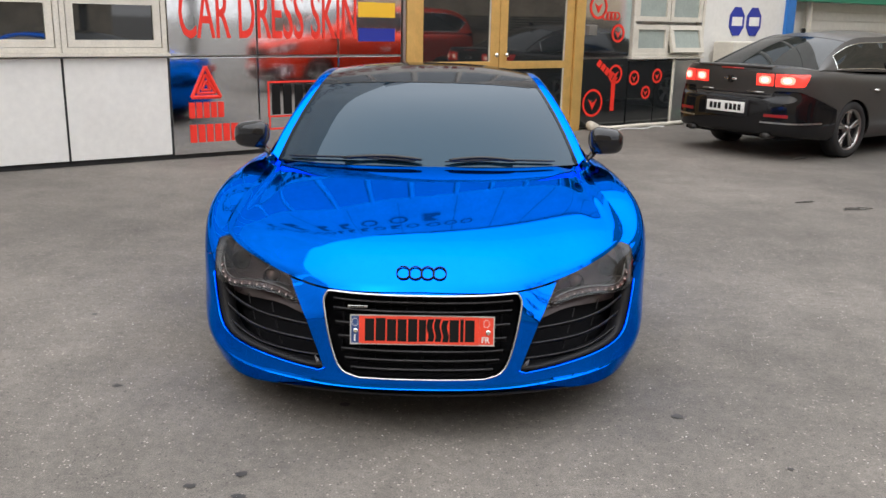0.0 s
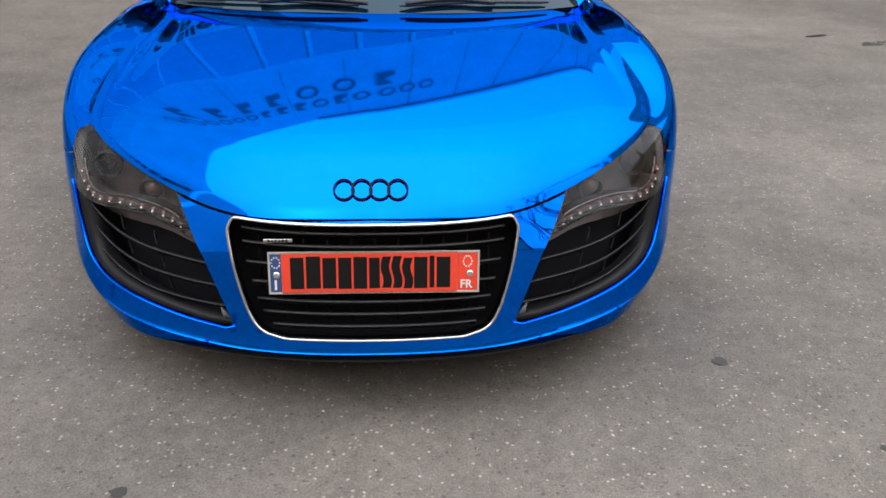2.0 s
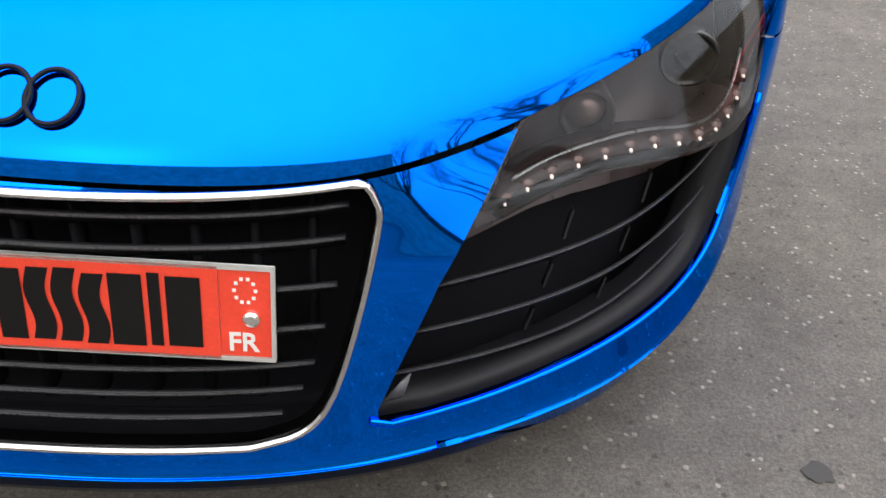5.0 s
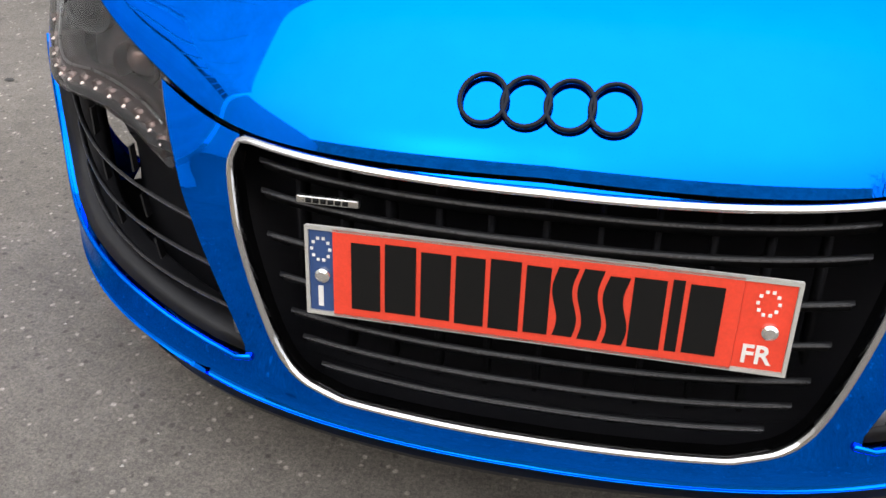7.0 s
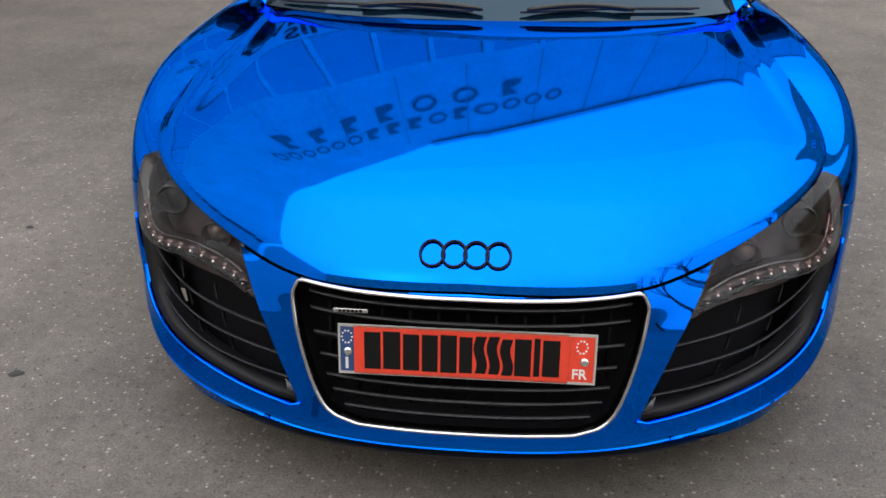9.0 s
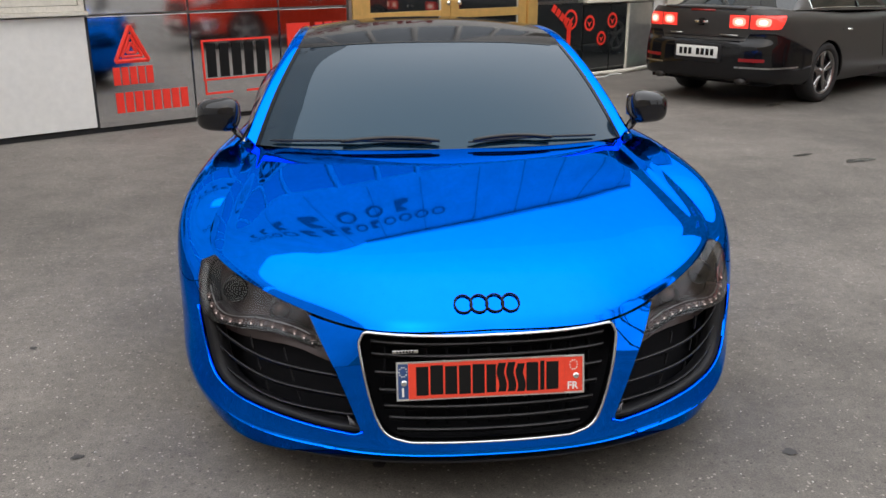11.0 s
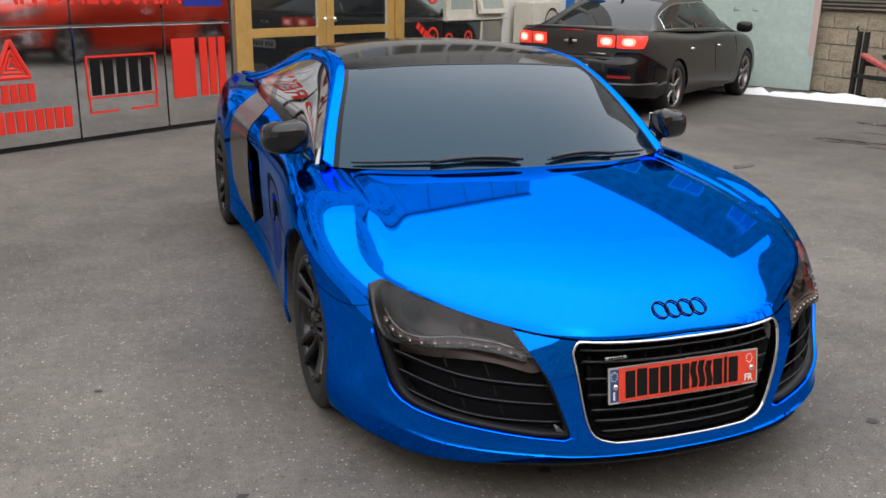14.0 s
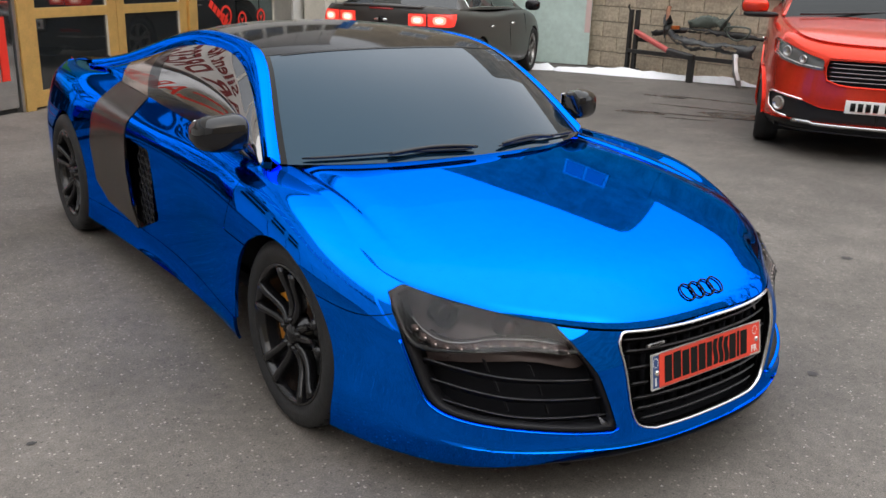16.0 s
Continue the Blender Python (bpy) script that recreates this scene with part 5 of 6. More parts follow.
# snow heaped along the foot of the wall
def snow_bank(path, r, seed):
    bm = bmesh.new()
    rows = []
    for i, (x, y) in enumerate(path):
        a, b = path[max(i - 1, 0)], path[min(i + 1, len(path) - 1)]
        d = Vector((b[0] - a[0], b[1] - a[1], 0)).normalized()
        n = Vector((-d.y, d.x, 0))
        s = r * (0.7 + 0.6 * (0.5 + noise.noise(Vector((x * 1.3, y * 1.3, seed))))) * (0.3 if i in (0, len(path) - 1) else 1)
        row = []
        for k in range(11):
            q = -1 + k / 5
            h = s * 0.55 * max(0, 1 - q * q) ** 0.7 * (1 + 0.5 * noise.noise(Vector((x * 6, y * 6, q * 2))))
            row.append(bm.verts.new(Vector((x, y, 0)) + n * q * s * (1 + 0.25 * noise.noise(Vector((x * 3, y * 3, q + 5)))) + Vector((0, 0, max(0.002, h)))))
        rows.append(row)
    for a, b in zip(rows, rows[1:]):
        for k in range(10):
            bm.faces.new((a[k], a[k + 1], b[k + 1], b[k]))
    return bm


tagged(link("snow_bank", snow_bank([(7.62 + 0.065 * k, 8.9 - 0.118 * k + 0.25 * math.sin(k * 0.07)) for k in range(34)], 0.17, 1), SNOW), "low bank of old white snow along the wall", "snow", kind="stuff")
tagged(link("snow_bank", snow_bank([(6.3 + 0.075 * k, 10.5 - 0.09 * k) for k in range(19)], 0.15, 2), SNOW), "low bank of old white snow along the wall", "snow", kind="stuff")

# ---- folding iron hoist and scrap bumpers against the block wall ----
def yard_tube(points, r, sides=8):
    return tube(bmesh.new(), points, r, sides)


hoist = thing("engine_hoist", "folded black iron workshop hoist with a red arm", "hoist", YARD)
RED_IRON = mat("worn_red_paint", (0.5, 0.09, 0.08), 0.5, 0, 0.2, 12)
for x in (0.86, 0.98):
    local("post", boxes(((x, -0.42, 0.0), (x + 0.06, -0.36, 0.98)), bevel=0.006), IRON, YARD, hoist)
local("post_hook", yard_tube([(0.86, -0.39, 0.96), (0.82, -0.39, 1.02), (0.84, -0.39, 1.05)], 0.012), IRON, YARD, hoist)
local("arm", yard_tube([(1.0, -0.4, 0.66), (1.72, -0.45, 0.4)], 0.042, 10), RED_IRON, YARD, hoist)
local("arm", yard_tube([(1.66, -0.45, 0.42), (2.1, -0.45, 0.36)], 0.05, 10), IRON, YARD, hoist)
local("leg", boxes(((0.9, -0.46, 0.33), (2.75, -0.40, 0.39)), bevel=0.006), IRON, YARD, hoist)
local("leg", boxes(((2.05, -0.5, 0.0), (2.13, -0.42, 0.4)), bevel=0.006), IRON, YARD, hoist)
local("leg", boxes(((0.84, -0.6, 0.02), (1.0, -0.2, 0.08)), bevel=0.006), IRON, YARD, hoist)
local("leg", boxes(((0.92, -0.3, 0.5), (1.2, -0.24, 0.56)), bevel=0.006), IRON, YARD, hoist)


SCUFFED = mat("scuffed_grey_plastic", (0.045, 0.047, 0.047), 0.42, 0.0, 0.5, 9, 0.3, 40)
FADED = mat("faded_green_plastic", (0.07, 0.085, 0.07), 0.5, 0.0, 0.45, 8)


def scrap(name, path, height, bend, material, label, holes=(), seed=0.0):
    """A torn bumper shell: a bowed strip with ragged edges, slots and a rolled lip."""
    crv = along(path)
    last = len(path) - 1

    def fn(u, q):
        x, y, z = crv(u)
        tall = height * (0.75 + 0.35 * noise.noise(Vector((u * 1.9, seed, 0.3))))
        rag = 0.03 * noise.noise(Vector((u * 9, seed, q)))
        return np.array([x + 0.02 * math.sin(q * 5 + u), y - bend * math.sin(math.pi * q) ** 0.6 - 0.02 * math.sin(u * 4), z + (q - 0.5) * tall + rag])

    us, qs = steps(0, last, 48), steps(0, 1, 12)
    at = {}
    for u in us:
        for q in qs:
            at[(round(u, 5), round(q, 5))] = fn(u, q)
    bm = bmesh.new()
    vs = {k: bm.verts.new(p) for k, p in at.items()}
    for a, b in zip(us, us[1:]):
        for c, d in zip(qs, qs[1:]):
            mu, mq = (a + b) / 2, (c + d) / 2
            if any(((mu - hu) / ru) ** 2 + ((mq - hq) / rq) ** 2 < 1 for hu, hq, ru, rq in holes):
                continue
            bm.faces.new([vs[(round(m, 5), round(n, 5))] for m, n in ((a, c), (b, c), (b, d), (a, d))])
    bmesh.ops.delete(bm, geom=[v for v in bm.verts if not v.link_faces], context="VERTS")
    bmesh.ops.solidify(bm, geom=bm.faces[:], thickness=0.008)
    return local(name, bm, material, YARD, None, label, "car part", smooth=True)


scrap("scrap_bumper", [(1.38, -0.14, 0.86), (1.5, -0.2, 0.66), (1.85, -0.28, 0.55), (2.3, -0.3, 0.53), (2.95, -0.22, 0.50)], 0.21, 0.07, SCUFFED, "torn dark grey bumper shell leaning on the wall", [(1.6, 0.45, 0.4, 0.17), (2.7, 0.4, 0.5, 0.14), (3.5, 0.55, 0.2, 0.2)], 1.7)
scrap("scrap_bumper", [(1.1, -0.1, 0.62), (1.7, -0.15, 0.72), (2.3, -0.12, 0.72), (3.0, -0.1, 0.68)], 0.1, 0.03, IRON, "dark bent trim leaning on the wall", [(1.5, 0.5, 0.4, 0.2)], 5.1)
scrap("scrap_liner", [(1.75, -0.1, 0.80), (2.0, -0.14, 0.86), (2.3, -0.12, 0.86), (2.42, -0.1, 0.76)], 0.2, 0.03, FADED, "faded wheel arch liner leaning on the wall", (), 8.3)
def torn_panel(name, path, wide, material, label, y=-0.14):
    """A narrow bent panel standing on end, with a ragged edge."""
    rows = []
    for k, (x, z) in enumerate(path):
        w = wide * (0.7 + 0.5 * abs(noise.noise(Vector((k * 1.3, z * 3, 2.0)))))
        dy = y - 0.03 * math.sin(k * 1.1)
        rows.append([Vector((x, dy, z)), Vector((x + w * 0.5, dy - 0.025, z + 0.01)), Vector((x + w, dy, z)), Vector((x + w, dy + 0.012, z)), Vector((x + w * 0.5, dy - 0.012, z + 0.01)), Vector((x, dy + 0.012, z))])
    return local(name, bar(rows), material, YARD, None, label, "car part", smooth=False)


torn_panel("scrap_fender", [(1.36, 0.62), (1.37, 0.74), (1.355, 0.86), (1.335, 0.97), (1.33, 1.05)], 0.09, mat("orange_edge", (0.3, 0.13, 0.07), 0.5, 0, 0.4, 12), "narrow orange-brown scrap panel on the wall")
torn_panel("scrap_trim", [(2.86, 0.02), (2.83, 0.12), (2.78, 0.24), (2.74, 0.36), (2.7, 0.47)], 0.1, GREY_STEEL, "bent silver trim piece leaning by the hoist", -0.45)
loop = [(2.62 + 0.2 * math.cos(k), -0.2 + 0.02 * math.sin(k * 2), 0.76 + 0.095 * math.sin(k) + 0.02 * math.cos(k * 2)) for k in np.linspace(0, math.tau, 28, endpoint=False)]
local("scrap_ring", tube(bmesh.new(), loop, 0.014, 6, closed=True), FADED, YARD, None, "thin bent plastic ring leaning on the wall", "car part", smooth=True)
local("scrap_lamp", boxes(((1.575, -0.33, 0.73), (1.665, -0.2, 0.785)), bevel=0.012), mat("amber_lens", (0.5, 0.12, 0.02), 0.3), YARD, None, "small broken amber lamp on the scrap bumper", "car part", smooth=True)

# ---- marks on the ground ----
OIL = mat("oil_mark", (0.035, 0.032, 0.03), 0.6, 0, 0.3, 30)
WET = mat("wet_concrete", (0.06, 0.055, 0.05), 0.25, 0, 0.25, 5, 0.2, 60)


def puddle(name, x, y, rx, ry, seed, material, label, turn=0.0, z=0.003):
    bm = bmesh.new()
    n = 22
    ring = []
    for k in range(n):
        a = k * math.tau / n
        f = 1 + 0.45 * noise.noise(Vector((math.cos(a) * 1.7, math.sin(a) * 1.7, seed)))
        p = Vector((rx * f * math.cos(a), ry * f * math.sin(a), 0))
        p.rotate(Euler((0, 0, turn)))
        ring.append(bm.verts.new((x + p.x, y + p.y, z)))
    bm.faces.new(ring)
    return tagged(link(name, bm, material, None, "", False), label, "stain", kind="structure")


for k, (x, y, r) in enumerate(((1.013, 0.21, 0.025), (-0.31, 0.27, 0.022), (-0.6, -0.292, 0.022), (-0.58, -0.436, 0.022), (-0.75, -0.377, 0.02), (-1.27, 0.415, 0.02), (2.59, 0.98, 0.035), (1.3, -0.2, 0.012), (-1.7, 1.3, 0.015))):
    puddle("oil_spot", x, y, r, r * 0.75, k * 3.1, OIL, "small dark oil spot on the concrete")
for k, (x, y, rx, ry, a) in enumerate(((5.62, 5.25, 0.30, 0.12, -0.95), (6.0, 4.85, 0.75, 0.035, -0.95), (6.5, 4.5, 0.42, 0.2, -1.1), (7.3, 5.55, 0.62, 0.05, -1.2), (6.95, 6.05, 0.3, 0.09, -1.1), (6.6, 5.1, 0.65, 0.03, -1.1), (5.75, 4.7, 0.3, 0.025, -0.95), (4.32, 7.24, 0.14, 0.04, 0.6), (3.65, 4.36, 0.14, 0.05, 0.3), (3.3, 4.6, 0.1, 0.03, 0.4))):
    puddle("damp_streak", x, y, rx, ry, 40 + k * 2.7, WET, "dark damp streak on the concrete", a, 0.004)
grit = bmesh.new()
grng = random.Random(9)
for k in range(1500):
    x, y = grng.uniform(-3.2, 3.2), grng.uniform(-2.2, 3.5)
    s = 0.002 + 0.004 * grng.random() ** 3
    a = grng.random() * 6
    pts = [grit.verts.new((x + s * math.cos(a + q * 2.1), y + s * math.sin(a + q * 2.1), 0.0005)) for q in range(3)] + [grit.verts.new((x, y, s * 0.9))]
    for q in range(3):
        grit.faces.new((pts[q], pts[(q + 1) % 3], pts[3]))
tagged(link("grit", grit, mat("pale_grit", (0.42, 0.4, 0.37), 0.8), None, "", False), "fine pale grit scattered over the concrete", "grit", kind="stuff")

# ---- bare trees behind the camera, mirrored in the paint ----
BARK = mat("bark", (0.06, 0.05, 0.04), 0.9, 0, 0.2, 8, 0.3, 40)


def bare_tree(name, x, y, seed, tall):
    r = random.Random(seed)
    root = thing(name, "bare winter tree with fine branches", "tree", pose(x, y, 0))
    trunk, crown = bmesh.new(), bmesh.new()

    def grow(p, d, length, rad, depth):
        pts, rads = [p], [rad]
        for k in range(4):
            d = (d + Vector((r.uniform(-0.2, 0.2), r.uniform(-0.2, 0.2), r.uniform(-0.05, 0.15)))).normalized()
            pts.append(pts[-1] + d * length / 4)
            rads.append(rad * (1 - 0.4 * (k + 1) / 4))
        tube(trunk if depth == 0 else crown, pts, rads, 6 if depth < 2 else 3, caps=False)
        if depth < 4:
            for k in range(4 if depth else 6):
                q = r.uniform(0.35, 1.0)
                i = min(int(q * 4), 3)
                side_way = Vector((r.uniform(-1, 1), r.uniform(-1, 1), r.uniform(0.1, 0.9))).normalized()
                grow(pts[i + 1], (d * 0.6 + side_way * 0.8).normalized(), length * r.uniform(0.5, 0.75), rads[i + 1] * 0.55, depth + 1)

    grow(Vector((0, 0, 0)), Vector((0, 0, 1)), tall * 0.5, 0.16, 0)
    local("trunk", trunk, BARK, pose(x, y, 0), root, smooth=True)
    local("crown", crown, BARK, pose(x, y, 0), root, smooth=True)


for k, (tx, ty) in enumerate(((11.5, -7.5), (13.0, -4.8), (13.8, -2.4), (14.6, 0.2))):
    bare_tree("tree", tx, ty, 3 + 5 * k, 6.5 + 0.7 * (k % 2))
# low wall and buildings across the street behind the camera
local("wall_street", boxes(((-16, -12.3, 0), (18, -12, 8.4))), BLOCK, Matrix(), None, "plain brown building across the street", "building", "structure")
local("wall_side", boxes(((-13.4, -12, 0), (-13, -1.4, 7.6))), PALE_PANEL, Matrix(), None, "plain building along the yard's open side", "building", "structure")

# ---- the two parked cars: x points ahead, y to the left, z up; origin under the rear axle ----
MATT_GREY = mat("matt_dark_grey_wrap", (0.05, 0.048, 0.046), 0.33, 0.3, 0.1, 5)
RED_WRAP = mat("satin_red_wrap", (0.72, 0.045, 0.018), 0.2, 0.6, 0.08, 4, coat=0.3)
LAMP_RED = mat("lit_tail_lamp", (0.85, 0.05, 0.035), 0.12, 0, 0.25, 25, emit=0.75, coat=0.6)
LAMP_CORE = mat("lit_lamp_core", (1.0, 0.3, 0.22), 0.2, emit=1.4)
LAMP_SPOT = mat("lit_lamp_spot", (1.0, 0.62, 0.5), 0.2, emit=2.2)
PLATE_PALE = mat("plate_pale", (0.75, 0.75, 0.72), 0.4)
ALLOY = mat("machined_alloy", (0.34, 0.33, 0.32), 0.3, 1.0)
CAR_GLASS = mat("car_window", (0.008, 0.011, 0.011), 0.02, spec=0.3)


def parked(name, label, m):
    return thing(name, label, "car", m)


QUARTER = Matrix.Rotation(-math.pi / 2, 4, "Z")


def hull(outline, sections):
    """A body round the car: a plan outline of one half as (aside, ahead) and sections (inwards, height) along it."""
    path = along(outline, even=True)
    keys = [spline([(u, *rows[k]) for u, rows in sections]) for k in range(7)]
    last = len(outline) - 1
    kept = {}

    def at(u, v, inset=0.0):
        k = round(u, 6)
        if k not in kept:
            o = path(u)
            d = path(min(u + 0.02, last)) - path(max(u - 0.02, -1))
            d = d / np.hypot(*d)
            if u >= last - 0.001:
                d = np.array((-1.0, 0.0))
            kept[k] = (o, d, spline([(i, *keys[i](u)) for i in range(7)]))
        o, d, cut = kept[k]
        off, z = cut(v)
        off += inset
        sign = 1 if outline[0][1] < outline[-1][1] else -1
        return max(o[0] - sign * d[1] * off, 0.0), o[1] + sign * d[0] * off, z

    return at, last


def skin(name, fn, us, vs, keep, material, owner, label="", edge=0.015, both=True, flip=False):
    """Links a cut piece of a hull, turned so that x points ahead."""
    bm = sheet(whole(fn) if both else fn, us, vs, keep, edge)
    bmesh.ops.transform(bm, matrix=QUARTER, verts=bm.verts)
    return part(name, bm, material, owner, label, flip=flip)


def lid_over(fn, last, middle, n, u0=0.0, u1=None):
    """The top of the body, from the shoulder in to a line of (ahead, height) over the middle."""
    line = spline(middle)
    bm = bmesh.new()
    rows = []
    for u in steps(u0, last if u1 is None else u1, n):
        a = np.array(fn(u, 6))
        b = np.array([0.0, *line(u)])
        row = []
        for q in np.linspace(-1, 1, 25):
            p = b + (a - b) * np.array([abs(q), q * q, 0.0])
            p[2] = b[2] + (a[2] - b[2]) * abs(q) ** 2.6
            row.append(bm.verts.new((p[0] if q > 0 else -p[0], p[1], p[2])))
        rows.append(row)
    for a, b in zip(rows, rows[1:]):
        for k in range(24):
            bm.faces.new((a[k], a[k + 1], b[k + 1], b[k]))
    bmesh.ops.remove_doubles(bm, verts=bm.verts[:], dist=0.0005)
    bmesh.ops.transform(bm, matrix=QUARTER, verts=bm.verts)
    bmesh.ops.recalc_face_normals(bm, faces=bm.faces[:])
    return bm


def cabin(owner, low, high, roof_mat, belt_w, roof_w):
    """low: (x0, x1, z) of the waist, high: (x2, x3, z) of the roof. Glass all round, roof and pillars."""
    (x0, z0), (x1, z1) = low
    (x2, z2), (x3, z3) = high
    mid = ((x2 + x3) / 2, max(z2, z3) + 0.03)
    arcs = spline([(0, x0, z0), (1, x2, z2), (2, *mid), (3, x3, z3), (4, x1, z1)])

    def top(s, t):
        x, z = arcs(4 * t)
        w = roof_w if 0.25 <= t <= 0.75 else roof_w + (belt_w - roof_w) * (1 - math.sin(math.pi * t * 2 if t < 0.25 else math.pi * (1 - t) * 2)) * 0.9
        return np.array([x, -s * w, z - 0.05 * s * s])

    part("rear_window", sheet(top, steps(-1, 1, 16), steps(0.0, 0.235, 10)), CAR_GLASS, owner)
    part("roof", sheet(top, steps(-1, 1, 20), steps(0.24, 0.76, 24)), roof_mat, owner)
    part("windscreen", sheet(top, steps(-1, 1, 16), steps(0.765, 1.0, 10)), CAR_GLASS, owner)
    for s in (-1, 1):
        def flank(q, t):
            a = top(s, t)
            waist_z = z0 + (z1 - z0) * t
            b = np.array([x0 + (x1 - x0) * t, -s * belt_w, waist_z])
            return a * (1 - q) + b * q + np.array([0, -s * 0.02 * math.sin(math.pi * q), 0])
        pane = lambda p: min(0.93 - abs((p[0] - (x2 + x3) / 2) / ((x1 - x0) / 2) * 1.02 * (1 - 0.0)), 9)
        part("pillar_frame", sheet(flank, steps(0, 1, 10), steps(0.02, 0.98, 40)), roof_mat, owner)

        def inner(q, t):
            p = flank(0.16 + 0.76 * q, 0.13 + 0.72 * t)
            return p + np.array([0, -s * 0.006, 0])
        win = part("side_window", sheet(inner, steps(0, 1, 8), steps(0, 1, 30)), CAR_GLASS, owner)
        edge = [inner(0, t) for t in np.linspace(0, 1, 16)] + [inner(q, 1) for q in np.linspace(0.2, 1, 5)] + [inner(1, t) for t in np.linspace(0.95, 0, 16)] + [inner(q, 0) for q in np.linspace(0.8, 0.2, 4)]
        part("window_trim", tube(bmesh.new(), edge, 0.006, 6, closed=True), CHROME, win)
        mid_a, mid_b = inner(0, 0.5), inner(1, 0.48)
        part("door_post", bar([[Vector(p) + Vector((dx, -s * dy, 0)) for dx, dy in ((-0.04, 0), (0.04, 0), (0.04, 0.008), (-0.04, 0.008))] for p in (mid_a, mid_b)]), GLOSS_BLACK, win)
    return top


def road_wheel(owner, x, y, r, spokes, face_mat, label):
    w = new("wheel")
    w.parent = owner
    tagged(w, label)
    s = -1 if y < 0 else 1
    w.matrix_basis = pose(x, y, r) if s > 0 else pose(x, y, r, 0, 0, 180)
    rim_r, h = r * 0.725, 0.11

    def turned(name, profile, material, n=40):
        bm = lathe([(a, q) for a, q in profile], n, "y")
        part(name, bm, material, w)

    turned("tyre", [(h * 0.85, rim_r - 0.005), (h, rim_r + 0.02), (h, r - 0.03), (h * 0.8, r - 0.004), (0, r), (-h * 0.8, r - 0.004), (-h, r - 0.03), (-h, rim_r)], RUBBER)
    turned("rim", [(h * 0.86, rim_r), (h * 0.9, rim_r - 0.008), (h * 0.6, rim_r - 0.022), (-h * 0.8, rim_r - 0.03)], face_mat)
    turned("hub_disc", [(0.035, 0.0), (0.035, rim_r - 0.03), (-0.03, rim_r - 0.03)], DARK)
    turned("hub_cap", [(h * 0.8, 0.0), (h * 0.78, 0.035), (h * 0.5, 0.06), (0, 0.065)], face_mat, 20)
    for k in range(spokes):
        a = k * math.tau / spokes
        for lean in (-0.09, 0.09):
            rows = []
            for q in np.linspace(0, 1, 5):
                rr, an = 0.04 + (rim_r - 0.05) * q, a + lean * (0.6 + q)
                c = Vector((rr * math.sin(an), h * (0.74 - 0.12 * math.sin(q * 3)), rr * math.cos(an)))
                t = Vector((math.cos(an), 0, -math.sin(an))) * (0.013 + 0.006 * q)
                rows.append([c - t, c + t, c + t - Vector((0, 0.03, 0)), c - t - Vector((0, 0.03, 0))])
            part("spoke", bar(rows), face_mat, w)
    return w


def lump(c, size, power=0.7, seg=24):
    """A rounded block."""
    bm = bmesh.new()
    bmesh.ops.create_uvsphere(bm, u_segments=seg, v_segments=seg // 2, radius=1)
    for v in bm.verts:
        v.co = Vector([c[i] + size[i] * math.copysign(abs(v.co[i]) ** power, v.co[i]) for i in range(3)])
    return bm


def front_poly(points, x, depth, slope=None):
    """A plate on the front or tail of a car: points of (y, z), thickened along x; slope gives x by (y, z)."""
    bm = bmesh.new()
    at_x = slope or (lambda y, z: x)
    a = [bm.verts.new((at_x(y, z), y, z)) for y, z in points]
    b = [bm.verts.new((at_x(y, z) + depth, y, z)) for y, z in points]
    n = len(points)
    bm.faces.new(a), bm.faces.new(b[::-1])
    for k in range(n):
        bm.faces.new((a[k], b[k], b[(k + 1) % n], a[(k + 1) % n]))
    bmesh.ops.triangulate(bm, faces=[f for f in bm.faces if len(f.verts) > 4])
    bmesh.ops.recalc_face_normals(bm, faces=bm.faces[:])
    return bm


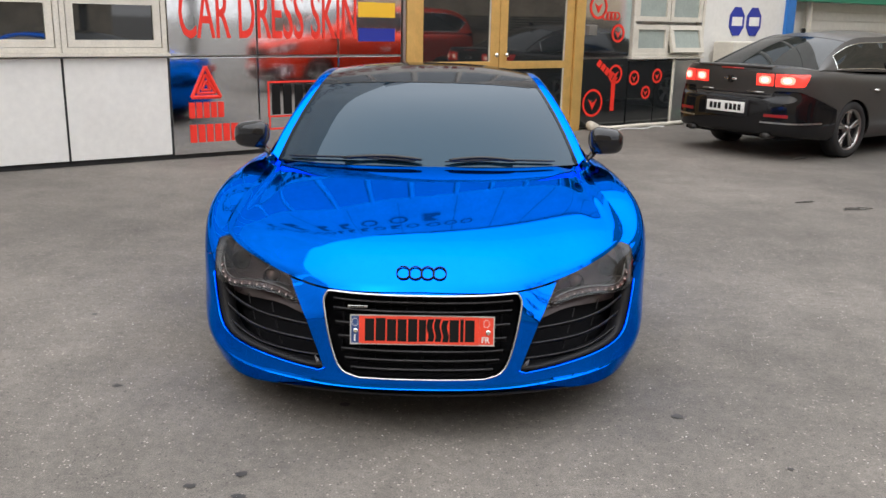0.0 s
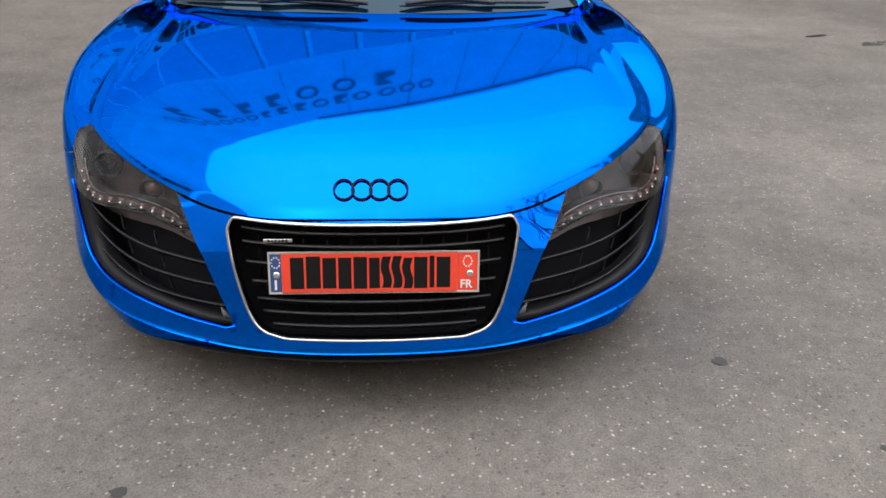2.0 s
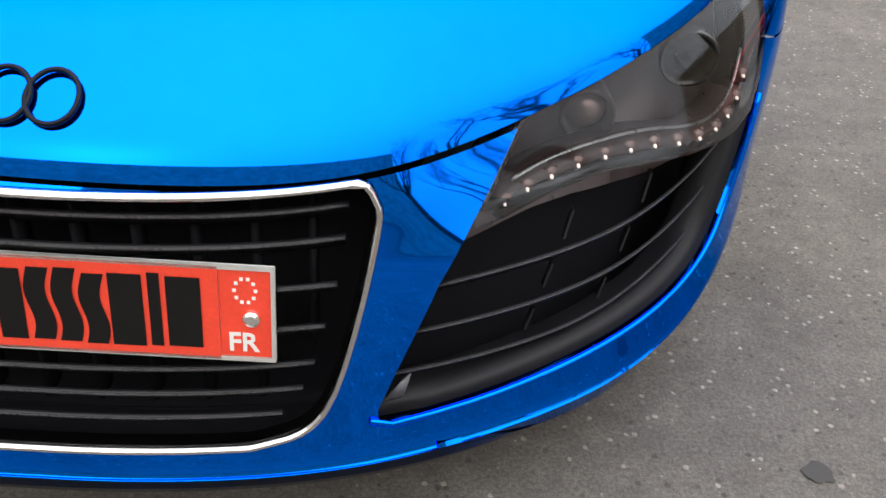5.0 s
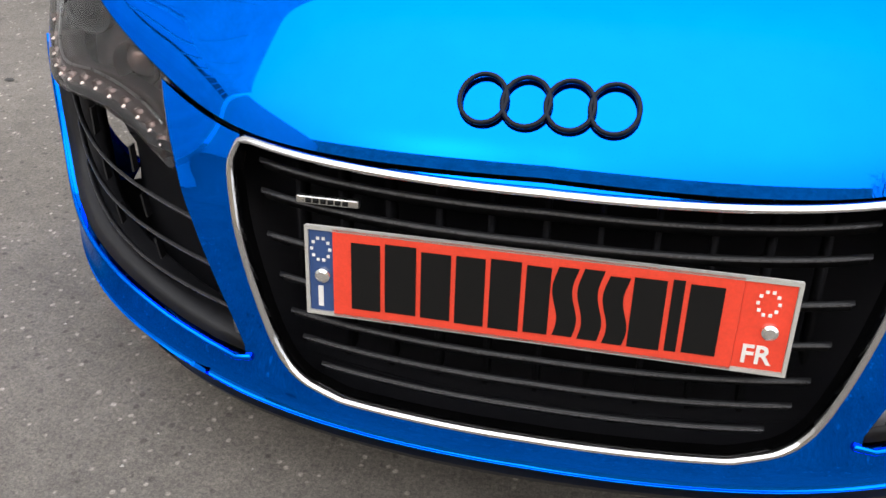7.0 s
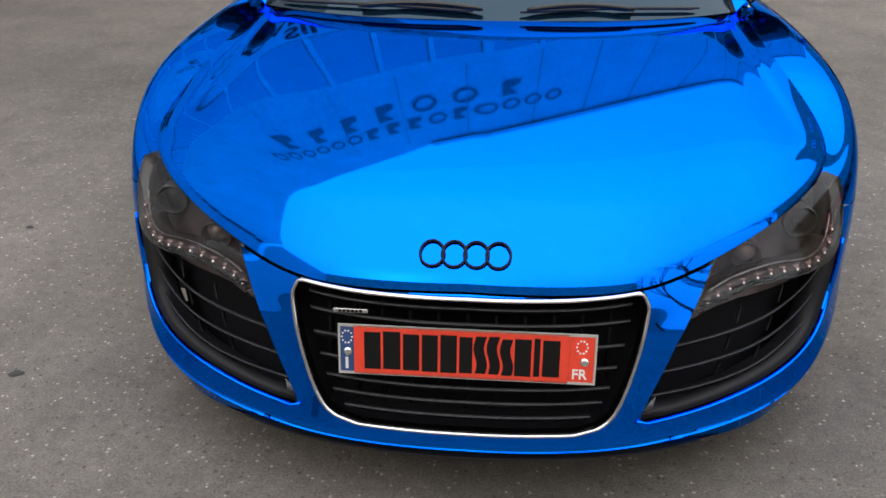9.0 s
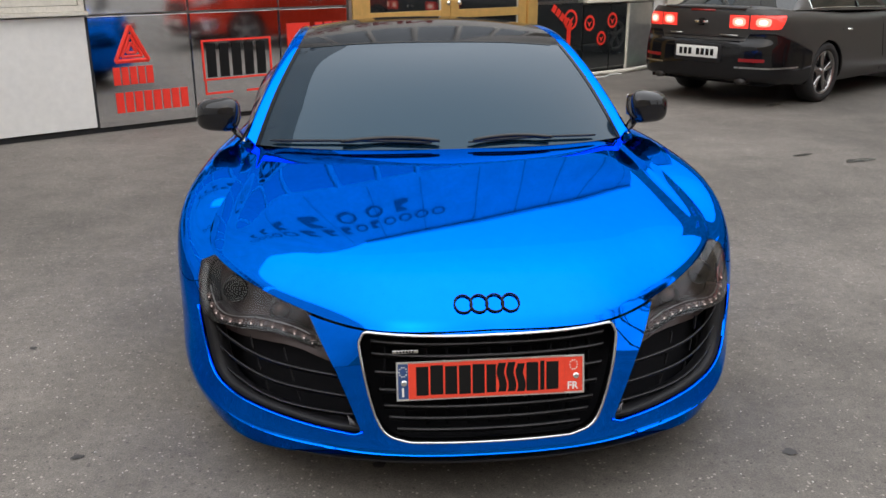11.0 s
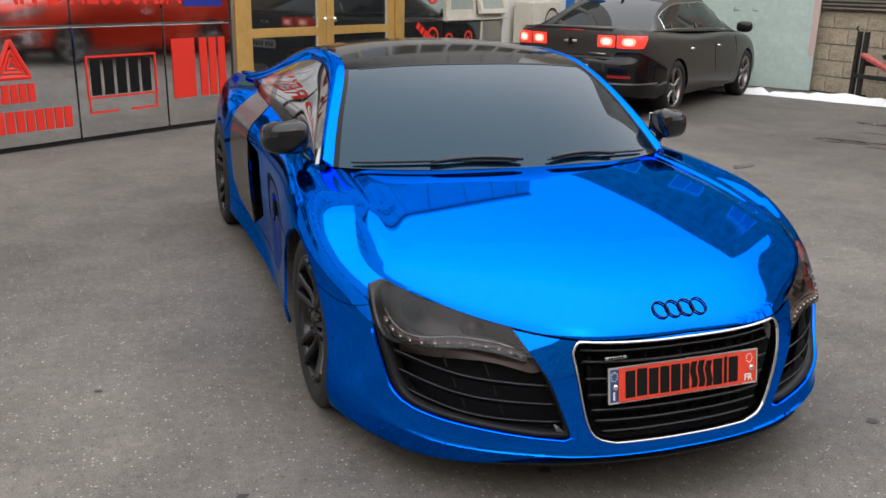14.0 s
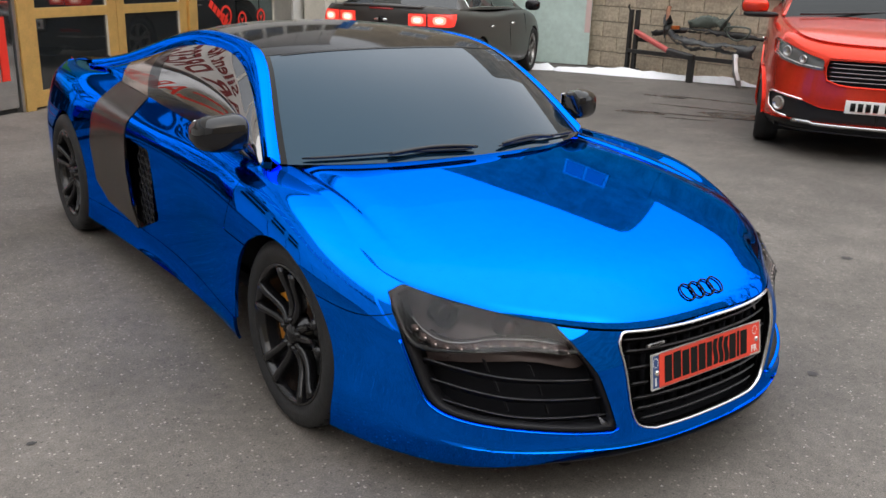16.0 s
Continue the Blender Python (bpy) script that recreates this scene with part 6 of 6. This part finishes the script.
# grey saloon, tail towards the yard
SALOON = pose(4.42, 8.12, 0, 0, 0, 34.6)
saloon = parked("saloon_car", "matt dark grey saloon with lit red tail lamps", Matrix())
flat_side = [(0.05, 0.22), (0.005, 0.34), (0.0, 0.50), (0.008, 0.68), (0.022, 0.80), (0.05, 0.90), (0.12, 0.955)]
tail_side, tail_last = hull([(0, -1.15), (0.4, -1.132), (0.68, -1.065), (0.83, -0.94), (0.895, -0.70), (0.918, -0.3), (0.925, 0.5), (0.925, 1.6), (0.92, 2.6), (0.88, 3.2), (0.74, 3.55), (0.45, 3.70), (0, 3.74)], [
    (0, [(0.07, 0.28), (0.0, 0.34), (-0.012, 0.54), (0.0, 0.68), (0.04, 0.745), (0.028, 0.93), (0.05, 1.05)]),
    (2, [(0.07, 0.28), (0.0, 0.34), (-0.012, 0.54), (0.002, 0.68), (0.035, 0.76), (0.03, 0.94), (0.06, 1.048)]),
    (3.2, [(0.06, 0.27), (0.0, 0.34), (-0.008, 0.54), (0.0, 0.68), (0.012, 0.80), (0.028, 0.95), (0.10, 1.045)]),
    (4.2, [(0.05, 0.25), (0.0, 0.34), (0.0, 0.50), (0.004, 0.68), (0.018, 0.83), (0.05, 0.96), (0.12, 1.03)]),
    (5.3, [(0.05, 0.22), (0.0, 0.34), (-0.008, 0.52), (0.0, 0.68), (0.02, 0.83), (0.05, 0.94), (0.12, 1.0)]),
    (6.3, flat_side), (7, flat_side), (8.2, [(0.05, 0.22), (0.0, 0.34), (-0.006, 0.52), (0.002, 0.66), (0.025, 0.78), (0.07, 0.87), (0.16, 0.92)]),
    (10, [(0.06, 0.22), (0.0, 0.34), (0.0, 0.46), (0.02, 0.56), (0.05, 0.64), (0.10, 0.70), (0.18, 0.75)]),
    (12, [(0.08, 0.24), (0.0, 0.34), (0.0, 0.42), (0.02, 0.5), (0.05, 0.56), (0.10, 0.61), (0.16, 0.65)])])
hubs = (0.0, 2.737)
arches = [(lambda p, x=x: math.hypot(p[1] - x, p[2] - 0.335) - 0.36) for x in hubs]
ear = lambda p: (0.715 if abs(p[0]) < 0.52 else min(0.795, 0.715 + (abs(p[0]) - 0.52) * 2) if p[1] < -0.95 else 0.795 - (p[1] + 0.95) * 0.34)
grey_side = lambda p: p[2] - ear(p) if p[1] < -0.36 else 1.0
lamp_in = lambda p: min(abs(p[0]) - 0.335, 0.55 - abs(p[0]), p[2] - 0.842, 0.985 - p[2], -1.0 - p[1])
lamp_out = lambda p: min(abs(p[0]) - 0.562, p[2] - 0.837 - 0.10 * max(0.0, p[1] + 0.98), 0.988 - p[2], -0.87 - p[1] + (p[2] - 0.9) * 0.7)
off_lamps = [lambda p: -lamp_in(p), lambda p: -lamp_out(p)]
skin("body", tail_side, steps(-12, 12, 260), steps(0, 6, 40), arches + [grey_side] + off_lamps, MATT_GREY, saloon)
skin("rear_bumper", lambda u, v: tail_side(u, v, -0.004), steps(-4.9, 4.9, 120), steps(0, 5, 40), arches + [lambda p: ear(p) - 0.006 - p[2], lambda p: -0.355 - p[1]], GLOSS_BLACK, saloon, "gloss black rear bumper")
part("boot_and_bonnet", lid_over(tail_side, tail_last, [(0, -1.10, 1.055), (1, -1.07, 1.06), (2, -0.9, 1.062), (3, -0.6, 1.06), (4, -0.3, 1.05), (5.3, 0.2, 1.0), (7, 1.6, 0.97), (8, 2.4, 0.96), (9, 2.9, 0.91), (10, 3.3, 0.83), (11, 3.52, 0.74), (12, 3.58, 0.652)], 90), MATT_GREY, saloon)
cabin(saloon, ((-0.66, 1.03), (2.45, 0.95)), ((0.25, 1.40), (1.55, 1.42)), MATT_GREY, 0.80, 0.57)
for s in (1, -1):
    half = steps(0.0, 4.5, 90) if s > 0 else steps(-4.5, 0.0, 90)
    for inside, y0 in ((lamp_in, 0.38), (lamp_out, 0.63)):
        lampset = skin("tail_lamp", lambda u, v: tail_side(u, v, -0.006), half, steps(3.6, 6, 40), [lambda p: inside(p) - 0.003], LAMP_RED, saloon, "lit red tail lamp")
        skin("lamp_core", lambda u, v: tail_side(u, v, -0.009), half, steps(4, 6, 30), [lambda p: 1 - abs((abs(p[0]) - y0 - 0.065) / 0.072) ** 3 - abs((p[2] - 0.912) / 0.046) ** 3 if p[1] < -0.9 else -1.0], LAMP_CORE, lampset, edge=0.002)
        skin("lamp_spot", lambda u, v: tail_side(u, v, -0.0105), half, steps(4, 6, 30), [lambda p: 1 - abs((abs(p[0]) - y0 - 0.065) / 0.042) ** 2.5 - abs((p[2] - 0.912) / 0.026) ** 2.5 if p[1] < -0.9 else -1.0], LAMP_SPOT, lampset, edge=0.001)
    skin("reflector", lambda u, v: tail_side(u, v, -0.010), half, steps(1, 4, 30), [lambda p: min(abs(p[0]) - 0.50, 0.76 - abs(p[0]), p[2] - 0.50, 0.535 - p[2])], mat("dark_reflector", (0.25, 0.015, 0.015), 0.2), saloon, edge=0.004)
    skin("bumper_trim", lambda u, v: tail_side(u, v, -0.012), half, steps(1, 4, 40), [lambda p: min(abs(p[0]) - 0.46, -0.62 - p[1], p[2] - 0.43, 0.447 - p[2])], STEEL, saloon, edge=0.004)
    part("exhaust", bar([[Vector((-1.12 + d, s * 0.52 + 0.06 * math.cos(a), 0.285 + 0.035 * math.sin(a))) for a in np.linspace(0, math.tau, 10, endpoint=False)] for d in (0, 0.15)]), IRON, saloon)
    part("door_mirror", lump((2.12, s * 1.02, 1.02), (0.07, 0.11, 0.075)), GLOSS_BLACK, saloon)
    for x in (0.42, 1.42):
        part("door_handle", bar([[Vector((x + 0.1 * q, s * (0.90 + 0.022 * math.sin(math.pi * q)), 0.79 + d)) + Vector((0, s * e, 0)) for d, e in ((-0.014, 0), (0.014, 0), (0.012, 0.016), (-0.012, 0.016))] for q in np.linspace(0, 2, 7) * 0.9]), CHROME, saloon)
    for x0 in (0.32, 1.33, 2.2):
        part("door_joint", bar([[Vector((x0 + (0.04 if z < 0.5 else 0.0), s * y, z)) + Vector((dx, s * e, 0)) for dx, e in ((-0.004, 0), (0.004, 0), (0.004, 0.004), (-0.004, 0.004))] for y, z in ((0.905, 0.28), (0.924, 0.46), (0.918, 0.66), (0.902, 0.80), (0.875, 0.9))]), DARK, saloon)
part("boot_lip", bar([[Vector((-1.10 + 0.1 * abs(y) ** 2.4 + d, y, 1.05 + z)) for d, z in ((0.12, -0.01), (-0.012, -0.012), (-0.022, 0.008), (-0.01, 0.016), (0.12, 0.012))] for y in np.linspace(-0.5, 0.5, 17)]), MATT_GREY, saloon)
part("boot_joint", bar([[Vector((-1.108 + 0.28 * abs(y) ** 3 - d, y, 0.742 + z)) for d, z in ((-0.03, 0), (0.004, 0), (0.004, 0.009), (-0.03, 0.009))] for y in np.linspace(-0.52, 0.52, 13)]), DARK, saloon)
recess = part("plate_recess", boxes(((-1.172, -0.30, 0.475), (-1.14, 0.30, 0.675)), bevel=0.012), PLASTIC, saloon)
plate_r = part("plate", boxes(((-1.186, -0.265, 0.52), (-1.172, 0.265, 0.645)), bevel=0.003), PLATE_PALE, saloon, "pale number plate with dark bars")
for k, y in enumerate((0.2, 0.14, 0.08, -0.02, -0.08, -0.14, -0.2)):
    part("plate_bar", boxes(((-1.1895, y - 0.02, 0.548), (-1.1865, y + 0.02, 0.618))), INK, plate_r)
part("emblem", boxes(((-1.138, -0.085, 0.885), (-1.112, 0.085, 0.915)), bevel=0.006), CHROME, saloon)
part("emblem", boxes(((-1.141, -0.03, 0.86), (-1.115, 0.03, 0.94)), bevel=0.006), GLOSS_BLACK, saloon)
for y0, y1 in ((-0.45, -0.24), (0.25, 0.40)):
    part("name_bars", boxes(((-1.122, y0, 0.765), (-1.095, y1, 0.778))), GREY_STEEL, saloon)
part("brake_lamp", boxes(((-1.12, -0.15, 1.015), (-1.10, 0.15, 1.035))), mat("dim_red", (0.3, 0.02, 0.02), 0.3), saloon)
part("antenna", lump((0.2, 0, 1.46), (0.05, 0.012, 0.03)), GLOSS_BLACK, saloon)
part("underbody", boxes(((-0.95, -0.74, 0.24), (3.4, 0.74, 0.6))), DARK, saloon)
for x in hubs:
    for y in (-0.805, 0.805):
        road_wheel(saloon, x, y, 0.335, 5, ALLOY, "silver and black split-spoke wheel")
saloon.matrix_world = SALOON

# red people carrier, nose towards the yard
VAN = pose(6.02, 2.855, 0, 0, 0, 214)
van = parked("people_carrier", "satin red people carrier with chrome grille bars", Matrix())
van_side, van_last = hull([(0, 0.955), (0.35, 0.93), (0.62, 0.845), (0.79, 0.70), (0.89, 0.48), (0.95, 0.15), (0.98, -0.4), (0.985, -1.5), (0.985, -2.8), (0.95, -3.7), (0.8, -4.05), (0.4, -4.15), (0, -4.17)], [
    (0, [(0.07, 0.25), (0.005, 0.31), (-0.01, 0.47), (0.0, 0.645), (0.012, 0.84), (0.045, 0.94), (0.10, 0.985)]),
    (1, [(0.07, 0.25), (0.005, 0.31), (-0.01, 0.47), (0.0, 0.645), (0.014, 0.84), (0.05, 0.95), (0.10, 0.992)]),
    (2, [(0.07, 0.25), (0.005, 0.31), (-0.012, 0.47), (0.0, 0.645), (0.018, 0.86), (0.055, 0.97), (0.11, 1.015)]),
    (3, [(0.07, 0.25), (0.005, 0.32), (-0.012, 0.48), (0.0, 0.675), (0.022, 0.89), (0.06, 1.01), (0.12, 1.05)]),
    (4, [(0.06, 0.25), (0.005, 0.32), (0.0, 0.49), (0.002, 0.733), (0.02, 0.93), (0.06, 1.055), (0.13, 1.09)]),
    (5, [(0.05, 0.25), (0.0, 0.34), (-0.012, 0.5), (-0.008, 0.762), (0.015, 0.97), (0.055, 1.09), (0.13, 1.13)]),
    (6, [(0.05, 0.24), (0.0, 0.34), (0.0, 0.5), (0.0, 0.791), (0.01, 1.0), (0.04, 1.13), (0.11, 1.175)]),
    (9, [(0.05, 0.24), (0.0, 0.34), (0.0, 0.5), (0.0, 0.791), (0.01, 1.0), (0.04, 1.14), (0.11, 1.2)]),
    (12, [(0.05, 0.28), (0.0, 0.36), (0.0, 0.5), (0.0, 0.791), (0.02, 1.0), (0.05, 1.15), (0.1, 1.22)])])
VLAMP = [(0.475, 0.78), (0.475, 0.86), (0.60, 0.895), (0.76, 0.96), (0.85, 1.0), (0.872, 0.99), (0.868, 0.895), (0.80, 0.84), (0.66, 0.8)]
VGRILLE = [(-0.43, 0.695), (-0.455, 0.795), (-0.43, 0.87), (0.43, 0.87), (0.455, 0.795), (0.43, 0.695), (0.30, 0.663), (-0.30, 0.663)]
VFOG = [(0.0, 0.355), (0.0, 0.445), (0.44, 0.455), (0.60, 0.505), (0.845, 0.545), (0.868, 0.53), (0.862, 0.42), (0.80, 0.372), (0.62, 0.345)]
van_lamp = lambda p: -poly_distance(abs(p[0]), p[2], VLAMP, 0.006) if p[1] > 0.2 else -1.0
van_grille = lambda p: -poly_distance(p[0], p[2], VGRILLE, 0.012) if p[1] > 0.6 else -1.0
van_fog = lambda p: -poly_distance(abs(p[0]), p[2], VFOG, 0.006) if p[1] > 0.2 else -1.0
low_edge = lambda p: p[2] - (0.335 if p[1] > 0.45 else 0.335 - (0.45 - p[1]) * 0.3)
v_arches = [(lambda p, x=x: math.hypot(p[1] - x, p[2] - 0.355) - 0.385) for x in (0.0, -3.06)]
skin("body", van_side, steps(-12, 12, 300), steps(0, 6, 48), v_arches + [lambda p: -van_lamp(p), lambda p: -van_grille(p), lambda p: -van_fog(p), low_edge], RED_WRAP, van, edge=0.02, flip=True)
skin("lower_valance", lambda u, v: van_side(u, v, 0.012), steps(-4.4, 4.4, 80), steps(0, 2, 12), [lambda p: 0.345 - p[2]], PLASTIC, van, "black lower valance", flip=True)
part("bonnet", lid_over(van_side, van_last, [(0, 0.855, 0.992), (1, 0.80, 1.01), (2, 0.66, 1.05), (3, 0.48, 1.09), (4, 0.25, 1.13), (5, 0.0, 1.17), (6, -0.3, 1.2), (7.5, -1.5, 1.2), (9, -3, 1.2), (12, -4.07, 1.22)], 90), RED_WRAP, van)
cabin(van, ((-4.0, 1.22), (-0.15, 1.18)), ((-3.6, 1.72), (-1.1, 1.74)), RED_WRAP, 0.86, 0.70)
VLENS = mat("lamp_glass_grey", (0.10, 0.108, 0.11), 0.08, coat=1.0)


def van_face(y, z, inset=0.0):
    """The point of the van's nose at a given side distance and height."""
    best = None
    u0, u1 = 0.0, 5.0
    v = 3.0
    for _ in range(14):
        for _ in range(18):
            mid = (u0 + u1) / 2
            u0, u1 = (mid, u1) if van_side(mid, v)[0] < abs(y) else (u0, mid)
        u = u0
        a, b = 0.0, 6.0
        for _ in range(16):
            v = (a + b) / 2
            a, b = (v, b) if van_side(u, v)[2] < z else (a, v)
        u0, u1 = 0.0, 5.0
        if best is not None and abs(best[0] - u) < 1e-4:
            break
        best = (u, v)
    p = van_side(u, v, inset)
    return Vector((p[1], math.copysign(p[0], y), p[2]))


for s in (1, -1):
    half = steps(0.3, 5.0, 80) if s > 0 else steps(-5.0, -0.3, 80)
    headlamp = skin("headlamp", lambda u, v: van_side(u, v, 0.004), half, steps(2.6, 6, 40), [lambda p: van_lamp(p) - 0.002], VLENS, van, "clear grey headlamp with projector rings", edge=0.02, flip=True)
    side_y = -s
    for y, z, r in ((0.775, 0.91, 0.048), (0.64, 0.86, 0.036)):
        c = van_face(side_y * y, z, -0.004)
        ringlet = lathe([(0.0, r), (0.012, r * 0.97), (0.014, r * 0.82), (0.002, r * 0.7), (0.004, 0.0)], 24)
        bmesh.ops.transform(ringlet, matrix=Matrix.Translation(c) @ Matrix.Rotation(side_y * 0.75, 4, "Z"), verts=ringlet.verts)
        part("projector", ringlet, STEEL, headlamp)
    part("lamp_edge", tube(bmesh.new(), [van_face(side_y * y, z, -0.004) for y, z in VLAMP[3:6]] , 0.008, 6), STEEL, headlamp)
    part("lamp_strip", tube(bmesh.new(), [van_face(side_y * y, z + 0.016, -0.004) for y, z in (VLAMP[0], VLAMP[8], VLAMP[7], VLAMP[6])], 0.006, 6), STEEL, headlamp)
    fog = skin("fog_surround", lambda u, v: van_side(u, v, 0.012), steps(0.0, 5.0, 80) if s > 0 else steps(-5.0, 0.0, 80), steps(1, 4.4, 40), [lambda p: van_fog(p) - 0.001], PLASTIC, van, edge=0.02, flip=True)
    edge = [van_face(side_y * y, z, -0.006) for y, z in ((0.60, 0.515), (0.72, 0.535), (0.845, 0.553), (0.875, 0.535), (0.872, 0.47), (0.866, 0.42), (0.81, 0.37), (0.71, 0.353))]
    part("chrome_line", tube(bmesh.new(), edge, 0.011, 6), CHROME, fog)
    cup = lathe([(-0.02, 0.062), (0.016, 0.06), (0.02, 0.052), (0.004, 0.046), (0.0, 0.03), (0.006, 0.0)], 24)
    bmesh.ops.transform(cup, matrix=Matrix.Translation(van_face(side_y * 0.79, 0.455, 0.0)) @ Matrix.Rotation(side_y * 0.7, 4, "Z"), verts=cup.verts)
    part("fog_lamp", cup, STEEL, fog)
    part("door_mirror", lump((-0.42, s * 1.12, 1.25), (0.075, 0.13, 0.075)), RED_WRAP, van)
    part("mirror_base", lump((-0.40, s * 1.06, 1.175), (0.06, 0.17, 0.028)), PLASTIC, van)
    part("door_handle", lump((-1.55, s * 1.0, 0.88), (0.1, 0.02, 0.018)), CHROME, van)
vgrille = skin("grille", lambda u, v: van_side(u, v, 0.03), steps(-2.4, 2.4, 60), steps(2.4, 6, 40), [lambda p: van_grille(p) + 0.004], DARK, van, edge=0.0, flip=True)
for k in range(5):
    z = 0.698 + 0.036 * k
    part("grille_bar", tube(bmesh.new(), [van_face(y, z, 0.008) for y in np.linspace(-0.435, 0.435, 21)], 0.006, 6), mat("smoked_chrome", (0.22, 0.2, 0.2), 0.2, 1.0), vgrille)
part("grille_edge", tube(bmesh.new(), [van_face(y, z, -0.002) for y, z in outline_points(VGRILLE, 0.006, 48)], 0.009, 6, closed=True), RED_WRAP, vgrille)
part("lower_trim", tube(bmesh.new(), [van_face(y, 0.318 + (0.012 if abs(y) > 0.5 else 0), -0.012) for y in np.linspace(-0.66, 0.66, 31)], 0.017, 6), STEEL, van, "satin silver lower trim")
vplate = part("plate", boxes(((0.962, -0.26, 0.44), (0.977, 0.26, 0.55)), bevel=0.003), PLATE_PALE, van, "pale number plate with dark bars")
for k, y in enumerate((0.19, 0.13, 0.07, -0.02, -0.08, -0.14, -0.2)):
    part("plate_bar", boxes(((0.9775, y - 0.02, 0.46), (0.9805, y + 0.02, 0.53))), INK, vplate)
part("wiper", tube(bmesh.new(), [(-0.13 - 0.02 * k, -0.7 + 0.14 * k, 1.20 + 0.008 * k) for k in range(10)], 0.01, 6), PLASTIC, van)
part("underbody", boxes(((-3.8, -0.8, 0.2), (0.6, 0.8, 0.6))), DARK, van)
for x in (0.0, -3.06):
    for y in (-0.86, 0.86):
        road_wheel(van, x, y, 0.355, 5, ALLOY, "silver split-spoke wheel")
van.matrix_world = VAN
